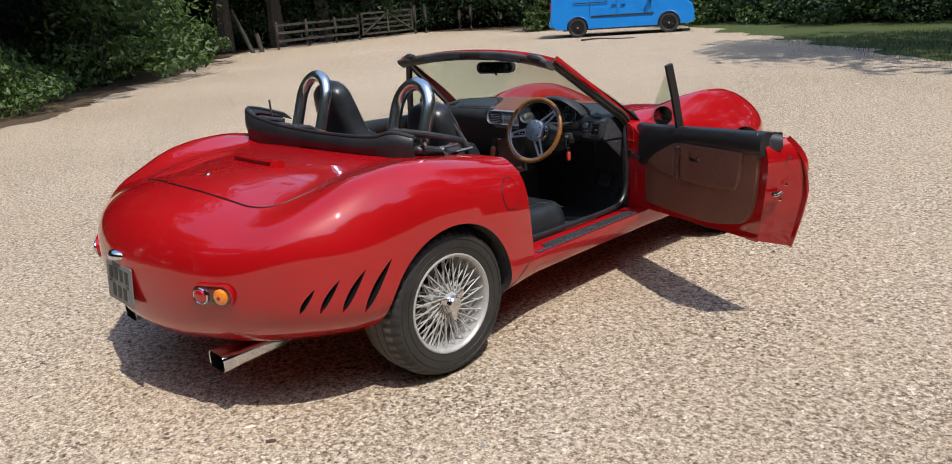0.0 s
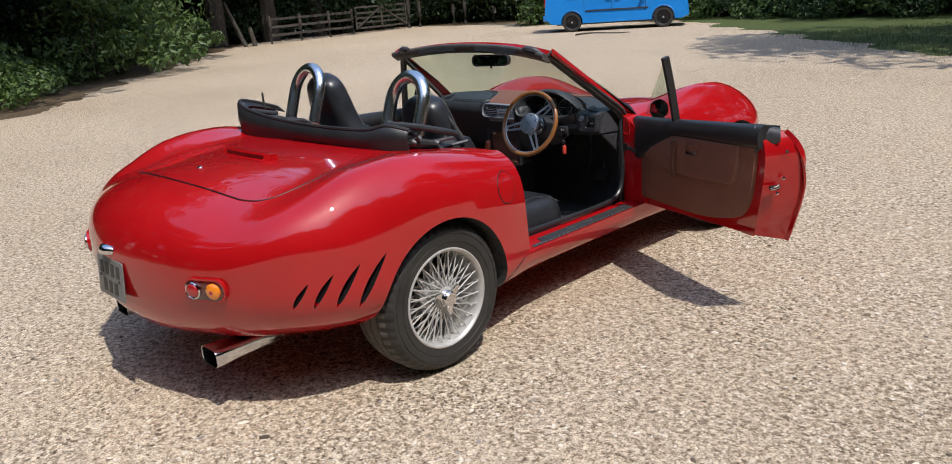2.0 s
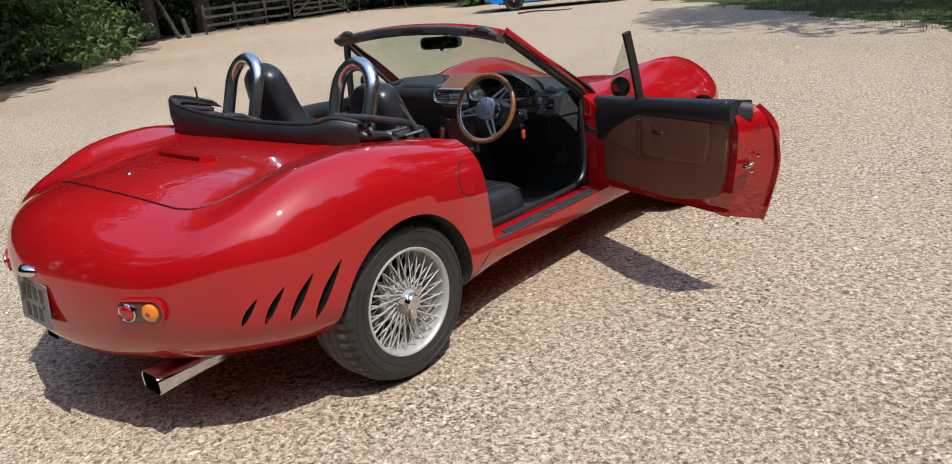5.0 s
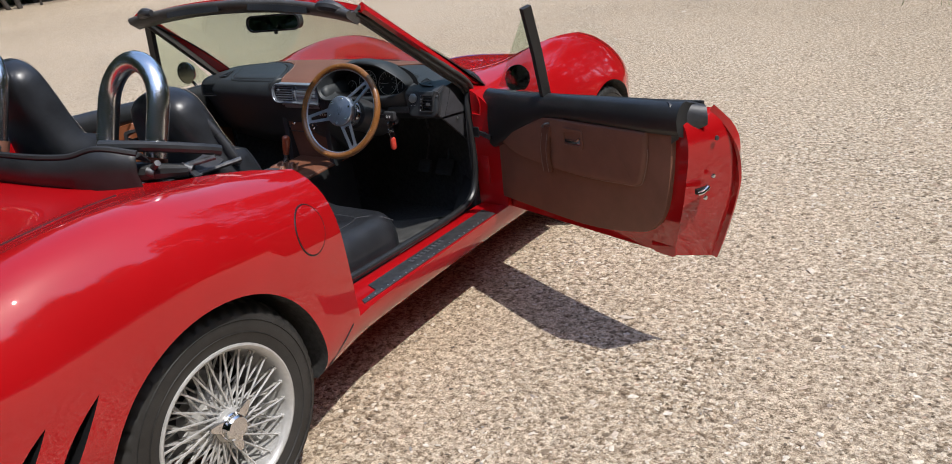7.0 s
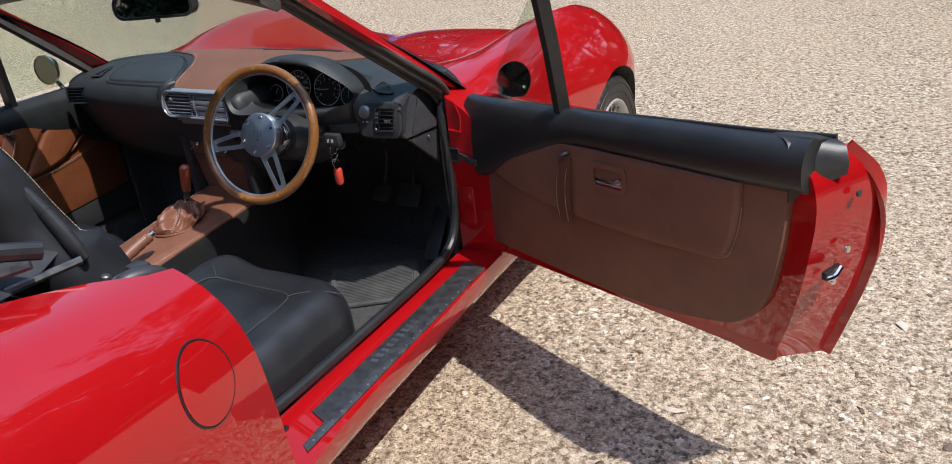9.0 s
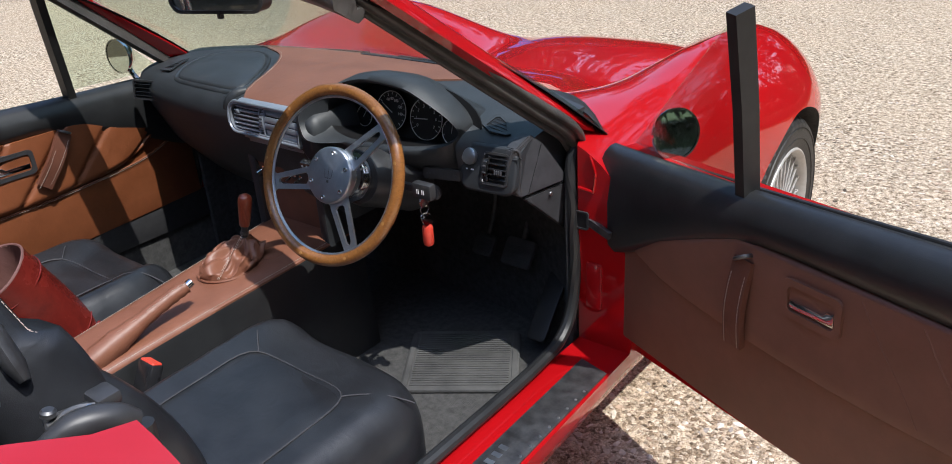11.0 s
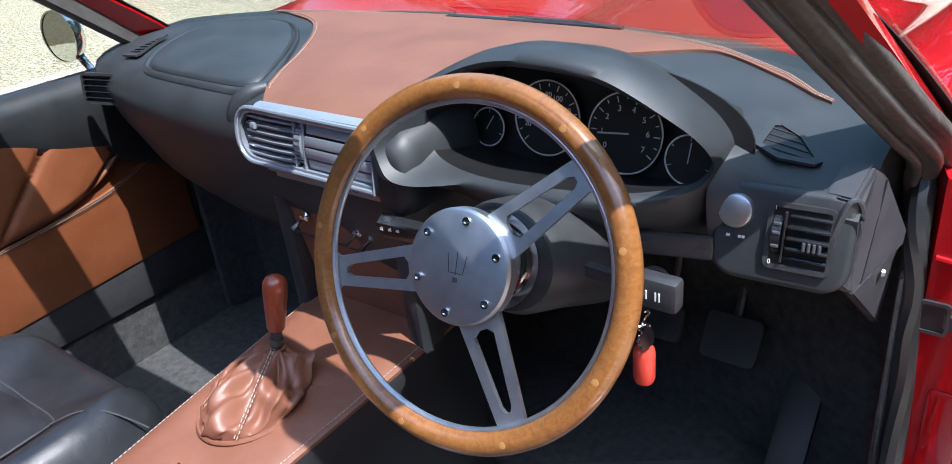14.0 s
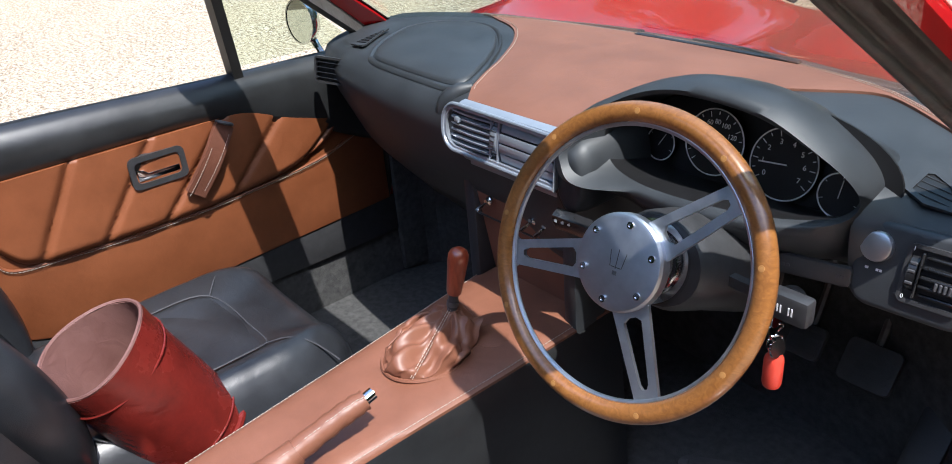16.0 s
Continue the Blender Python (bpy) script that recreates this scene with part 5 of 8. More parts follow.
    lever = part("gear_lever", tube([base - d * 0.03, base + d * 0.05], 0.0085, 12), BLACK_PLASTIC, car, "gear lever with a turned wooden knob")
    part("lever_ferrule", tube([base + d * 0.014, base + d * 0.022], 0.0105, 14), STEEL, lever)
    kn = revolve([(0.0, 0.0), (0.0, 0.0110), (0.004, 0.0128), (0.02, 0.0142), (0.045, 0.0162), (0.062, 0.0174), (0.072, 0.0168), (0.079, 0.0135), (0.083, 0.007), (0.084, 0)], 32, "Z")
    kn.transform(facing(base + d * 0.036, d, (0, -1, 0)))
    part("gear_knob", kn, KNOB_WOOD, lever, "red-stained wooden gear knob", degrees=60)
    # hand brake with its leather sleeve
    hb = spline([(0.070, 0.690, 0.520), (0.074, 0.76, 0.545), (0.080, 0.84, 0.572), (0.088, 0.91, 0.598), (0.096, 0.96, 0.616), (0.101, 0.992, 0.624)], 5)
    girth = [keyed([(0, 0.010), (0.12, 0.024), (0.32, 0.028), (0.46, 0.021), (0.52, 0.0175), (0.9, 0.0165), (1.0, 0.0150)], i / 25) + 0.0012 * math.sin(2.3 * i) for i in range(26)]
    sl = part("hand_brake", tube(hb, girth, 18), CONSOLE_TAN, car, "tan leather-covered hand brake", degrees=60)
    part("brake_tie", tube([hb[12], hb[13]], 0.0195, 16), CONSOLE_TAN, sl)
    part("brake_button", tube([hb[-1], hb[-1] + Vector((0.0003, 0.014, 0.004))], 0.010, 12), CHROME, sl, "chrome release button")
    part("brake_stitching", stitches([p + Vector((0.008, -0.003, girth[i + 1] * 0.88)) for i, p in enumerate(hb[1:])]), THREAD, sl, flat=True)
    part("rear_bulkhead", box(1.30, 0.05, 0.66, (0, 0.34, 0.55), 0.02), CARPET, car, "black carpeted bulkhead behind the seats")
    part("rear_shelf", box(1.34, 0.24, 0.04, (0, 0.24, 0.86), 0.015), BLACK_VINYL, car)
    for s in (1, -1):
        part("seat_rail", box(0.03, 0.62, 0.05, (0.40 + 0.19 * s, 0.86, 0.262), 0.006), BLACK_PLASTIC, car)


console()


# ---- seats ----
def seat(middle, tall=1.0):
    cx = middle + (0.04 if middle > 0 else -0.005)
    st = part("seat", box(0.44, 0.50, 0.10, (cx, 0.82, 0.315), 0.03, 3), BLACK_LEATHER, car, "worn black leather bucket seat")
    o = []
    for x, y in ((-0.235, 0.56), (-0.25, 0.72), (-0.258, 0.95), (-0.252, 1.07), (-0.18, 1.145), (0, 1.165), (0.18, 1.145), (0.252, 1.07), (0.258, 0.95), (0.25, 0.72), (0.235, 0.56)):
        o.append((x, y, 0))
    outline = [(v.x + cx, v.y) for v in spline(o, 6)][::-1]
    side = loft([[(x, y, 0.33) for x, y in outline], [(x, y, 0.39) for x, y in outline]])
    part("cushion_side", side, BLACK_LEATHER, st, degrees=60)
    sgn = 1 if middle > 0 else -1

    def roll(x):
        # the roll beside the tunnel stands higher than the one by the door
        return (0.046 if (x - cx) * sgn < 0 else 0.010 if middle > 0 else 0.036) * math.exp(-((abs(x - cx) - 0.178) / 0.058) ** 2)
    bm = puff(outline, 0.114, Matrix.Translation((0, 0, 0.388)), 8, 0.30)
    for v in bm.verts:
        v.co.z += roll(v.co.x) * (v.co.z > 0.40) - 0.028 * max(0, (1.0 - v.co.y)) * (v.co.z > 0.42) + 0.0022 * noise.noise(v.co * 18)
    part("cushion", bm, BLACK_LEATHER, st, "black leather seat cushion", degrees=80)
    ins = [(v.x + cx, v.y) for v in spline([(-0.135, 0.64, 0), (-0.14, 0.85, 0), (-0.125, 1.0, 0), (0, 1.02, 0), (0.125, 1.0, 0), (0.14, 0.85, 0), (0.135, 0.64, 0)], 6)]

    def z_at(x, y):
        return 0.503 + roll(x) - 0.028 * max(0, 1.0 - y) - 0.35 * max(0, y - 1.06) ** 1.6
    rows = [[Vector((cx + (x - cx) * k, 0.84 + (y - 0.84) * k, z_at(cx + (x - cx) * k, 0.84 + (y - 0.84) * k) + 0.007 - 0.010 * k ** 8)) for x, y in ins] for k in (0.05, 0.3, 0.55, 0.75, 0.88, 0.96, 1.0)]
    bm = loft([[tuple(p) for p in r] for r in rows[::-1]], True, True)
    part("centre_panel", bm, BLACK_LEATHER, st, degrees=70)
    part("piping", tube([Vector((x, y, z_at(x, y) + 0.001)) for x, y in ins], 0.0019, 6), GREY_PLASTIC, st, "worn seat piping")
    for sx in (-1, 1):
        a = [Vector((cx + sx * (0.125 + 0.11 * t), 1.0 + 0.09 * t, z_at(cx + sx * (0.125 + 0.10 * t), 1.0 + 0.09 * t) + 0.002 - 0.028 * t ** 2)) for t in [i / 8 for i in range(9)]]
        part("piping", tube(a, 0.0017, 6), GREY_PLASTIC, st)
    # back: a wide shell that narrows into the headrest
    cx = middle
    tilt = Matrix.Translation((cx, 0.655, 0.43)) @ Matrix.Rotation(radians(15.0), 4, "X") @ Matrix.Diagonal((1, 1, 1.035, 1))
    half = spline([(0.215, 0, 0), (0.245, 0.18, 0), (0.235, 0.36, 0), (0.200, 0.47, 0), (0.160, 0.47 + 0.11 * tall, 0), (0.138, 0.47 + 0.21 * tall, 0), (0.110, 0.47 + 0.29 * tall, 0), (0.055, 0.47 + 0.328 * tall, 0), (0, 0.47 + 0.336 * tall, 0)], 5)
    out = [(v.x, v.y) for v in half] + [(-v.x, v.y) for v in half[-2::-1]]
    rings = []
    for k, (yy, g) in enumerate(((-0.008, 0.30), (0.0, 0.62), (0.008, 0.80), (0.022, 0.92), (0.042, 0.985), (0.062, 1.0), (0.088, 1.0), (0.112, 0.975), (0.124, 0.92), (0.130, 0.80))):
        rings.append([(x * g, yy - 0.13, 0.40 + (z - 0.40) * (0.5 + 0.5 * g)) for x, z in out])
    for q in (0.55, 0.25):
        rings.append([(x * 0.80 * q, 0.0 - 0.004 * (1 - q), 0.40 + (z - 0.40) * 0.9 * q) for x, z in out])
    bm = loft(rings)
    for v in bm.verts:
        if v.co.y > -0.05 and v.co.z < 0.5:
            v.co.y += 0.035 * math.exp(-((abs(v.co.x) - 0.19) / 0.05) ** 2)
    bm.transform(tilt)
    part("backrest", bm, BLACK_LEATHER, st, "black leather backrest with fixed headrest", degrees=70)
    for sx in (-1, 1):
        for off in (0, 0.007):
            line = [tilt @ Vector((sx * (v.x - 0.012 - off) if v.x > 0.02 else 0, -0.0055 if v.y > 0.5 else 0.008, 0.40 + (v.y - 0.40) * 0.985)) for v in half[6:-4]]
            part("back_stitching", stitches(line), THREAD, st, flat=True)
    # belt guide on the outer shoulder
    gp = [(middle + sgn * x, y, z) for x, y, z in ((0.090, 0.462, 1.062), (0.130, 0.468, 1.010), (0.176, 0.474, 0.952), (0.214, 0.478, 0.892))]
    part("belt_guide", tube(spline(gp, 6), [0.025 * min(1.0, 0.55 + 0.24 * min(i, 18 - i)) for i in range(19)], 16, shape=[(1.0 * math.cos(2 * math.pi * i / 16), 0.55 * math.sin(2 * math.pi * i / 16)) for i in range(16)], up=(0.2, 1, 0.3)), BLACK_PLASTIC, st, "moulded black belt guide")
    part("guide_joint", tube([Vector(gp[1]).lerp(Vector(gp[2]), t) for t in (0.48, 0.52)], 0.0256, 16, shape=[(1.0 * math.cos(2 * math.pi * i / 16), 0.56 * math.sin(2 * math.pi * i / 16)) for i in range(16)], up=(0.2, 1, 0.3)), SEAL, st)
    b0, b1 = Vector((middle + sgn * 0.155, 0.458, 0.935)), Vector((sgn * 0.650, 0.27, 0.945))
    strap = [b0 + (b1 - b0) * t + Vector((0, 0, -0.012 * math.sin(math.pi * t))) for t in [i / 8 for i in range(9)]]
    part("seat_belt", tube(strap, 1.0, shape=[(-0.028, -0.0015), (-0.028, 0.0015), (0.028, 0.0015), (0.028, -0.0015)], up=(0.75, -0.3, 0.6)), GREY_PLASTIC, st, "black woven seat belt")
    # side bolsters of the back
    for sx in (-1, 1):
        run = [tilt @ Vector((sx * x, y, z)) for x, y, z in ((0.185, 0.010, 0.05), (0.205, 0.022, 0.14), (0.208, 0.020, 0.25), (0.190, 0.004, 0.36), (0.165, -0.015, 0.44))]
        part("back_bolster", tube(spline(run, 6), [0.018 + 0.032 * math.sin(math.pi * (i + 1) / 26) for i in range(25)], 14, up=(1, 0, 0)), BLACK_LEATHER, st, degrees=70)
    # buckle beside the tunnel
    q = Vector((middle - sgn * 0.235, 0.745 if sgn > 0 else 0.62, 0.355 if sgn > 0 else 0.29))
    part("buckle_stalk", tube(spline([q, q + Vector((0, 0.03, 0.06)), q + Vector((0, 0.055, 0.105))], 6), [0.016 + 0.0025 * (i % 2) for i in range(13)], 12), BLACK_PLASTIC, st)
    m = Matrix.Translation(q + Vector((0, 0.072, 0.135))) @ Matrix.Rotation(radians(-28), 4, "X")
    part("buckle", box(0.054, 0.030, 0.105, (0, 0, 0), 0.007, 2, m), VENT_BLACK, st, "black seat belt buckle")
    part("buckle_button", box(0.046, 0.023, 0.010, (0, 0, 0.050), 0.002, 1, m), FOB_RED, st, "red release button")


seat(0.40, 0.74)
seat(-0.40)


# ---- hoops and folded hood ----
def hoop(cx, drop=0.0):
    w = 0.118
    pts = []
    for i in range(33):
        t = i / 32
        if t < 0.3:
            q = t / 0.3
            x, h = -w, 0.27 * q
        elif t > 0.7:
            q = (1 - t) / 0.3
            x, h = w, 0.27 * q
        else:
            a = math.pi * (1 - (t - 0.3) / 0.4)
            x, h = w * math.cos(a), 0.27 + 0.118 * math.sin(a)
        pts.append(Vector((cx + x, 0.205 + 0.36 * h, 0.870 - drop + h)))
    hp = part("roll_hoop", tube(pts, 0.0315, 20, up=(0, 1, 0)), HOOP_CHROME, car, "polished chrome roll hoop")
    for sx in (-1, 1):
        c = Vector((cx + sx * w, 0.225, 0.925))
        part("hoop_collar", tube([c, c + Vector((0, 0.022, 0.055))], 0.036, 18, up=(0, 1, 0)), DULL_BROWN, hp, "brown leather collar")


hoop(0.425, 0.022)
hoop(-0.425)


def folded_hood():
    """The black edge of the stowed soft top round the back of the cockpit."""
    line = spline([(-0.735, 0.30, 1.035), (-0.745, 0.16, 1.085), (-0.715, 0.06, 1.105), (-0.61, 0.03, 1.075), (-0.40, 0.035, 1.042), (-0.1, 0.045, 1.022), (0.20, 0.06, 1.016), (0.40, 0.085, 1.020), (0.50, 0.12, 1.040), (0.585, 0.18, 1.015)], 6)
    rows = [[], [], [], [], []]
    for p in line:
        n = Vector((p.x * 0.35, -1 if abs(p.x) < 0.68 else -0.35, 0)).normalized()
        zb = min(0.935, skin_top(p.x, p.y) - 0.006)
        rows[0].append(Vector((p.x, p.y, zb)) + n * 0.020)
        rows[1].append(Vector((p.x, p.y, (zb + p.z) / 2)) + n * 0.032)
        rows[2].append(p + n * 0.026 + Vector((0, 0, -0.004)))
        rows[3].append(p + Vector((0, 0, 0.004)))
        rows[4].append(p - n * 0.03 + Vector((0, 0, -0.03)))
    bm = sheet(rows, [[q - Vector((0, 0, 0.004)) - (q - line[i]).normalized() * 0.004 for i, q in enumerate(r)] for r in rows])
    fh = part("folded_hood", bm, DARK_VINYL, car, "black stowed soft-top edge round the cockpit", degrees=70)
    for k in range(4, len(line) - 8, 5):
        part("flange_rivet", revolve([(0, 0.005), (0.003, 0.004), (0.0035, 0)], 8, "Z"), SILVER, fh, place=pose(line[k].x, line[k].y + 0.010, line[k].z - 0.002))
    part("hood_bead", tube([p + Vector((0, -0.012, 0.004)) for p in line], 0.010, 8), SEAL, fh)
    # loose cloth and linkage at the driver's end
    part("hood_fold", tube(spline([(0.30, 0.12, 0.975), (0.42, 0.14, 0.965), (0.54, 0.19, 0.955), (0.64, 0.28, 0.94)], 6), [0.018 + 0.012 * math.sin(math.pi * i / 18) for i in range(19)], 10), DARK_VINYL, fh)
    part("hood_bow", tube(spline([(0.48, 0.13, 1.045), (0.57, 0.20, 1.030), (0.65, 0.30, 1.000), (0.68, 0.37, 0.975)], 6), 0.016, 10), DARK_VINYL, fh, "padded hood bow")
    for a, b, r in (((0.52, 0.17, 0.93), (0.69, 0.34, 0.965), 0.008), ((0.50, 0.22, 0.92), (0.62, 0.20, 0.985), 0.009), ((0.60, 0.24, 0.91), (0.70, 0.42, 0.935), 0.008)):
        part("hood_link", tube([a, b], r, 8), STEEL, fh, "steel hood linkage")
    for x, y, z in ((0.58, 0.20, 0.955), (0.55, 0.22, 0.93), (0.64, 0.28, 0.945)):
        part("link_pivot", revolve([(-0.012, 0.0), (-0.012, 0.014), (0.012, 0.014), (0.012, 0)], 14, "X"), STEEL, fh, place=pose(x, y, z, 0, 20, 30))
    part("hood_link", tube(spline([(-0.69, 0.10, 1.05), (-0.62, 0.13, 1.04), (-0.55, 0.17, 1.03)], 6), 0.014, 10), BLACK_PLASTIC, fh)
    part("hood_catch", tube([(-0.613, 0.135, 1.05), (-0.613, 0.133, 1.148)], 0.006, 8), STEEL, fh, "small upright hood catch")
    for x in (-0.55, -0.50, -0.34, -0.29):
        part("hood_strap", tube(spline([(x, 0.10, 1.02), (x + 0.02, 0.16, 1.01), (x + 0.03, 0.22, 0.96)], 5), 0.012, 8), DARK_VINYL, fh)
    # catch for the soft top, on the quarter panel's inner edge
    st = part("striker", box(0.085, 0.085, 0.020, (0.690, 0.500, 0.840), 0.006, 2, Matrix.Translation((0.690, 0.500, 0.840)) @ Matrix.Rotation(radians(-18), 4, "Z") @ Matrix.Translation((-0.69, -0.5, -0.84))), STEEL, car, "metal soft-top striker with a black cover")
    part("striker_cover", tube(spline([(0.708, 0.440, 0.856), (0.716, 0.480, 0.864), (0.728, 0.520, 0.856), (0.736, 0.547, 0.840)], 6), [0.008 + 0.012 * math.sin(math.pi * (i + 1) / 21) for i in range(19)], 12), BLACK_PLASTIC, st, "moulded black cover")
    part("striker_bracket", box(0.10, 0.012, 0.14, (0.715, 0.460, 0.773), 0.004), BLACK_PLASTIC, st)
    part("striker_cup", box(0.040, 0.034, 0.020, (0.668, 0.540, 0.850), 0.006, 2), BLACK_PLASTIC, st)
    part("striker_tongue", tube(spline([(0.662, 0.470, 0.846), (0.668, 0.500, 0.854), (0.680, 0.525, 0.850)], 5), 0.006, 8), STEEL, st)
    part("striker_bolt", revolve([(0, 0.010), (0.006, 0.010), (0.009, 0.007), (0.009, 0)], 14, "Z"), STEEL, st, place=pose(0.660, 0.475, 0.860, -10, 5, 0))
    part("striker_bolt", revolve([(0, 0.007), (0.004, 0.007), (0.006, 0.004), (0.006, 0)], 12, "Z"), SILVER, st, place=pose(0.682, 0.515, 0.852))

folded_hood()


# ---- dashboard ----
def dash_front(x):
    return 1.348 + 0.118 * (abs(x) / 0.72) ** 2.5 + 0.045 * min(1.0, max(0.0, (x - 0.50) / 0.08)) - 0.035 * min(1.0, max(0.0, (x - 0.60) / 0.09))


def dash_top(x, y):
    d = y - dash_front(x)
    z = keyed([(-0.02, 0.915), (0.0, 0.934), (0.03, 0.947), (0.10, 0.957), (0.22, 0.961), (0.38, 0.955), (0.50, 0.940)], d)
    return z - 0.030 * (abs(x) / 0.72) ** 2 - 0.020 * min(1.0, max(0.0, (x - 0.44) / 0.20))


def vent(parent, c, nrm, w, h, slats, frame_mat, slat_mat, corner=0.012, depth=0.012, label="slatted air vent"):
    m = facing(c, nrm)
    v = part("air_vent", frame_ring(round_rect(w, h, corner), round_rect(w - 0.010, h - 0.010, max(0.003, corner - 0.005)), depth, m), frame_mat, parent, label)
    part("vent_well", prism(round_rect(w - 0.008, h - 0.008, max(0.003, corner - 0.004)), 0.002, m), DIAL_BLACK, v)
    for i in range(slats):
        z = (i + 0.5) / slats - 0.5
        part("slat", box(w - 0.014, 0.0016, 0.008, (0, z * (h - 0.014), 0.006), 0.0008, 1, m @ Matrix.Translation((0, 0, 0))), slat_mat, v)
    return v


def dial(parent, c, nrm, r, a0, a1, ticks, needle, numbers=()):
    m = facing(c, nrm)
    f = revolve([(0.0, r), (0.0006, r), (0.0006, 0)], 40, "Z")
    f.transform(m)
    d = part("dial", f, DIAL_BLACK, parent, "black dial with white numbers and a chrome ring")
    part("dial_ring", merge(tube([m @ Vector((r * math.cos(t), r * math.sin(t), 0.001)) for t in [2 * math.pi * i / 56 for i in range(56)]], 0.0011, 5, closed=True)), WHITE_MARK, d)
    tk = []
    for i in range(ticks):
        a = radians(a0 + (a1 - a0) * i / (ticks - 1))
        L = 0.16 if i % 2 == 0 else 0.09
        tk.append(box(r * L, r * 0.025, 0.0006, (r * (0.93 - L / 2), 0, 0.001), m=m @ Matrix.Rotation(a, 4, "Z")))
    for b in tk:
        part("tick", b, WHITE_MARK, d, flat=True)
    a = radians(needle)
    part("needle", box(r * 0.85, r * 0.04, 0.001, (r * 0.30, 0, 0.003), m=m @ Matrix.Rotation(a, 4, "Z")), WHITE_MARK, d)
    for t, ang in numbers:
        a = radians(ang)
        text("number", t, r * 0.21, m @ Matrix.Translation((r * 0.62 * math.cos(a), r * 0.62 * math.sin(a), 0.0012)), WHITE_MARK, d)
    return d


def dashboard():
    rings = []
    xs = [-0.745 + 1.437 * i / 110 for i in range(111)]
    for x in xs:
        f = dash_front(x)
        back = 1.84 - 0.14 * (abs(x) / 0.745) ** 2.3
        cut = min(1.0, max(0.0, (x - 0.17) / 0.05))
        well = 0.125 * min(1.0, max(0.0, (x - 0.165) / 0.03)) * min(1.0, max(0.0, (0.550 - x) / 0.03))
        under = 0.012 * min(1.0, max(0.0, (0.10 - x) / 0.1))
        ring = [(x, f + 0.10 + 0.10 * cut + 2 * under, 0.62 + 0.12 * cut), (x, f + 0.03 + 0.02 * cut + well + 2 * under, 0.70 + 0.065 * cut), (x, f - 0.005 + well + under, 0.80), (x, f - 0.018 + well, 0.85 if well > 0.01 else 0.87), (x, f - 0.018 + well, min(0.905 - 0.03 * (abs(x) / 0.72) ** 2, dash_top(x, f) - 0.012) if well < 0.01 else 0.851)]
        for k in range(14):
            y = f + well + (back - f - well) * k / 13
            z = dash_top(x, y)
            if abs(x - 0.375) < 0.165 and y < 1.50:
                z = 0.852
            ring.append((x, y, z))
        ring.append((x, back, 0.62 + 0.12 * cut))
        rings.append(ring)
    db = part("dashboard", loft(rings), BLACK_VINYL, car, "black dashboard with a tan leather top and silver vents", degrees=50)
    # tan leather over the middle, running behind the dials
    def near(x):
        return keyed([(-0.50, 1.752), (-0.40, 1.715), (-0.31, 1.672), (-0.215, 1.590), (-0.121, 1.458), (-0.086, 1.380), (-0.060, 1.348), (0.15, 1.348), (0.19, 1.43), (0.22, 1.520), (0.36, 1.66), (0.44, 1.710), (0.545, 1.667), (0.612, 1.634)], x)

    def far(x):
        return keyed([(-0.50, 1.758), (-0.2, 1.785), (0.0, 1.80), (0.2, 1.795), (0.34, 1.765), (0.44, 1.735), (0.545, 1.687), (0.612, 1.642)], x)
    xs2 = [-0.50 + 0.395 * i / 16 for i in range(16)] + [-0.105 + 0.717 * i / 34 for i in range(35)]
    rows = []
    for j in range(25):
        row = []
        for x in xs2:
            y = near(x) + (far(x) - near(x)) * j / 24
            row.append(Vector((x, y, dash_top(x, y) + 0.004)))
        rows.append(row)
    part("leather_top", sheet(rows, [[p - Vector((0, 0, 0.004)) for p in r] for r in rows]), DULL_BROWN, db, "tan leather dashboard cover", degrees=60)
    part("dash_stitching", stitches([p + Vector((0.005, 0.004, 0.0015)) for p in rows[0][:20]]), THREAD, db, flat=True)
    for off in (0.006, 0.012):
        part("dash_stitching", stitches([p + Vector((0, -off, 0.0015)) for p in rows[-1]]), THREAD, db, flat=True)
    # rolled corner of the passenger side beside the vents
    part("dash_corner", tube(spline([(-0.088, 1.385, 0.946), (-0.108, 1.362, 0.938), (-0.124, 1.350, 0.915), (-0.126, 1.352, 0.880), (-0.112, 1.366, 0.845)], 7), [0.010 + 0.008 * math.sin(math.pi * i / 28) for i in range(29)], 12), BLACK_VINYL, db, degrees=80)
    # passenger pad: a raised oval panel
    pad = spline([(-0.405, 1.400, 0), (-0.29, 1.382, 0), (-0.150, 1.372, 0), (-0.118, 1.385, 0), (-0.125, 1.42, 0), (-0.165, 1.485, 0), (-0.232, 1.562, 0), (-0.335, 1.640, 0), (-0.43, 1.662, 0), (-0.515, 1.635, 0), (-0.540, 1.575, 0), (-0.50, 1.490, 0), (-0.45, 1.425, 0)], 6, closed=True)
    cx, cy = -0.35, 1.52
    rg = []
    for k, lift in ((1.0, 0.001), (0.985, 0.005), (0.95, 0.007), (0.7, 0.009), (0.35, 0.010), (0.05, 0.010)):
        rg.append([(cx + (p.x - cx) * k, cy + (p.y - cy) * k, dash_top(cx + (p.x - cx) * k, cy + (p.y - cy) * k) + lift) for p in pad])
    part("passenger_pad", loft(rg), BLACK_VINYL, db, "raised black pad", degrees=70)
    rg = []
    for k, lift in ((1.10, 0.000), (1.085, 0.005), (1.04, 0.005), (1.02, 0.001)):
        rg.append([Vector((cx + (p.x - cx) * k, max(cy + (p.y - cy) * k, dash_front(cx + (p.x - cx) * k) + 0.002), 0)) for p in pad])
        rg[-1] = [(q.x, q.y, dash_top(q.x, q.y) + lift) for q in rg[-1]]
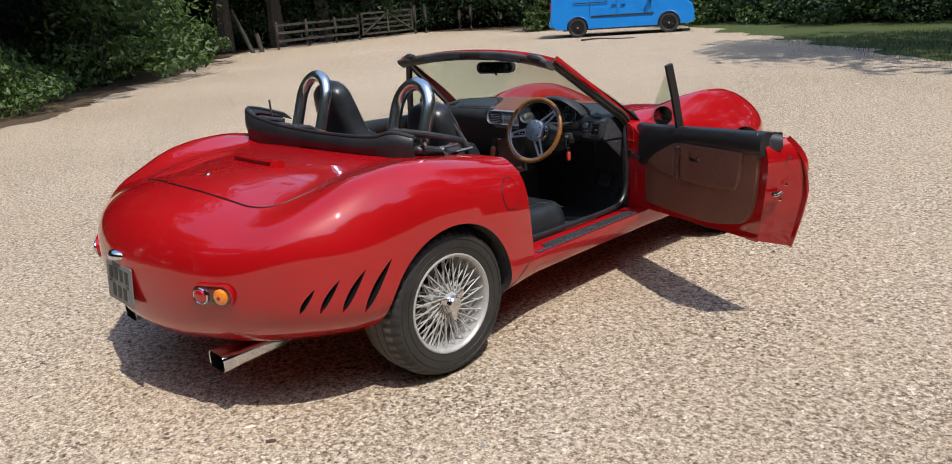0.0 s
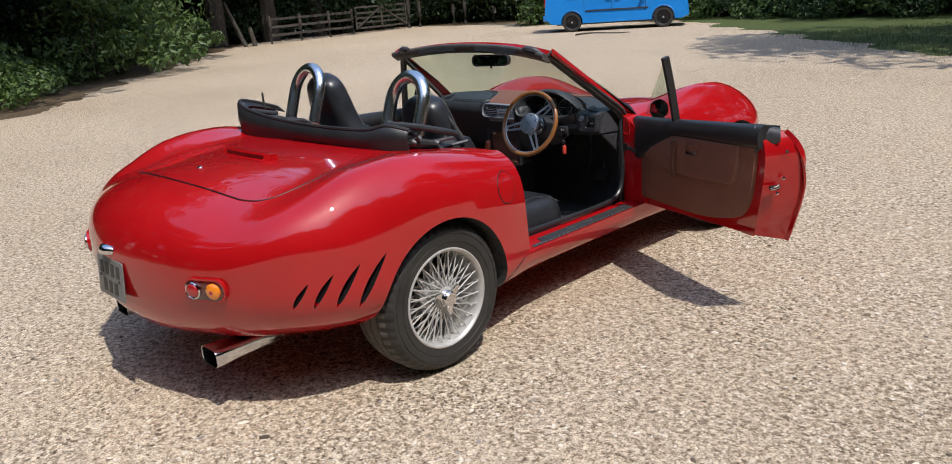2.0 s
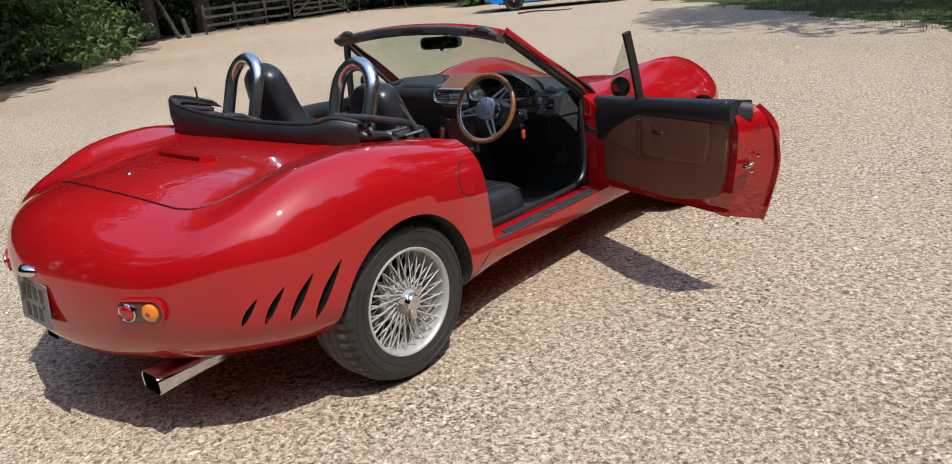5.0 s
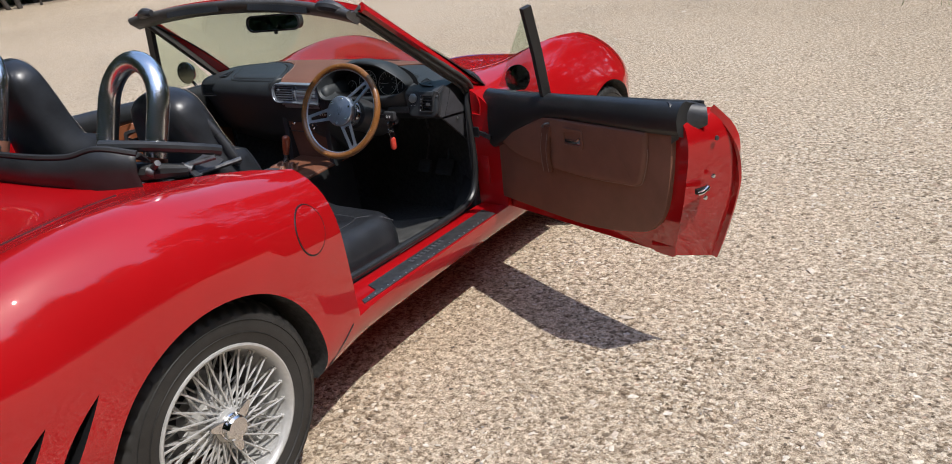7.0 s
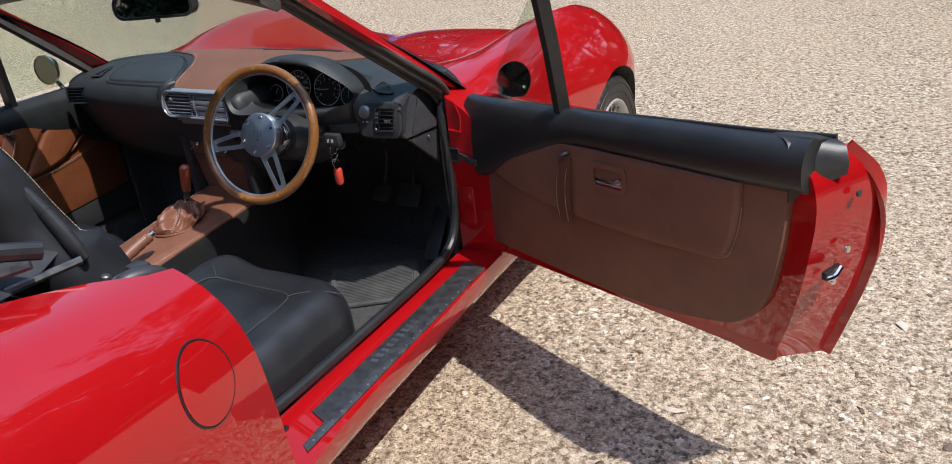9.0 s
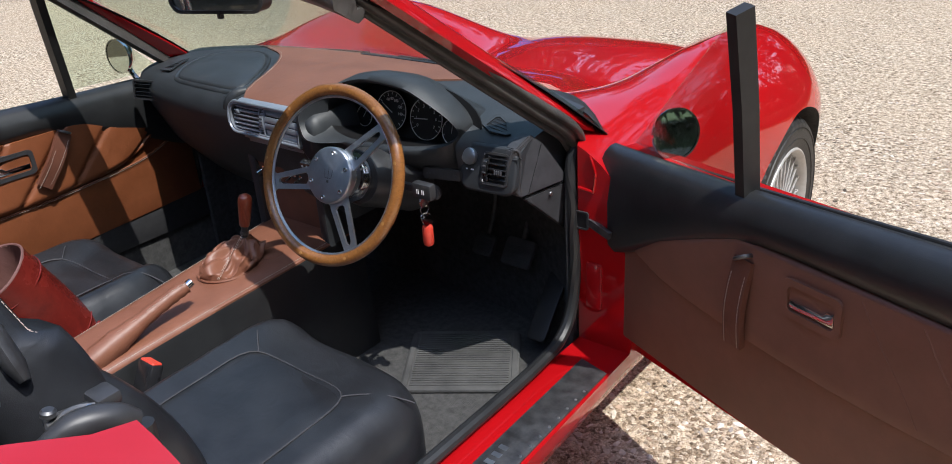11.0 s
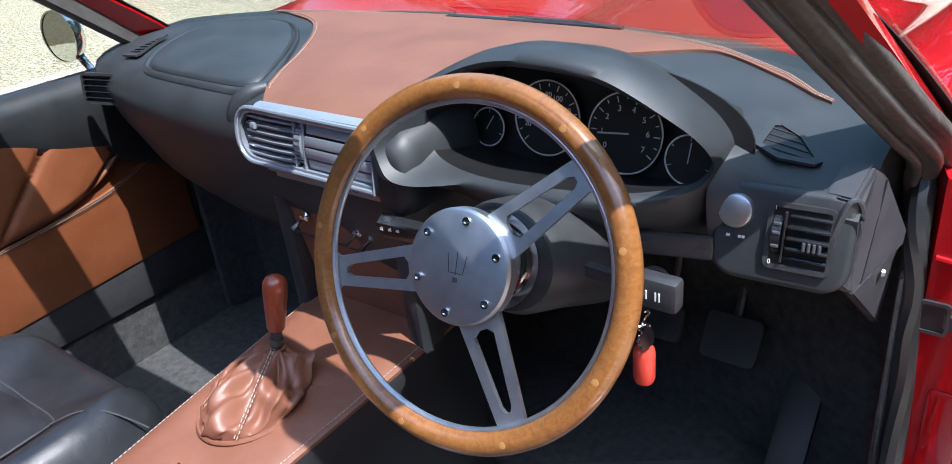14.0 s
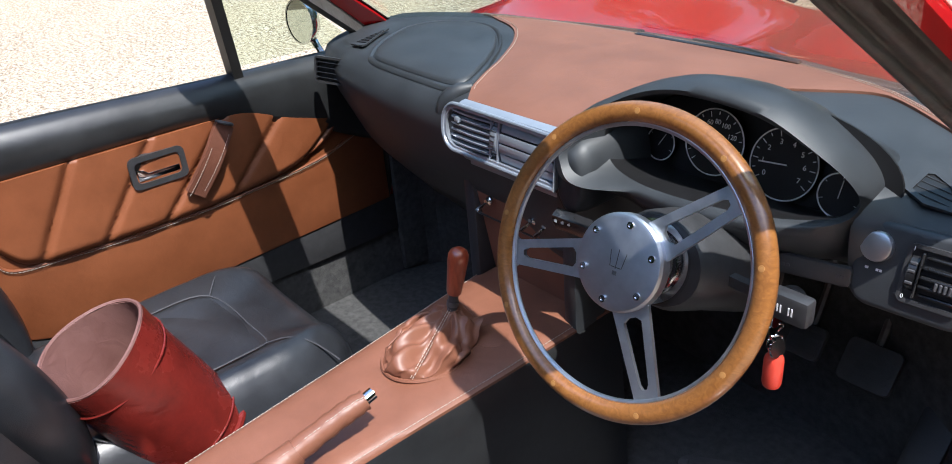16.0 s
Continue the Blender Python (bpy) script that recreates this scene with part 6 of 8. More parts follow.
    part("pad_rim", loft(rg, True, False), BLACK_VINYL, db, degrees=70)
    # demister vents let into the top corners
    for pts, k, n, along in ((((-0.030, -0.022), (0.000, -0.034), (0.036, -0.026), (0.042, -0.016), (0.010, 0.020), (-0.022, 0.034), (-0.031, 0.028)), Vector((0.600, 1.516, 0.0)), 4, True),
                             (((-0.012, -0.046), (0.040, -0.050), (0.044, -0.042), (0.012, 0.012), (-0.008, 0.054), (-0.016, 0.056), (-0.018, 0.0)), Vector((-0.560, 1.486, 0.0)), 6, False)):
        k.z = dash_top(k.x, k.y) + (0.0020 if k.x > 0 else 0.003)
        e = 0.02
        m = facing(k, (-(dash_top(k.x + e, k.y) - dash_top(k.x - e, k.y)) / (2 * e), -(dash_top(k.x, k.y + e) - dash_top(k.x, k.y - e)) / (2 * e), 1), (0, 1, 0))
        gx, gy = sum(p[0] for p in pts) / len(pts), sum(p[1] for p in pts) / len(pts)
        inner = [(gx + (x - gx) * 0.74, gy + (y - gy) * 0.74) for x, y in pts]
        v = part("corner_vent", frame_ring(list(pts), inner, 0.0035, m), BLACK_VINYL, db, "small triangular demister vent")
        part("vent_well", prism(inner, 0.0015, m), DIAL_BLACK, v)
        lo, hi = min(p[1] for p in inner), max(p[1] for p in inner)
        for i in range(n):
            y = lo + (hi - lo) * (i + 0.6) / (n + 0.3)
            cut = []
            for (x0, y0), (x1, y1) in zip(inner, inner[1:] + inner[:1]):
                if (y0 - y) * (y1 - y) < 0:
                    cut.append(x0 + (x1 - x0) * (y - y0) / (y1 - y0))
            if len(cut) == 2 and abs(cut[1] - cut[0]) > 0.004:
                part("slat", box(abs(cut[1] - cut[0]), 0.0010 if along else 0.0026, 0.0012 if along else 0.004, (sum(cut) / 2, y, 0.0022), 0.0004, 1, m), GREY_PLASTIC if along else BLACK_PLASTIC, v)
    vent(db, (-0.606, 1.404, 0.880), (0.22, -1, 0.20), 0.098, 0.058, 4, BLACK_PLASTIC, VENT_BLACK, 0.010, 0.008)
    # silver centre panel: a long tray with an open vent, a thumb wheel and a shut vent
    m = facing((0.040, 1.330, 0.896), (-0.02, -1, 0.14))
    outer = [(x, y) for x, y in round_rect(0.288, 0.078, 0.034, 8) if x < 0.06] + [(0.128, -0.039), (0.128, 0.039)]
    inner = [(x, y) for x, y in round_rect(0.272, 0.064, 0.028, 8) if x < 0.06] + [(0.124, -0.032), (0.124, 0.032)]
    pl = part("vent_panel", frame_ring(outer, inner, 0.022, m @ Matrix.Translation((0, 0, -0.014)), 0.0), VENT_SILVER, db, "satin silver vent panel")
    part("vent_bezel", tube([m @ Vector((x, y, 0.008)) for x, y in outer], 0.0035, 8, closed=True, up=(0, -1, 0)), VENT_SILVER, pl)
    part("vent_well", prism(inner, 0.002, m @ Matrix.Translation((0, 0, -0.016))), DIAL_BLACK, pl)
    for i in range(6):
        z = -0.026 + 0.0104 * i
        bow = [m @ Vector((-0.127 + 0.107 * k / 8, z, 0.001 + 0.004 * math.sin(math.pi * k / 8))) for k in range(9)]
        part("slat", tube(bow, 1.0, shape=[(-0.010, -0.0011), (-0.010, 0.0011), (0.002, 0.0016), (0.002, -0.0016)], up=(0, -0.15, 1)), VENT_SILVER, pl)
    for x in (-0.104, -0.085, -0.066):
        part("vent_vane", box(0.002, 0.056, 0.012, (x, 0, -0.010), 0.0006, 1, m), GREY_PLASTIC, pl)
    part("vent_tab", box(0.011, 0.010, 0.010, (-0.106, 0.014, 0.006), 0.003, 2, m), VENT_SILVER, pl)
    for dx, w, d in ((-0.0245, 0.004, 0.012), (-0.0045, 0.005, 0.014)):
        part("vent_divider", box(w, 0.066, d, (dx, 0, -0.001), 0.0015, 1, m), VENT_SILVER, pl)
    band = revolve([(-0.0075, 0.0), (-0.0075, 0.036), (-0.006, 0.0375), (0.006, 0.0375), (0.0075, 0.036), (0.0075, 0)], 40, "X")
    band.transform(m @ Matrix.Translation((-0.0145, 0, -0.0285)))
    part("thumb_wheel", band, VENT_SILVER, pl, "silver thumb wheel")
    for k in range(9):
        a = radians(-48 + 12 * k)
        part("wheel_rib", box(0.012, 0.0022, 0.0022, (-0.0145, 0.0375 * math.sin(a), -0.0285 + 0.0375 * math.cos(a)), 0.0006, 1, m), GREY_PLASTIC, pl)
    for i in range(4):
        z = -0.0240 + 0.0160 * i
        blade = box(0.122, 0.0142, 0.004, (0, 0, 0), 0.0018, 2, None)
        blade.transform(m @ Matrix.Translation((0.061, z, 0.006 - 9.0 * z * z)) @ Matrix.Rotation(radians(-520 * z), 4, "X"))
        part("shut_blade", blade, VENT_SILVER, pl, "shut silver vent blade")
    top_rows = [[Vector((x, y, z)) for x in [-0.064 + 0.222 * i / 8 for i in range(9)]] for y, z in ((1.331, 0.9375), (1.338, 0.9405), (1.346, 0.941))]
    part("vent_ledge", sheet(top_rows, [[p - Vector((0, 0, 0.004)) for p in r] for r in top_rows]), VENT_SILVER, pl, "silver ledge over the vents", degrees=50)
    part("vent_sill", merge(box(0.210, 0.030, 0.009, (0.045, 1.343, 0.8480), 0.003, 2), box(0.204, 0.026, 0.012, (0.047, 1.350, 0.8370), 0.003, 2)), VENT_SILVER, pl, "silver sill under the vents")
    # leather-faced centre stack with toggle switches
    rows = []
    for j in range(9):
        v = j / 8
        z = 0.835 - 0.26 * v
        y = 1.362 + 0.045 * v
        rows.append([Vector((-0.092 + 0.215 * i / 8, y, z)) for i in range(9)])
    stk = part("leather_fascia", sheet(rows, [[p + Vector((0, 0.03, 0)) for p in r] for r in rows]), DULL_BROWN, db, "tan leather centre stack with toggle switches", degrees=60)
    for x in (-0.108, 0.138):
        part("fascia_cheek", box(0.030, 0.075, 0.29, (x, 1.405, 0.70), 0.008), BLACK_VINYL, stk)
    part("stack_seam", tube([(-0.09, 1.3745, 0.715), (0.12, 1.3745, 0.715)], 0.002, 6), BLACK_PLASTIC, stk)
    for x in (-0.052, 0.015, 0.060, 0.092):
        c = Vector((x, 1.372, 0.752))
        if x in (-0.052, 0.060, 0.092):
            n = revolve([(0, 0.008), (0.005, 0.008), (0.008, 0.005), (0.012, 0.004), (0.012, 0)], 12, "Z")
            n.transform(facing(c, (0, -1, 0.12)))
            part("toggle_base", n, CHROME, stk)
            part("toggle", tube([c + Vector((0, -0.008, 0)), c + Vector((-0.006, -0.028, -0.012))], [0.002, 0.0042], 8), CHROME, stk, "chrome toggle switch")
    # instrument binnacle: one moulded brow that wraps the dials
    brow = [(0.206, 1.378, 0.915), (0.203, 1.380, 0.938), (0.214, 1.386, 0.966), (0.247, 1.394, 0.991), (0.300, 1.400, 1.006), (0.365, 1.404, 1.007), (0.430, 1.412, 0.996), (0.490, 1.422, 0.969),
            (0.531, 1.434, 0.941), (0.546, 1.440, 0.914), (0.534, 1.418, 0.896), (0.485, 1.388, 0.888), (0.420, 1.368, 0.886), (0.340, 1.362, 0.883), (0.275, 1.364, 0.884), (0.228, 1.370, 0.894)]
    loop = spline(brow, 6, closed=True)
    mid = Vector((0.375, 0, 0.935))
    rings = [[] for _ in range(10)]
    for p in loop:
        out = Vector((p.x - mid.x, 0, (p.z - mid.z) * 1.8)).normalized()
        g = min(1.0, max(0.0, (0.925 - p.z) / 0.035))
        g = g * g * (3 - 2 * g)
        left = min(1.0, max(0.0, (0.300 - p.x) / 0.085)) * min(1.0, max(0.0, (1.000 - p.z) / 0.075))
        left = left * left * (3 - 2 * left)
        g *= 1 - left
        right = min(1.0, max(0.0, (p.x - 0.44) / 0.09))
        w = 0.021 + 0.026 * left - 0.010 * right - 0.006 * min(1.0, max(0.0, (0.34 - p.x) / 0.08)) * (1 - left)
        rise = min(1.0, max(0.0, (p.z - 0.925) / 0.07))
        back = 1 - 0.38 * min(1.0, max(0.0, (p.x - 0.38) / 0.15))

        def blend(top, low):
            return top.lerp(low, g)
        rings[0].append(Vector((mid.x + (p.x - mid.x) * 1.04, 1.486, 0.915 + (p.z - 0.935) * 1.0)))
        rings[1].append(p + Vector((0, 0.004, 0)) - out * 0.001)
        rings[2].append(p + out * (0.004 + 0.007 * left) + Vector((0, -0.006 - 0.030 * left, 0)))
        rings[3].append(p + out * w * 0.5 + Vector((0, -0.008 - 0.058 * left, 0)))
        rings[4].append(blend(p + out * w * 0.85 + Vector((0, 0.006 - 0.066 * left, 0)), p + Vector((0, -0.006, -0.020))))
        rings[5].append(blend(p + out * w * 1.0 + Vector((0, 0.026 - 0.062 * left, 0)), p + Vector((0, 0.010, -0.044))))
        rings[6].append(blend(p + out * w * 0.95 + Vector((0, 0.058, -0.004 * rise)), p + Vector((0, 0.040, -0.068))))
        rings[7].append(blend(p + out * w * 0.75 + Vector((-0.004 * right, 0.058 + 0.050 * back, -0.016 * rise)), p + Vector((0, 0.08, -0.085))))
        rings[8].append(blend(p + out * w * 0.10 + Vector((0.002 * right, 0.058 + 0.110 * back, -0.040 * rise)), p + Vector((0, 0.10, -0.088))))
        y9 = p.y + 0.058 + 0.185 * back
        rings[9].append(blend(Vector((p.x - 0.010 * right, y9, min(p.z - 0.075 * rise, dash_top(p.x, y9) - 0.004))), p + Vector((0, 0.12, -0.09))))
    part("instrument_hood", loft([[tuple(q) for q in r] for r in rings[1:]], True, False), BLACK_VINYL, db, "grained black instrument hood round the dials", degrees=80)
    part("dial_lining", loft([[tuple(q) for q in r] for r in rings[:2]], True, False), DIAL_BLACK, db, "matt black lining round the dials", degrees=80)
    cheek = []
    for y, cx, cz, a, b in ((1.328, 0.188, 0.868, 0.006, 0.014), (1.321, 0.188, 0.868, 0.018, 0.034), (1.326, 0.188, 0.872, 0.026, 0.048), (1.348, 0.189, 0.876, 0.031, 0.056), (1.46, 0.195, 0.880, 0.030, 0.060)):
        cheek.append([(cx + a * math.cos(t), y, cz + b * math.sin(t)) for t in [2 * math.pi * i / 32 for i in range(32)]])
    part("binnacle_cheek", loft(cheek), BLACK_VINYL, db, "rounded black cheek beside the dials", degrees=80)
    fm = facing((0.386, 1.486, 0.916), (0, -1, 0.22))
    part("dial_panel", prism([(0.190 * math.cos(2 * math.pi * i / 48), 0.080 * math.sin(2 * math.pi * i / 48)) for i in range(48)], 0.004, fm), DIAL_BLACK, db, "black dial panel")
    n = (0, -1, 0.25)
    dial(db, (0.236, 1.468, 0.901), n, 0.0245, 200, -20, 5, 60)
    dial(db, (0.327, 1.468, 0.925), n, 0.0455, 225, -45, 15, 150, (("20", 200), ("60", 115), ("80", 90), ("100", 62), ("120", 25), ("140", -8)))
    dial(db, (0.430, 1.471, 0.919), n, 0.047, 215, -35, 15, 185, (("0", 215), ("1", 182), ("2", 145), ("3", 108), ("4", 72), ("5", 38), ("6", 5), ("7", -32)))
    dial(db, (0.513, 1.460, 0.904), n, 0.0275, 200, -20, 5, 85)
    # right-hand end: light switch, vent and the folded end panel by the door
    face = Vector((0.07, -1, 0.28))
    pm = facing((0.622, 1.447, 0.843), face)
    pn = part("switch_panel", prism(round_rect(0.140, 0.104, 0.028, 8), 0.016, pm @ Matrix.Translation((0, 0, -0.004)), 0.007, 4), BLACK_VINYL, db, "black switch and vent panel", degrees=60)
    k = revolve([(0, 0.0185), (0.007, 0.0185), (0.010, 0.0172), (0.0112, 0.014), (0.0115, 0)], 36, "Z")
    k.transform(pm @ Matrix.Translation((-0.046, 0.022, 0.010)))
    part("lamp_knob", k, SILVER, pn, "round silver light switch")
    vc = pm @ Vector((0.020, 0.003, 0.0115))
    v = vent(pn, vc, face, 0.066, 0.070, 0, BLACK_PLASTIC, SILVER_PAINT, 0.008, 0.006)
    vm = facing(vc, face)
    for i in range(5):
        part("slat", box(0.042, 0.0042, 0.012, (0.009, (i - 2) * 0.0110, 0.008 - 0.0018 * (i - 2) ** 2), 0.0020, 2, vm), VENT_BLACK, v, "glossy black slat")
    for dx in (-0.008, -0.003, 0.002, 0.007):
        part("slat_tab", box(0.0036, 0.010, 0.006, (0.014 + dx, -0.0055, 0.013), 0.0012, 1, vm), GREY_PLASTIC, v)
    part("vent_upright", box(0.003, 0.054, 0.010, (-0.015, 0, 0.005), 0.001, 1, vm), VENT_BLACK, v)
    w = revolve([(-0.0045, 0.0), (-0.0045, 0.026), (0.0045, 0.026), (0.0045, 0)], 28, "X")
    w.transform(vm @ Matrix.Translation((-0.0225, 0, -0.014)))
    part("vent_wheel", w, VENT_BLACK, pn, "ribbed black thumb wheel")
    for y in (-0.010, 0.004, 0.013):
        part("wheel_rib", box(0.0085, 0.004, 0.003, (-0.0225, y, 0.0115 - 14 * y * y), 0.001, 1, vm), GREY_PLASTIC, pn)
    for y, tx in ((0.028, "I"), (-0.029, "0")):
        text("vent_mark", tx, 0.007, pm @ Matrix.Translation((-0.006, y + 0.004, 0.0185)), WHITE_MARK, pn)
    for dx in (-0.052, -0.040, -0.036):
        part("switch_mark", box(0.004 if dx < -0.05 else 0.003, 0.003, 0.0006, (dx, -0.006, 0.0124), m=pm), WHITE_MARK, pn)
    # D-shaped trim between vent and end panel
    d_ring = spline([(0.684, 1.449, 0.894), (0.675, 1.441, 0.868), (0.671, 1.438, 0.835), (0.678, 1.448, 0.800), (0.689, 1.455, 0.818), (0.693, 1.458, 0.880)], 6, closed=True)
    part("end_trim", tube(d_ring, 0.0032, 8, closed=True), GREY_PLASTIC, db, "grey D-shaped trim")

    def folded(outline, inward, name, label):
        bm = bmesh.new()
        a = [bm.verts.new(p) for p in outline]
        b = [bm.verts.new((x - inward, y + 0.004, z)) for x, y, z in outline]
        bm.faces.new(a)
        bm.faces.new(b[::-1])
        for i in range(len(a)):
            q = (i + 1) % len(a)
            bm.faces.new((a[i], b[i], b[q], a[q]))
        bmesh.ops.triangulate(bm, faces=[f for f in bm.faces if len(f.verts) > 4])
        bmesh.ops.recalc_face_normals(bm, faces=bm.faces[:])
        bmesh.ops.bevel(bm, geom=[e for e in bm.edges if e.calc_face_angle(0) > 0.5], offset=0.003, segments=2, affect="EDGES")
        return part(name, bm, GREY_PLASTIC, db, label, degrees=25)
    folded([tuple(q) for q in d_ring[::2]], 0.020, "trim_field", "grey field inside the trim")
    folded([(0.686, 1.452, 0.894), (0.690, 1.503, 0.912), (0.697, 1.536, 0.889), (0.716, 1.593, 0.802), (0.715, 1.590, 0.782), (0.693, 1.455, 0.786), (0.680, 1.448, 0.798)], 0.030, "end_panel", "grey folded end panel")
    part("panel_crease", tube([(0.6985, 1.530, 0.886), (0.6965, 1.478, 0.788)], 0.0012, 6), DIAL_BLACK, db)
    folded([(0.691, 1.466, 0.780), (0.710, 1.606, 0.774), (0.698, 1.620, 0.648)], 0.012, "lower_flap", "grey plastic flap under the end panel")
    part("panel_screw", revolve([(0, 0.005), (0.003, 0.004), (0.003, 0)], 10, "X"), SILVER, db, place=pose(0.704, 1.553, 0.763))
    fs = facing((0.515, 1.414, 0.824), (0.25, -1, 0.05))
    part("lower_switch", prism(round_rect(0.090, 0.026, 0.006), 0.008, fs, 0.002), BLACK_PLASTIC, db)
    for dx in (-0.034, -0.028, 0.030, 0.035):
        part("switch_mark", box(0.004, 0.004, 0.0008, (dx, 0.0, 0.0085), m=fs), GREY_PLASTIC, db)
    part("defroster_slot", box(0.34, 0.012, 0.004, (0.10, 1.775, 0.953), 0.001, 1), DIAL_BLACK, db)


dashboard()


# ---- steering wheel, column, keys, pedals ----
def steering():
    c, tilt, yaw, R = Vector((0.379, 1.214, 0.864)), 22.8, 4.6, 0.1785
    nrm = Matrix.Rotation(radians(yaw), 3, "Z") @ Vector((0, -math.cos(radians(tilt)), math.sin(radians(tilt))))
    m = facing(c, nrm)
    ring = [(R * math.cos(2 * math.pi * i / 96), R * math.sin(2 * math.pi * i / 96), 0) for i in range(96)]
    rim = part("steering_wheel", tube(ring, 0.0128, 14, closed=True), RIM_WOOD, car, "three-spoke steering wheel with a varnished wooden rim", place=m)
    part("rim_core", tube([(x * 0.925, y * 0.925, 0) for x, y, z in ring], 0.0035, 8, closed=True), BRUSHED, rim)
    for i in range(9):
        a = 2 * math.pi * (i + 0.4) / 9
        part("rivet", revolve([(0.010, 0.0040), (0.0128, 0.0036), (0.0132, 0)], 10, "Z"), PLUG_WOOD, rim, place=Matrix.Translation((R * math.cos(a), R * math.sin(a), 0)))
    for ang in (43, 193, 298):
        outer, inner = [], []
        L0, L1 = 0.045, R - 0.006
        w0, w1 = 0.026, 0.0165
        op = [(L0, -w0), (L1 - 0.010, -w1), (L1, -w1 * 1.5), (L1, w1 * 1.5), (L1 - 0.010, w1), (L0, w0), (L0, 0.5 * w0), (L0, -0.5 * w0)]
        s0, s1 = 0.072, 0.146
        ip = [(s0, -0.0125), (s1, -0.0065), (s1 + 0.006, -0.003), (s1 + 0.006, 0.003), (s1, 0.0065), (s0, 0.0125), (s0 - 0.005, 0.006), (s0 - 0.005, -0.006)]
        bm = frame_ring(op, ip, 0.0055)
        bm.transform(Matrix.Rotation(radians(ang), 4, "Z") @ Matrix.Translation((0, 0, -0.010)))
        part("spoke", bm, BRUSHED, rim, "slotted brushed aluminium spoke")
    part("boss_plate", revolve([(-0.016, 0.0), (-0.016, 0.055), (-0.012, 0.060), (0.002, 0.060), (0.0055, 0.0575), (0.0065, 0.054), (0.0065, 0)], 64, "Z"), BRUSHED, rim, "brushed aluminium boss plate")
    for i in range(6):
        a = radians(60 * i + 22)
        p = Matrix.Translation((0.048 * math.cos(a), 0.048 * math.sin(a), 0.0065))
        part("boss_screw", revolve([(0, 0.0046), (0.0022, 0.0044), (0.0022, 0.0026), (0.0006, 0.0024), (0.0006, 0)], 14, "Z"), CHROME, rim, place=p)
    # plain forked mark in the middle
    em = merge(box(0.0010, 0.024, 0.0003, (0, 0.004, 0.0066)), box(0.0010, 0.020, 0.0003, (-0.009, 0.005, 0.0066), m=Matrix.Rotation(0.16, 4, "Z")), box(0.0010, 0.020, 0.0003, (0.009, 0.005, 0.0066), m=Matrix.Rotation(-0.16, 4, "Z")), box(0.014, 0.0010, 0.0003, (0, -0.006, 0.0066)), box(0.006, 0.005, 0.0003, (0, -0.013, 0.0066)))
    part("boss_mark", em, STEEL, rim, "small engraved mark")
    part("adapter", revolve([(-0.016, 0.034), (-0.030, 0.034), (-0.040, 0.038), (-0.044, 0.046), (-0.054, 0.046), (-0.056, 0.042), (-0.064, 0.042), (-0.066, 0.054), (-0.078, 0.054), (-0.082, 0.046)], 48, "Z"), CHROME, rim, "polished steering adapter")
    a, b = m @ Vector((0, 0, -0.078)), Vector((0.378, 1.44, 0.79))
    rings = []
    for t, r in ((0, 0.046), (0.02, 0.068), (0.12, 0.076), (0.5, 0.080), (1.0, 0.090)):
        p = a.lerp(b, t)
        q = facing(p, a - b)
        rings.append([tuple(q @ Vector((r * math.cos(2 * math.pi * i / 32), 0.85 * r * math.sin(2 * math.pi * i / 32) - 0.012 * t, 0))) for i in range(32)])
    col = part("steering_column", loft(rings), BLACK_PLASTIC, car, "black steering column shroud with two stalks")
    mid = (m @ Vector((0, 0, -0.052))).lerp(b, 0.45)
    left = [mid + Vector((-0.05, 0, -0.012)), mid + Vector((-0.12, -0.012, -0.012)), mid + Vector((-0.205, -0.028, -0.004))]
    part("indicator_stalk", tube(spline(left, 5), 1.0, shape=[(-0.008, -0.015), (-0.010, 0), (-0.008, 0.015), (0.008, 0.015), (0.010, 0), (0.008, -0.015)], up=(0, -0.4, 0.9)), VENT_BLACK, col, "black indicator stalk")
    for dx in (-0.175, -0.186, -0.198):
        part("stalk_mark", box(0.005, 0.0008, 0.006, mid + Vector((dx, -0.034 - 0.18 * (-dx - 0.175), -0.002))), WHITE_MARK, col)
    right = [mid + Vector((0.05, 0, -0.005)), mid + Vector((0.10, -0.008, -0.003)), mid + Vector((0.145, -0.018, 0.003))]
    part("wiper_stalk", tube(spline(right, 5), 1.0, shape=[(-0.006, -0.007), (-0.006, 0.007), (0.006, 0.007), (0.006, -0.007)]), BLACK_PLASTIC, col)
    tip = mid + Vector((0.165, -0.022, 0.004))
    part("wiper_switch", box(0.052, 0.022, 0.036, tip, 0.006, 2), BLACK_PLASTIC, col, "black wiper switch")
    for dx in (-0.010, -0.006, 0.004, 0.008):
        part("stalk_mark", box(0.0015, 0.001, 0.010, tip + Vector((dx, -0.0115, 0))), WHITE_MARK, col)
    lk = revolve([(0, 0.018), (0.008, 0.017), (0.010, 0.012), (0.010, 0)], 24, "Z")
    lp = Vector((0.505, 1.392, 0.785))
    lk.transform(facing(lp, (0.3, -1, 0.15)))
    part("ignition_lock", lk, BLACK_PLASTIC, col, "ignition lock")
    # keys
    key = thing("key_ring", "ignition key on a ring with a red tubular fob", "keys", at=(0.511, 1.380, 0.780))
    part("key", merge(box(0.005, 0.028, 0.012, (0, -0.004, 0.0), 0.001), prism(round_rect(0.024, 0.028, 0.010), 0.004, Matrix.Translation((-0.002, -0.030, 0)) @ Matrix.Rotation(radians(90), 4, "Y"))), CHROME, key)
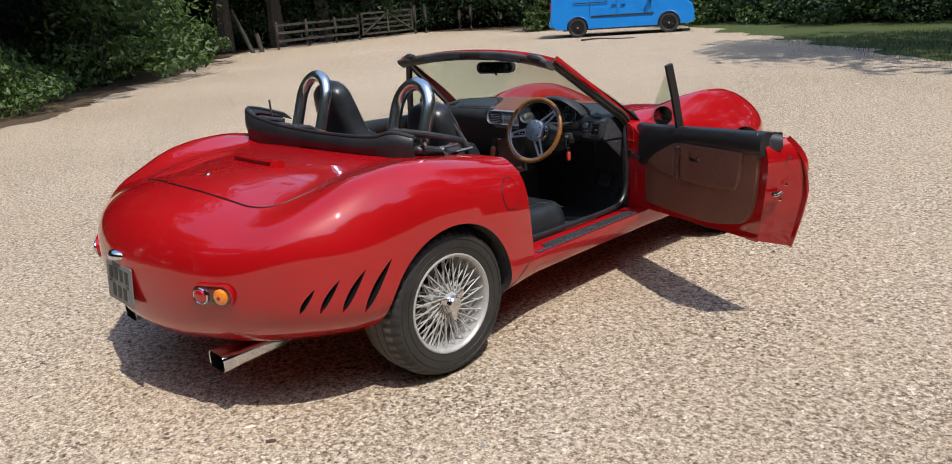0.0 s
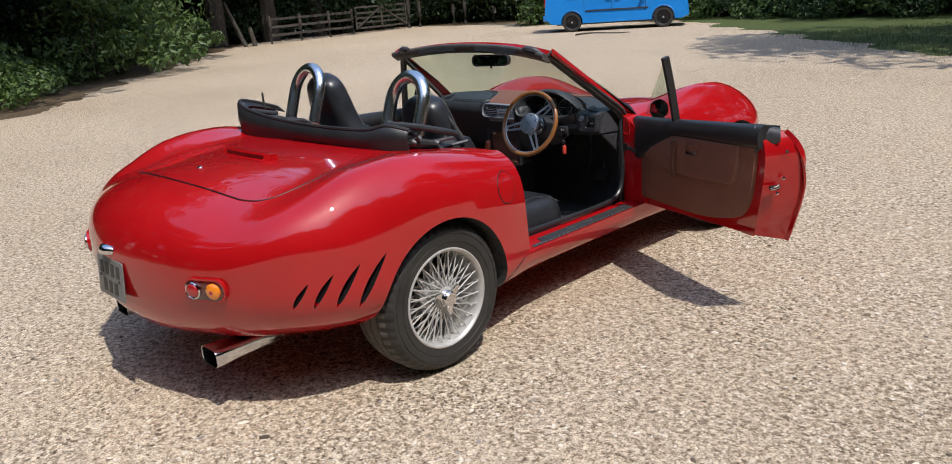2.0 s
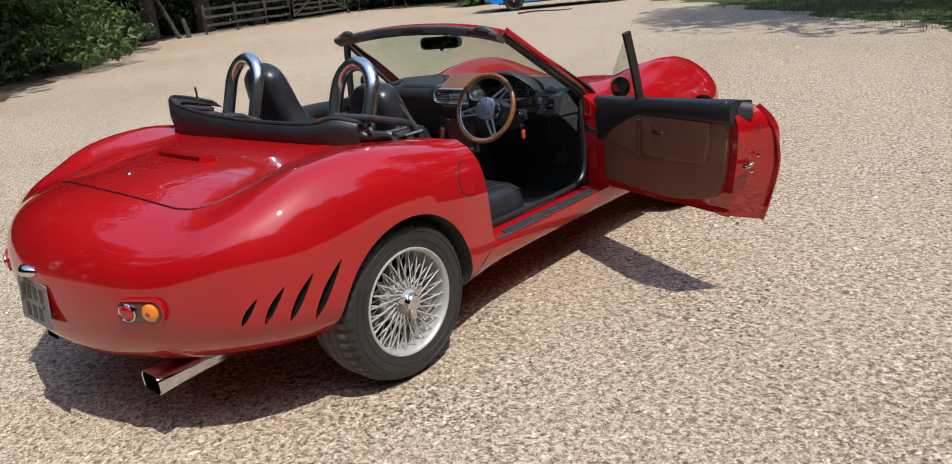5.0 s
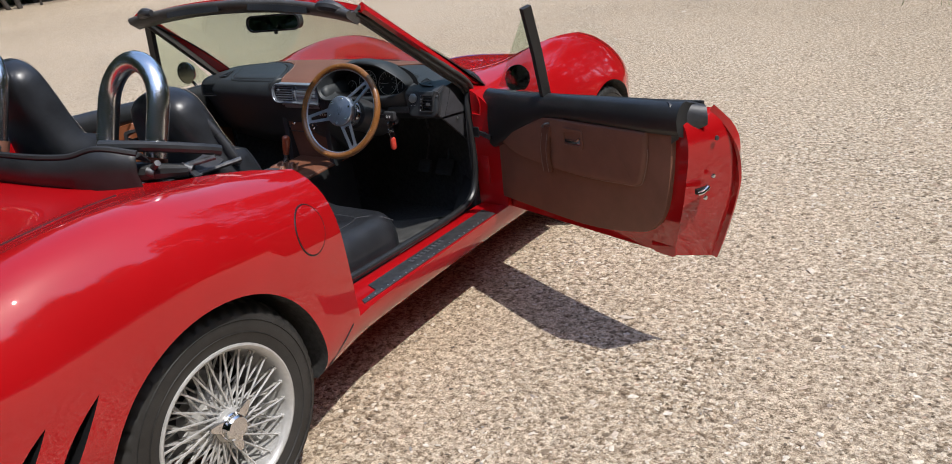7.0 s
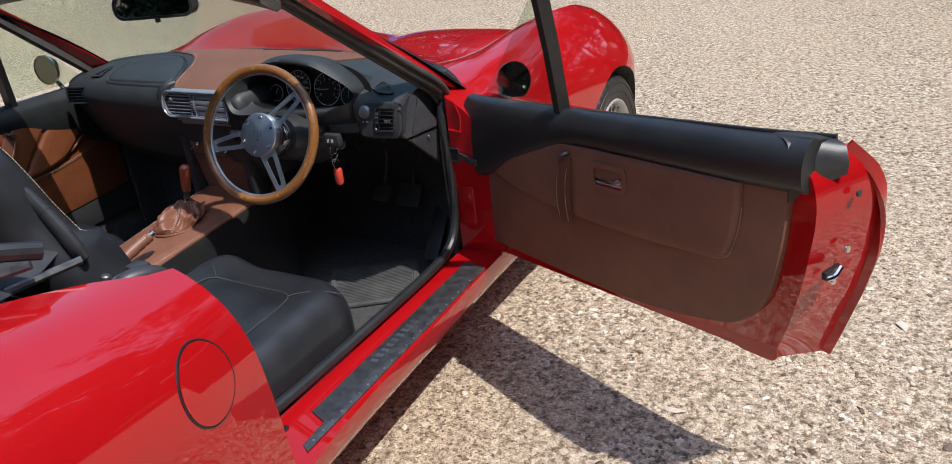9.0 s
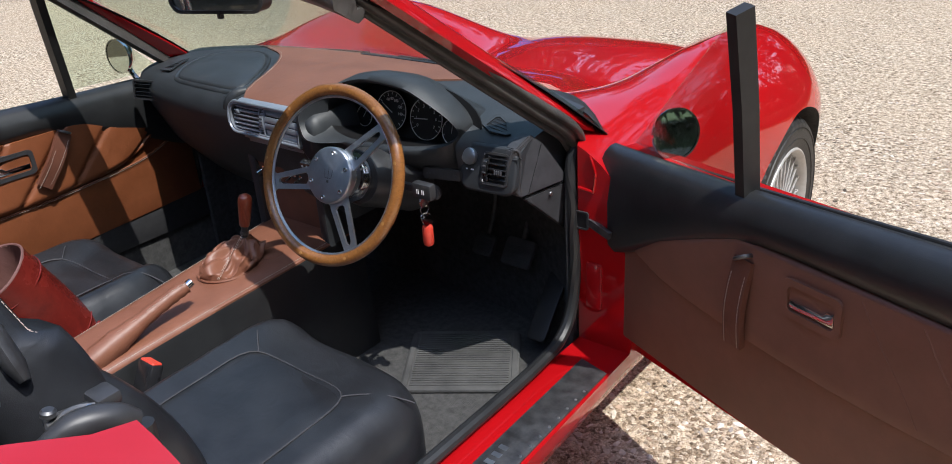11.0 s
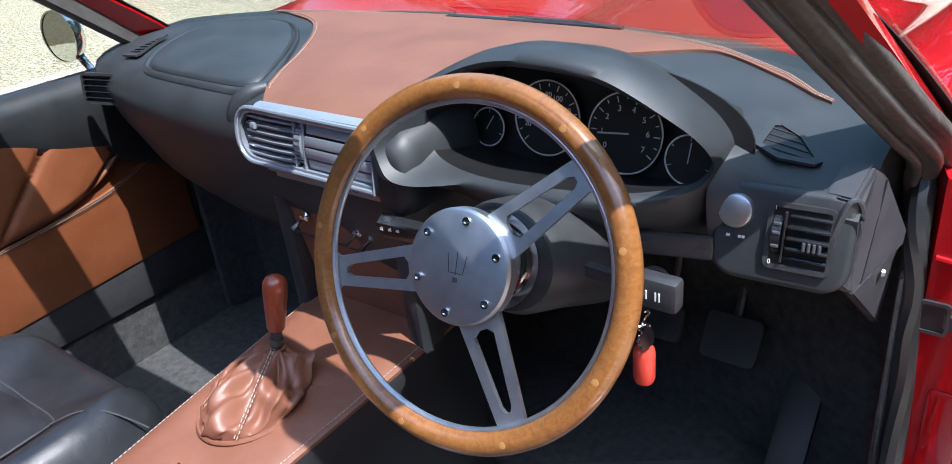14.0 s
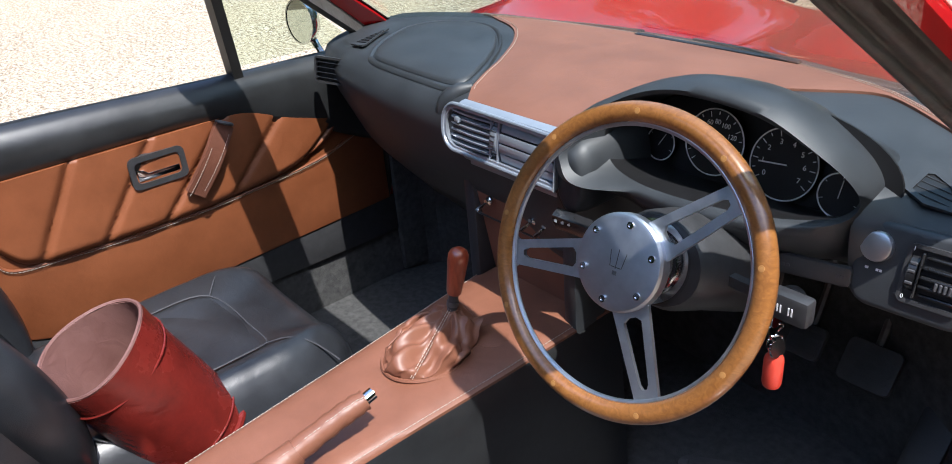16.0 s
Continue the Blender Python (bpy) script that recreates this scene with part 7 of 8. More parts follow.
    for z, r in ((-0.022, 0.012), (-0.040, 0.013)):
        part("ring", tube([(0.004 * math.sin(t * 2), -0.030 + r * math.cos(t), z + r * math.sin(t)) for t in [2 * math.pi * i / 28 for i in range(28)]], 0.0013, 6, closed=True, up=(1, 0, 0)), CHROME, key)
    part("spare_key", prism(round_rect(0.022, 0.030, 0.010), 0.003, Matrix.Translation((0.003, -0.030, -0.044)) @ Matrix.Rotation(radians(70), 4, "Y")), WORN_CHROME, key)
    fb = revolve([(0, 0.0), (0, 0.007), (-0.006, 0.0115), (-0.012, 0.0125), (-0.044, 0.0125), (-0.050, 0.0105), (-0.054, 0.005), (-0.054, 0)], 24, "Z")
    fb.transform(Matrix.Translation((0.002, -0.030, -0.052)))
    part("fob", fb, FOB_RED, key, "glossy red fob")
    # pedals
    for x, y, z, w, h, name in ((0.475, 1.745, 0.468, 0.092, 0.078, "brake_pedal"), (0.36, 1.745, 0.465, 0.065, 0.062, "clutch_pedal")):
        pm = facing((x, y, z), (0, -0.8, 0.6))
        o = round_rect(w, h, 0.012)
        p = part(name, prism(o, 0.012, pm, 0.003), MAT_RUBBER, car, "black ribbed rubber pedal")
        for i in range(4):
            part("rib", box(w * 0.8, 0.004, 0.003, (0, (i - 1.5) * 0.013, 0.013), 0, m=pm), MAT_RUBBER, p)
        part("pedal_arm", tube(spline([(x, y + 0.01, z), (x, y + 0.06, z + 0.12), (x, y + 0.05, z + 0.25)], 5), 0.008, 8), STEEL, p)
    am = facing((0.595, 1.70, 0.36), (0, -0.75, 0.66))
    part("throttle_pedal", prism(round_rect(0.055, 0.19, 0.012), 0.014, am, 0.003), RUBBER, car, "long black throttle pedal")


steering()


def foot_mat(place, w, deep, label):
    mat = tagged(part("floor_mat", prism(round_rect(w, deep, 0.02), 0.008, None, 0.003), MAT_RUBBER, place=place), label, "floor mat")
    for x in (-w / 2 + 0.012, w / 2 - 0.012):
        part("mat_rim", box(0.014, deep - 0.03, 0.004, (x, 0, 0.0085), 0.001, 1), MAT_RUBBER, mat)
    n = int(deep / 0.011)
    for i in range(n):
        part("rib", box(w - 0.05, 0.005, 0.004, (0, -deep / 2 + 0.02 + (deep - 0.04) * i / (n - 1), 0.0085), 0), MAT_RUBBER, mat)
    return mat


foot_mat(pose(0.440, 1.515, 0.240, 0, 0, 33), 0.30, 0.27, "grey ribbed rubber mat lying askew in the footwell")


def bucket():
    """The leather bag that leans on the passenger seat."""
    b = thing("leather_bucket", "scuffed red leather tub leaning on the passenger seat", "bag")
    axis = Vector((0.03, -0.42, 0.90)).normalized()
    base = Vector((-0.235, 0.835, 0.455))
    m = facing(base, axis, (0, 1, 0))
    H, r0, r1 = 0.255, 0.092, 0.094
    rings = []
    for r_off, zs in ((0.0, [H * i / 14 for i in range(15)]), (-0.006, [H - H * 0.97 * i / 10 for i in range(11)])):
        for z in zs:
            ring = []
            for i in range(56):
                a = 2 * math.pi * i / 56
                dent = 0.005 * math.sin(3 * a + 1.3) * (z / H) ** 2 + 0.0008 * math.sin(7 * a + z * 30)
                r = r0 + (r1 - r0) * z / H + dent + r_off
                ring.append(tuple(m @ Vector((r * math.cos(a), r * math.sin(a) * 0.97, z + 0.008 * math.sin(2 * a + 0.6) * (z / H) ** 3))))
            rings.append(ring)
    wall = loft(rings)
    for k, f in enumerate(wall.faces):
        f.material_index = 1 if 56 * 14 <= k < 56 * 25 else 0
    part("bucket_wall", wall, [PURSE, LINING], b, "scratched red leather wall", degrees=60)
    part("rim_edge", tube([m @ Vector(((r1 - 0.003 + 0.005 * math.sin(3 * a + 1.3)) * math.cos(a), (r1 - 0.003 + 0.005 * math.sin(3 * a + 1.3)) * math.sin(a) * 0.97, H + 0.008 * math.sin(2 * a + 0.6) + 0.001)) for a in [2 * math.pi * i / 64 for i in range(64)]], 0.0032, 6, closed=True), LINING, b, "frayed pale leather edge")
    for z in (0.03, H - 0.045):
        part("stitched_band", tube([m @ Vector(((r0 + 0.0025) * math.cos(a), (r0 + 0.0025) * math.sin(a) * 0.97, z)) for a in [2 * math.pi * i / 48 for i in range(48)]], 0.0018, 6, closed=True), PURSE, b)
    part("base_welt", tube([m @ Vector(((r0 + 0.003) * math.cos(a), (r0 + 0.003) * math.sin(a) * 0.97, 0.003)) for a in [2 * math.pi * i / 48 for i in range(48)]], 0.006, 6, closed=True), PURSE, b)


bucket()


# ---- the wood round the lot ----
# the wood's shade and its sunlit edge are put into two leaf greens
LEAF_SHADED = foliage("shaded_leaves", (0.012, 0.028, 0.008), (0.045, 0.085, 0.022))
LEAF_SUNLIT = foliage("sunlit_leaves", (0.035, 0.075, 0.016), (0.13, 0.20, 0.05))
BARK = surface("bark", (0.03, 0.022, 0.016), (0.10, 0.08, 0.06), 14, 0.9, 0.05, bump=0.8, fine=60)


def leaves(centres, radii, per, size, seed):
    """Clumps of small bent leaves as one mesh."""
    rng = np.random.default_rng(seed)
    c = np.repeat(np.asarray(centres, float), per, axis=0)
    r = np.repeat(np.asarray(radii, float), per, axis=0)
    n = len(c)
    d = rng.normal(size=(n, 3))
    d /= np.linalg.norm(d, axis=1)[:, None]
    rad = rng.uniform(0.45, 1.0, n) ** 0.6
    p = c + d * rad[:, None] * r
    nrm = d + rng.normal(size=(n, 3)) * 0.7 + np.array([0, 0, 0.5])
    nrm /= np.linalg.norm(nrm, axis=1)[:, None]
    a = np.cross(nrm, rng.normal(size=(n, 3)))
    a /= np.linalg.norm(a, axis=1)[:, None]
    b = np.cross(nrm, a)
    s = size * rng.uniform(0.5, 1.4, n)[:, None]
    v = np.stack([p - a * s, p + b * s * 0.45 - nrm * s * 0.12, p + a * s, p - b * s * 0.45 - nrm * s * 0.12], axis=1).reshape(-1, 3)
    v[:, 2] = np.maximum(v[:, 2], 0.01)
    k = np.arange(n) * 4
    f = np.stack([k, k + 1, k + 2, k + 3], axis=1)
    me = bpy.data.meshes.new("leaves")
    me.from_pydata(v.tolist(), [], f.tolist())
    me.update()
    return me


def tree(name, height, spread, seed, leaf, low=0.25, clumps=26, per=150, size=0.14, label="", bush=False):
    """A trunk with limbs and a ragged crown of small leaves, round the origin."""
    rng = random.Random(seed)
    t = thing(name, label, "bush" if bush else "tree")
    tr = []
    if bush:
        for k in range(5):
            a = rng.uniform(0, 6.28)
            r = spread * rng.uniform(0.2, 0.5)
            tr.append(tube(spline([(0.1 * math.cos(a), 0.1 * math.sin(a), 0), (0.5 * r * math.cos(a), 0.5 * r * math.sin(a), height * 0.4), (r * math.cos(a), r * math.sin(a), height * 0.75)], 4), [0.03 - 0.0022 * i for i in range(9)], 6))
    else:
        bend = rng.uniform(-0.3, 0.3)
        trunk = spline([(0, 0, -0.05), (bend * 0.3, 0.1, height * 0.25), (bend, -0.1, height * 0.55), (bend * 0.6, 0.1, height * 0.9)], 6)
        tr.append(tube(trunk, [height * 0.030 * (1 - 0.8 * i / 18) for i in range(19)], 9))
        for k in range(9):
            a = k * 2.4 + rng.uniform(-0.4, 0.4)
            z = height * rng.uniform(0.25, 0.8)
            r = spread * rng.uniform(0.5, 0.9)
            p0 = trunk[min(18, int(z / height / 0.9 * 18))]
            tr.append(tube(spline([p0, p0 + Vector((0.5 * r * math.cos(a), 0.5 * r * math.sin(a), height * 0.07)), p0 + Vector((r * math.cos(a), r * math.sin(a), height * 0.10))], 4), [height * 0.010 * (1 - 0.09 * i) for i in range(9)], 6))
    part("trunk" if not bush else "trunk", merge(*tr), BARK, t)
    centres, radii = [], []
    for k in range(clumps):
        a = rng.uniform(0, 6.283)
        h = low + (1 - low) * (k + rng.random()) / clumps
        env = math.sin(math.pi * (0.12 + 0.80 * (h - low) / (1 - low) * 0.95)) ** 0.7
        if bush:
            env = max(0.25, 1 - h ** 2)
        r = spread * env * rng.uniform(0.45, 1.0)
        q = spread * rng.uniform(0.22, 0.42)
        centres.append((r * math.cos(a), r * math.sin(a), max(q * 0.6, h * height)))
        radii.append((q * 1.2, q * 1.2, q * rng.uniform(0.6, 0.9)))
    me = leaves(centres, radii, per, size, seed)
    me.materials.append(leaf)
    crown = new("crown", me)
    crown.parent = t
    return t


def stand(ob, x, y, turn=0.0, grow=1.0):
    c = copy_thing(ob, pose(x, y, 0, 0, 0, turn))
    c.scale = (grow, grow, grow)
    return c


def wood_belt():
    oak = tree("tree", 11, 3.6, 11, LEAF_SHADED, 0.12, 46, 170, 0.17, "dark broadleaf tree at the edge of the wood")
    ash = tree("tree", 13, 3.2, 23, LEAF_SHADED, 0.2, 40, 170, 0.17, "tall shaded tree of the wood")
    shrub = tree("bush", 2.6, 2.2, 5, LEAF_SUNLIT, 0.1, 26, 190, 0.085, "sunlit green bush at the gravel's edge", True)
    fern = tree("bush", 1.3, 1.5, 8, LEAF_SUNLIT, 0.1, 16, 190, 0.07, "low bright green undergrowth by the gravel", True)
    dark = tree("bush", 3.2, 2.6, 9, LEAF_SHADED, 0.05, 34, 330, 0.075, "dense dark bush under the trees", True)
    tall = tree("tree", 12, 4.6, 31, LEAF_SHADED, 0.36, 44, 200, 0.19, "tall overhanging tree at the gravel's edge")
    broad = tree("tree", 14.5, 4.4, 41, LEAF_SHADED, 0.08, 90, 170, 0.26, "broad dense tree across the gravel")
    rng = random.Random(2)
    kinds = [oak, ash]
    used = set()

    def put(kind, x, y, grow=1.0):
        turn = rng.uniform(0, 360)
        if kind.name not in used:
            used.add(kind.name)
            kind.matrix_basis = pose(x, y, 0, 0, 0, turn) @ Matrix.Scale(grow, 4)
            return
        stand(kind, x, y, turn, grow)
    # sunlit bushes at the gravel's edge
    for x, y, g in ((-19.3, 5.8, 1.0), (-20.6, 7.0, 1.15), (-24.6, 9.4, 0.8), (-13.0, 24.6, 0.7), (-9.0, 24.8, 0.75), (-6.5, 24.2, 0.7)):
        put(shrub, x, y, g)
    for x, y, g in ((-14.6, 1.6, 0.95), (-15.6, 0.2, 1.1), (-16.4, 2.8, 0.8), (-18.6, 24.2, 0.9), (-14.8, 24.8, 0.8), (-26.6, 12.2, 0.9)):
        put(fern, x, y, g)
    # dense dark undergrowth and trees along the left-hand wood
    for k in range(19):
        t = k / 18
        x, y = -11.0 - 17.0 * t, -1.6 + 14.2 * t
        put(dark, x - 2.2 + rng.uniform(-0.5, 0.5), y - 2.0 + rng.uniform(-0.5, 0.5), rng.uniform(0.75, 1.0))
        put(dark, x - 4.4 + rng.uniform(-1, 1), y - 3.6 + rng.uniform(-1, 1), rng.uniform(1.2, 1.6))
        if k % 2 == 0:
            put(kinds[k // 2 % 2], x - 4.2 + rng.uniform(-1, 1), y - 4.6 + rng.uniform(-1, 1), rng.uniform(0.85, 1.1))
        elif abs(t - 0.50) > 0.06 and abs(t - 0.17) > 0.05:
            # crowns above the view, added to shade the undergrowth
            put(tall, x - 1.6, y - 1.2, rng.uniform(0.9, 1.15))
        if k in (6, 12):
            put(tall, x - 0.6, y - 0.6, rng.uniform(1.0, 1.2))
    # the wood behind the fence and the van
    for k in range(15):
        x, y = -34.5 + 0.25 * k, 9 + 1.6 * k
        put(dark, x + 0.5, y, rng.uniform(1.1, 1.5))
        if k % 2:
            put(kinds[k // 2 % 2], x - 0.8, y, rng.uniform(0.9, 1.2))
    # more tall crowns above the view, added to shade the fence
    for k in range(5):
        put(tall, -29.2 - 0.15 * k, 14.5 + 2.7 * k, rng.uniform(1.0, 1.2))
    for k in range(15):
        x = -34 + 2.4 * k
        put(dark, x, 29.0 + rng.uniform(-0.6, 0.6) - 0.06 * k, rng.uniform(1.1, 1.6))
        put(dark, x + 1.2, 32.0 + rng.uniform(-1, 1), rng.uniform(1.3, 1.7))
        put(kinds[k % 2], x, 31.5 + rng.uniform(-1, 1.5), rng.uniform(0.9, 1.2))
    for k in range(14):
        x = -11.0 + 2.6 * k
        put(dark, x + rng.uniform(-0.5, 0.5), 25.8 - 0.72 * k + rng.uniform(-0.5, 0.5), rng.uniform(0.7, 1.1))
        if k % 2 == 0:
            put(kinds[k // 2 % 2], x, 29.5 - 0.75 * k, rng.uniform(0.8, 1.1))
    # unseen tree beside the view, added to shade the gravel by the verge
    put(tall, 3.4, 15.2, 1.0)
    # tall trees along the sunny side and behind
    for k in range(13):
        a = radians(-100 + 150 * k / 12)
        r = 15.5 + rng.uniform(-0.6, 1.0)
        put(broad, 1.0 + r * math.cos(a), r * math.sin(a), rng.uniform(0.62, 0.92))
    # trees round the rest of the lot, behind the camera
    for k in range(24):
        a = radians(-165 + 190 * k / 23)
        r = 17.5 + rng.uniform(-1.5, 2.5)
        put(kinds[k % 2], 1.5 + r * math.cos(a), -1 + r * math.sin(a), rng.uniform(0.95, 1.25))
        if k % 2:
            put(dark, 1.5 + (r - 1) * math.cos(a + 0.06), -1 + (r - 1) * math.sin(a + 0.06), rng.uniform(0.9, 1.4))


wood_belt()


# ---- parked van ----
VAN_BLUE = surface("blue_van_paint", (0.010, 0.21, 0.62), (0.014, 0.25, 0.70), 2, 0.3, 0.06, coat=1.0)
VAN_TRIM = surface("van_trim", (0.02, 0.02, 0.022), (0.035, 0.035, 0.037), 30, 0.55, 0.1)
ALLOY_BLACK = surface("black_alloy", (0.015, 0.015, 0.016), (0.03, 0.03, 0.03), 20, 0.3, 0.1, metal=0.3)


def van():
    f = Vector((2.565, 1.524, 0)).normalized()
    origin = Vector((-13.87, 19.42, 0))
    v = thing("van", "bright blue panel van with black alloy wheels on gravel", "van", at=Matrix.Translation(origin) @ Matrix.Rotation(math.atan2(f.y, f.x), 4, "Z"))
    prof = [(-0.88, 0.42), (-0.92, 0.62), (-0.90, 1.0), (-0.84, 1.70), (-0.76, 1.80), (0.5, 1.83), (2.0, 1.82), (2.25, 1.76), (2.85, 1.20), (3.0, 1.12), (3.55, 1.00), (3.72, 0.86), (3.78, 0.62), (3.76, 0.34), (3.62, 0.27), (-0.70, 0.27)]
    rings = []
    for y, g in ((0.0, 0.0), (0.02, 0.55), (0.06, 1.0), (1.70, 1.0), (1.74, 0.55), (1.76, 0.0)):
        rings.append([(1.43 + (x - 1.43) * (0.985 + 0.015 * g), y + 0.10 * max(0, z - 0.95) * (1 if y < 0.9 else -1), 0.27 + (z - 0.27) * (0.985 + 0.015 * g)) for x, z in prof])
    cut = [prism([(0.36 * math.cos(2 * math.pi * k / 40), 0.36 * math.sin(2 * math.pi * k / 40)) for k in range(40)], 0.26, Matrix.Translation((x, 0.22, 0.32)) @ Matrix.Rotation(radians(90), 4, "X")) for x in (0.0, 2.98)]
    bm = carve(loft(rings), cut)
    part("body", bm, VAN_BLUE, v, degrees=25)
    for x in (0.0, 2.98):
        m = Matrix.Translation((x, 0.12, 0.315)) @ Matrix.Rotation(radians(-90), 4, "Z")
        tb = revolve([(-0.10, 0.2), (-0.10, 0.30), (-0.08, 0.315), (0.08, 0.315), (0.10, 0.30), (0.105, 0.24), (0.09, 0.215)], 40)
        w = part("wheel", tb, RUBBER, v, "black alloy wheel and tyre", place=m)
        part("rim", revolve([(0.085, 0.22), (0.092, 0.215), (0.05, 0.20), (0.04, 0.06), (0.06, 0.04), (0.06, 0)], 36), ALLOY_BLACK, w)
        for k in range(10):
            b = box(0.02, 0.022, 0.16, (0.075, 0, 0.13), 0.004, 1)
            b.transform(Matrix.Rotation(2 * math.pi * k / 10, 4, "X"))
            part("spoke", b, ALLOY_BLACK, w)
        part("hub_cap", revolve([(0.07, 0.035), (0.082, 0.03), (0.084, 0)], 20), SILVER, w)
    for x in (0.0, 2.98):
        arc = [Vector((x + 0.375 * math.cos(a), 0.015, 0.32 + 0.375 * math.sin(a))) for a in [math.pi * (-0.02 + 1.04 * k / 20) for k in range(21)]]
        part("arch_lip", tube(arc, 0.016, 6), VAN_BLUE, v)
    part("rubbing_strip", box(2.05, 0.025, 0.045, (1.48, -0.004, 0.66), 0.008), VAN_TRIM, v, "dark rubbing strip")
    part("door_rail", box(1.15, 0.012, 0.03, (0.45, 0.01, 1.10), 0.004), VAN_TRIM, v)
    for x in (0.42, 1.32, 2.42):
        part("shut_line", box(0.008, 0.006, 1.05, (x, 0.012 if x else 0, 0.84), 0), DARK_BAR, v)
    for x in (1.22, 1.52):
        part("door_handle", box(0.16, 0.03, 0.035, (x, 0.006, 0.985), 0.010), VAN_TRIM, v)
    part("cab_window", prism([(1.40, 1.15), (2.62, 1.12), (2.30, 1.60), (1.42, 1.66)], 0.012, Matrix.Translation((0, 0.045, 0)) @ Matrix.Rotation(radians(90), 4, "X")), DIAL_BLACK, v, "dark cab window")
    part("wing_mirror", box(0.12, 0.18, 0.16, (2.42, -0.09, 1.16), 0.03, 3), VAN_BLUE, v)
    part("tail_light", box(0.06, 0.07, 0.34, (-0.885, 0.05, 1.0), 0.015), RED_LENS, v, "red tail light")
    part("head_light", box(0.30, 0.07, 0.13, (3.52, 0.07, 0.84), 0.03), CHROME, v, "clear head light")
    part("rear_bumper", box(0.16, 1.72, 0.20, (-0.90, 0.88, 0.48), 0.05, 3), VAN_BLUE, v)
    part("front_bumper", box(0.14, 1.70, 0.20, (3.72, 0.88, 0.42), 0.05, 3), VAN_BLUE, v)
    part("underside", box(3.9, 1.55, 0.10, (1.43, 0.88, 0.27), 0.02), VAN_TRIM, v)


van()


# ---- field gate, fence and posts at the wood's edge ----
OLD_WOOD = surface("weathered_timber", (0.028, 0.022, 0.018), (0.075, 0.062, 0.05), 9, 0.85, 0.06, bump=0.5, fine=90, random_piece=0.2)


def rail(parent, a, b, w, name="rail"):
    a, b = Vector(a), Vector(b)
    return part(name, tube([a, (a + b) / 2 + Vector((0, 0, -0.012)), b], 1.0, shape=[(-0.02, -w / 2), (-0.02, w / 2), (0.02, w / 2), (0.02, -w / 2)]), OLD_WOOD, parent)


def post(parent, x, y, h, r=0.07):
    return part("post", tube([(x, y, -0.1), (x + 0.01, y, h * 0.6), (x, y, h)], [r, r * 0.96, r * 0.9], 10), OLD_WOOD, parent)


def fences():
    fn = thing("fence", "weathered post and rail fence along the wood", "fence")
    pts = [(-27.0, 15.8), (-27.2, 17.4), (-27.35, 19.0), (-27.5, 20.4)]
    for x, y in pts:
        post(fn, x, y, 1.15)
    for a, b in zip(pts, pts[1:]):
        for z in (0.35, 0.68, 1.0):
            rail(fn, (*a, z), (*b, z), 0.10)
    gt = thing("field_gate", "closed five-bar timber gate between posts", "gate")
    a, b = Vector((-27.5, 20.6, 0)), Vector((-27.75, 23.8, 0))
    for z in (0.25, 0.48, 0.70, 0.92, 1.18):
        rail(gt, a + Vector((0, 0, z)), b + Vector((0, 0, z)), 0.08)
    for t in (0.0, 0.5, 1.0):
        p = a.lerp(b, t)
        rail(gt, p + Vector((0.03, 0, 0.2)), p + Vector((0.03, 0.001, 1.2)), 0.08, "stile")
    rail(gt, a + Vector((0.04, 0, 0.25)), a.lerp(b, 0.5) + Vector((0.04, 0, 1.15)), 0.07, "brace")
    rail(gt, b + Vector((0.04, 0, 0.25)), a.lerp(b, 0.5) + Vector((0.04, 0, 1.15)), 0.07, "brace")
    for x, y, h, r in ((-27.75, 24.0, 1.35, 0.11), (-27.5, 24.5, 1.25, 0.10), (-25.9, 25.3, 1.0, 0.08), (-25.5, 25.7, 1.2, 0.10), (-23.8, 26.0, 0.75, 0.09)):
        t = thing("timber_post", "short weathered timber post in the ground", "post", "posts by the gate")
        post(t, x, y, h, r)
    lp = thing("timber_post", "pale timber post leaning against the undergrowth", "post")
    part("post", tube([(-27.0, 14.6, -0.05), (-27.4, 14.1, 1.75)], [0.09, 0.08], 8), OLD_WOOD, lp)
    lp = thing("timber_post", "short pale timber stump beside a leaning post", "post")
    part("post", tube([(-26.8, 14.9, -0.05), (-26.9, 14.8, 0.75)], [0.10, 0.09], 8), OLD_WOOD, lp)


fences()


def ivy_trunk():
    t = thing("tree", "ivy-clad tree trunk standing by the van", "tree")
    part("trunk", tube(spline([(-19.6, 24.2, -0.1), (-19.55, 24.2, 2.5), (-19.3, 24.1, 6.0), (-19.4, 24.3, 9.0)], 6), [0.34 - 0.009 * i for i in range(19)], 12), BARK, t)
    rng = random.Random(31)
    cs = [(-18.7 + rng.uniform(-0.5, 0.5), 23.7 + rng.uniform(-0.5, 0.5), 0.3 + 0.22 * k) for k in range(14)]
    me = leaves(cs, [(0.62 - 0.02 * k, 0.62 - 0.02 * k, 0.4) for k in range(14)], 260, 0.09, 44)
    me.materials.append(LEAF_SUNLIT)
    c = new("ivy", me)
    c.parent = t


ivy_trunk()


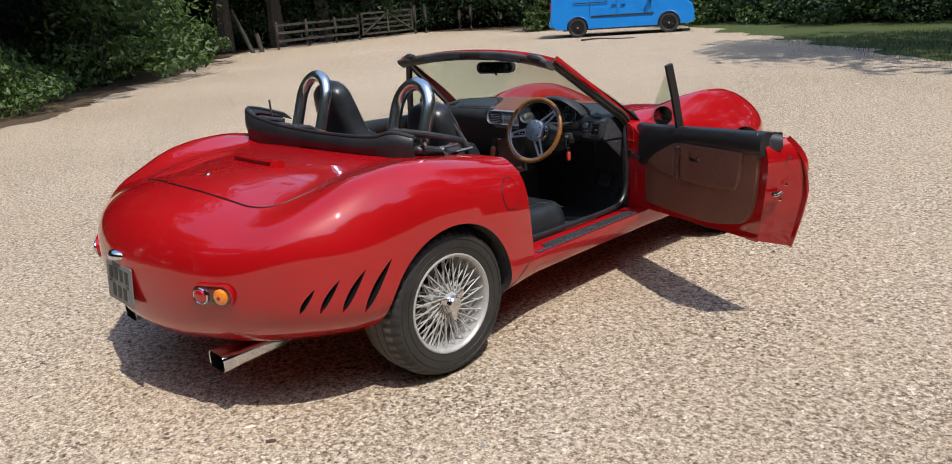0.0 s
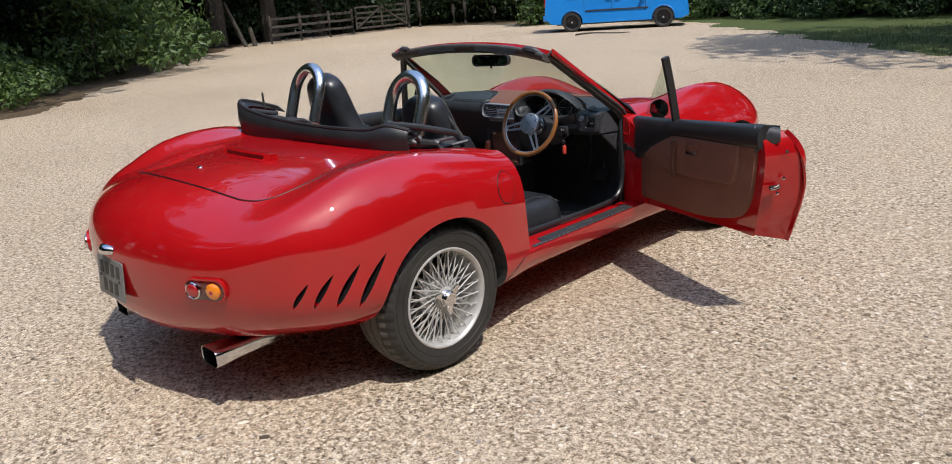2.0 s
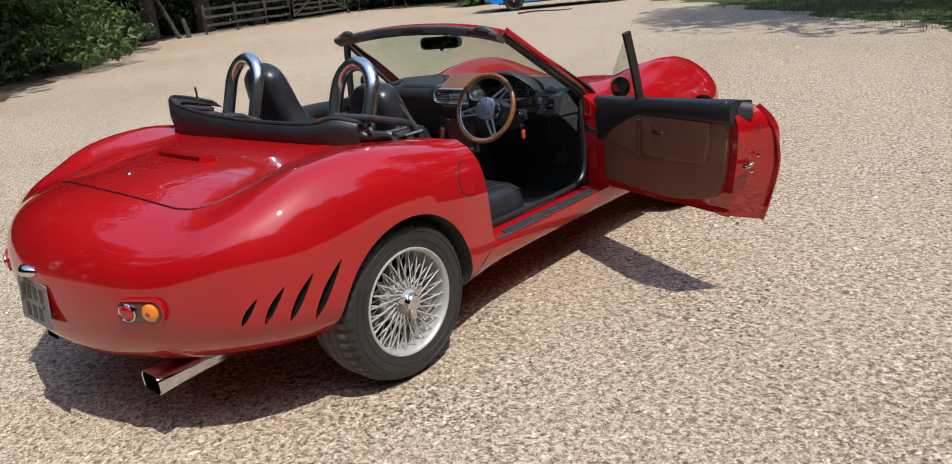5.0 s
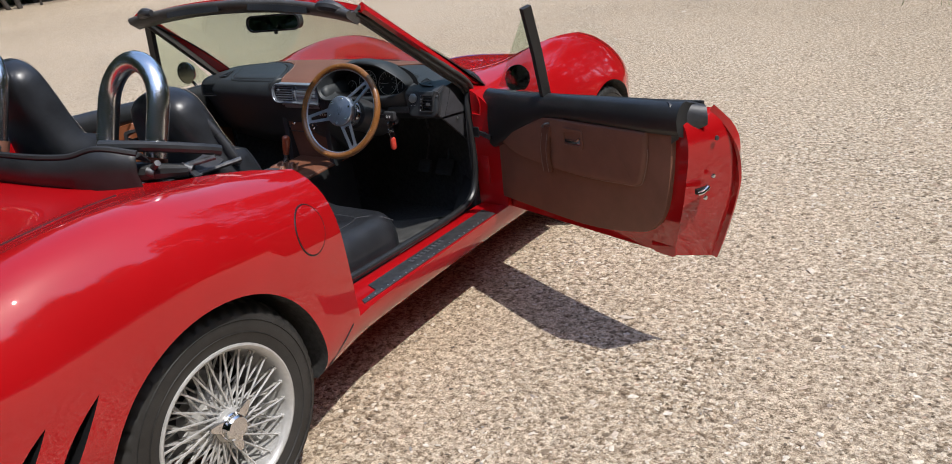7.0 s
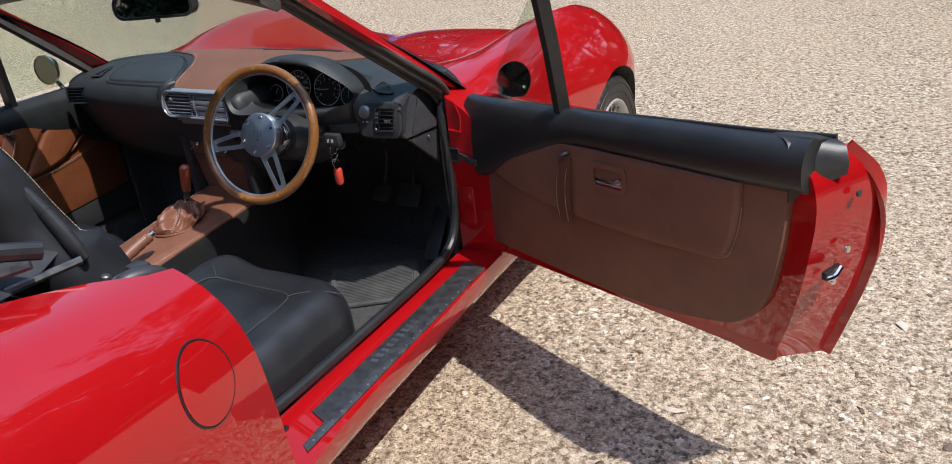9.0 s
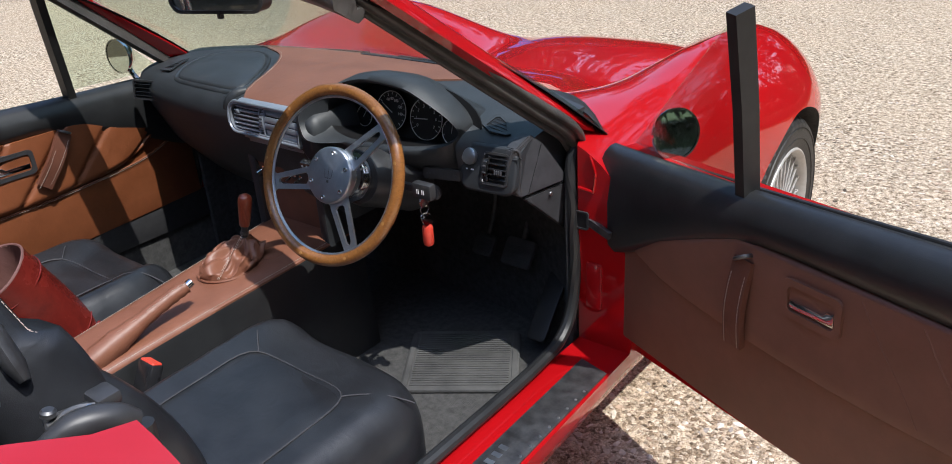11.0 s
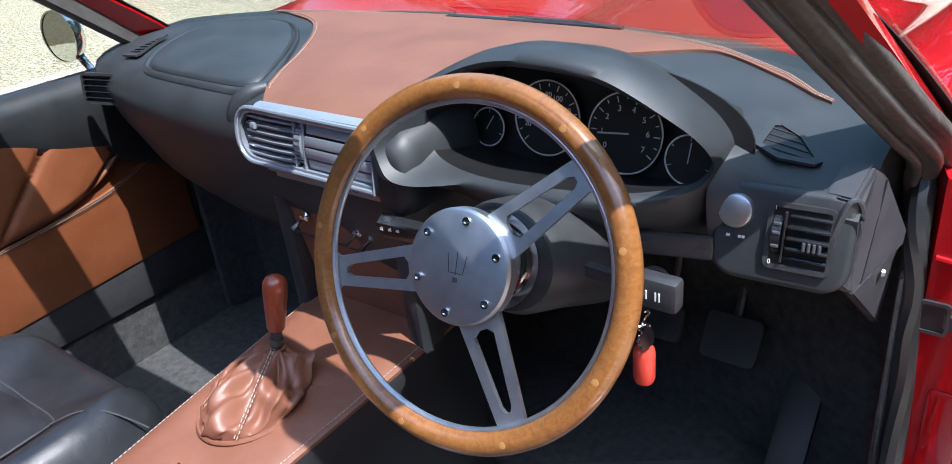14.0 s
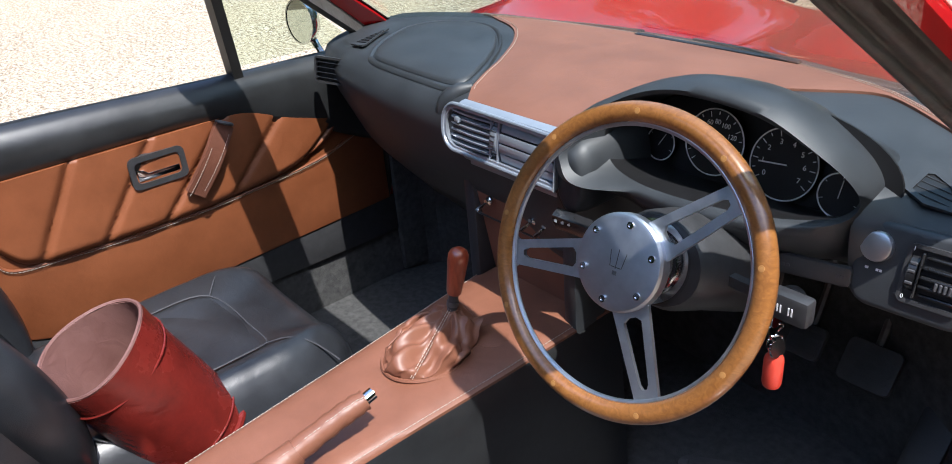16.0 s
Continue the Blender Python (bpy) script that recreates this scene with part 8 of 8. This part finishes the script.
# ---- loose stones, grass and litter ----
def pebble_material():
    m, nt, p = nodes_of("loose_stone")
    g = nt.nodes.new("ShaderNodeNewGeometry")
    tc = nt.nodes.new("ShaderNodeTexCoord")
    n = add(nt, "TexNoise", Scale=90.0, Detail=4.0)
    nt.links.new(tc.outputs["Object"], n.inputs["Vector"])
    c = ramp(nt, g.outputs["Random Per Island"], [(0.0, (0.10, 0.075, 0.055)), (0.12, (0.30, 0.225, 0.155)), (0.30, (0.58, 0.47, 0.35)), (0.55, (0.74, 0.65, 0.53)), (0.8, (0.90, 0.84, 0.74)), (0.93, (0.52, 0.36, 0.25)), (1.0, (0.34, 0.32, 0.30))])
    mul = nt.nodes.new("ShaderNodeMix")
    mul.data_type, mul.blend_type = "RGBA", "MULTIPLY"
    mul.inputs[0].default_value = 1.0
    r = ramp(nt, n.outputs[0], [(0.3, (0.66, 0.64, 0.62)), (0.7, (0.98, 0.96, 0.93))])
    nt.links.new(c.outputs[0], mul.inputs[6])
    nt.links.new(r.outputs[0], mul.inputs[7])
    nt.links.new(mul.outputs[2], p.inputs["Base Color"])
    p.inputs["Roughness"].default_value = 0.8
    return m


def pebbles():
    rng = np.random.default_rng(12)
    ico = bmesh.new()
    bmesh.ops.create_icosphere(ico, subdivisions=1, radius=1.0)
    base = np.array([v.co[:] for v in ico.verts])
    tris = np.array([[v.index for v in f.verts] for f in ico.faces])
    ico.free()
    xy = np.concatenate([
        np.stack([rng.uniform(0.3, 4.2, 30000), rng.uniform(-2.6, 4.6, 30000)], 1),
        np.stack([rng.uniform(-2.5, 3.0, 9000), rng.uniform(-2.4, -0.3, 9000)], 1),
        np.stack([rng.uniform(-7.0, 7.0, 15000), rng.uniform(-1.0, 12.0, 15000)], 1)])
    k = np.array([noise.noise(Vector((x * 1.4, y * 1.4, 3.0))) for x, y in xy])
    xy = xy[k + rng.uniform(-0.5, 0.5, len(k)) > -0.12]
    n = len(xy)
    s = 0.0038 + 0.0062 * rng.random(n) ** 2.2 + 0.008 * (rng.random(n) > 0.993)
    scale = np.stack([s * rng.uniform(0.9, 1.9, n), s * rng.uniform(0.6, 1.1, n), s * rng.uniform(0.22, 0.55, n)], 1)
    a = rng.uniform(0, 2 * np.pi, n)
    jit = 1 + 0.30 * rng.normal(size=(n, len(base), 1))
    v = base[None] * jit * scale[:, None, :]
    c, d = np.cos(a)[:, None], np.sin(a)[:, None]
    x = v[:, :, 0] * c - v[:, :, 1] * d + xy[:, 0:1]
    y = v[:, :, 0] * d + v[:, :, 1] * c + xy[:, 1:2]
    z = v[:, :, 2] + scale[:, 2:3] * 0.35
    verts = np.stack([x, y, z], 2).reshape(-1, 3)
    faces = (tris[None] + (np.arange(n) * len(base))[:, None, None]).reshape(-1, 3)
    me = bpy.data.meshes.new("gravel")
    me.from_pydata(verts.tolist(), [], faces.tolist())
    me.polygons.foreach_set("use_smooth", [False] * len(me.polygons))
    me.materials.append(pebble_material())
    tagged(new("gravel", me), "loose buff and grey stones scattered over the gravel", "gravel", kind="stuff")


pebbles()


def grass():
    rng = np.random.default_rng(5)
    n = 26000
    u, w = rng.uniform(-16, 16, n), rng.uniform(8.7, 13.5, n) + rng.normal(size=n) * 0.25
    x, y = 0.687 * w + 0.727 * u, 0.727 * w - 0.687 * u
    h = rng.uniform(0.03, 0.11, n)
    a = rng.uniform(0, 6.283, n)
    lean = rng.normal(size=(n, 2)) * 0.03
    wd = 0.006
    v = np.stack([np.stack([x - wd * np.cos(a), y - wd * np.sin(a), 0 * x], 1), np.stack([x + wd * np.cos(a), y + wd * np.sin(a), 0 * x], 1), np.stack([x + lean[:, 0], y + lean[:, 1], h], 1)], 1).reshape(-1, 3)
    f = (np.arange(n) * 3)[:, None] + np.arange(3)[None]
    me = bpy.data.meshes.new("grass")
    me.from_pydata(v.tolist(), [], f.tolist())
    me.materials.append(foliage("grass_blades", (0.05, 0.075, 0.018), (0.16, 0.18, 0.06)))
    tagged(new("grass", me), "short patchy grass along the verge", "grass", kind="stuff")


grass()


def stick():
    t = thing("fallen_branch", "thin dead branch lying on the gravel", "branch")
    part("branch", tube(spline([(-12.6, 18.0, 0.03), (-12.1, 18.2, 0.06), (-11.5, 18.5, 0.03), (-11.0, 18.6, 0.04)], 5), [0.03 - 0.0012 * i for i in range(16)], 7), BARK, t)


stick()
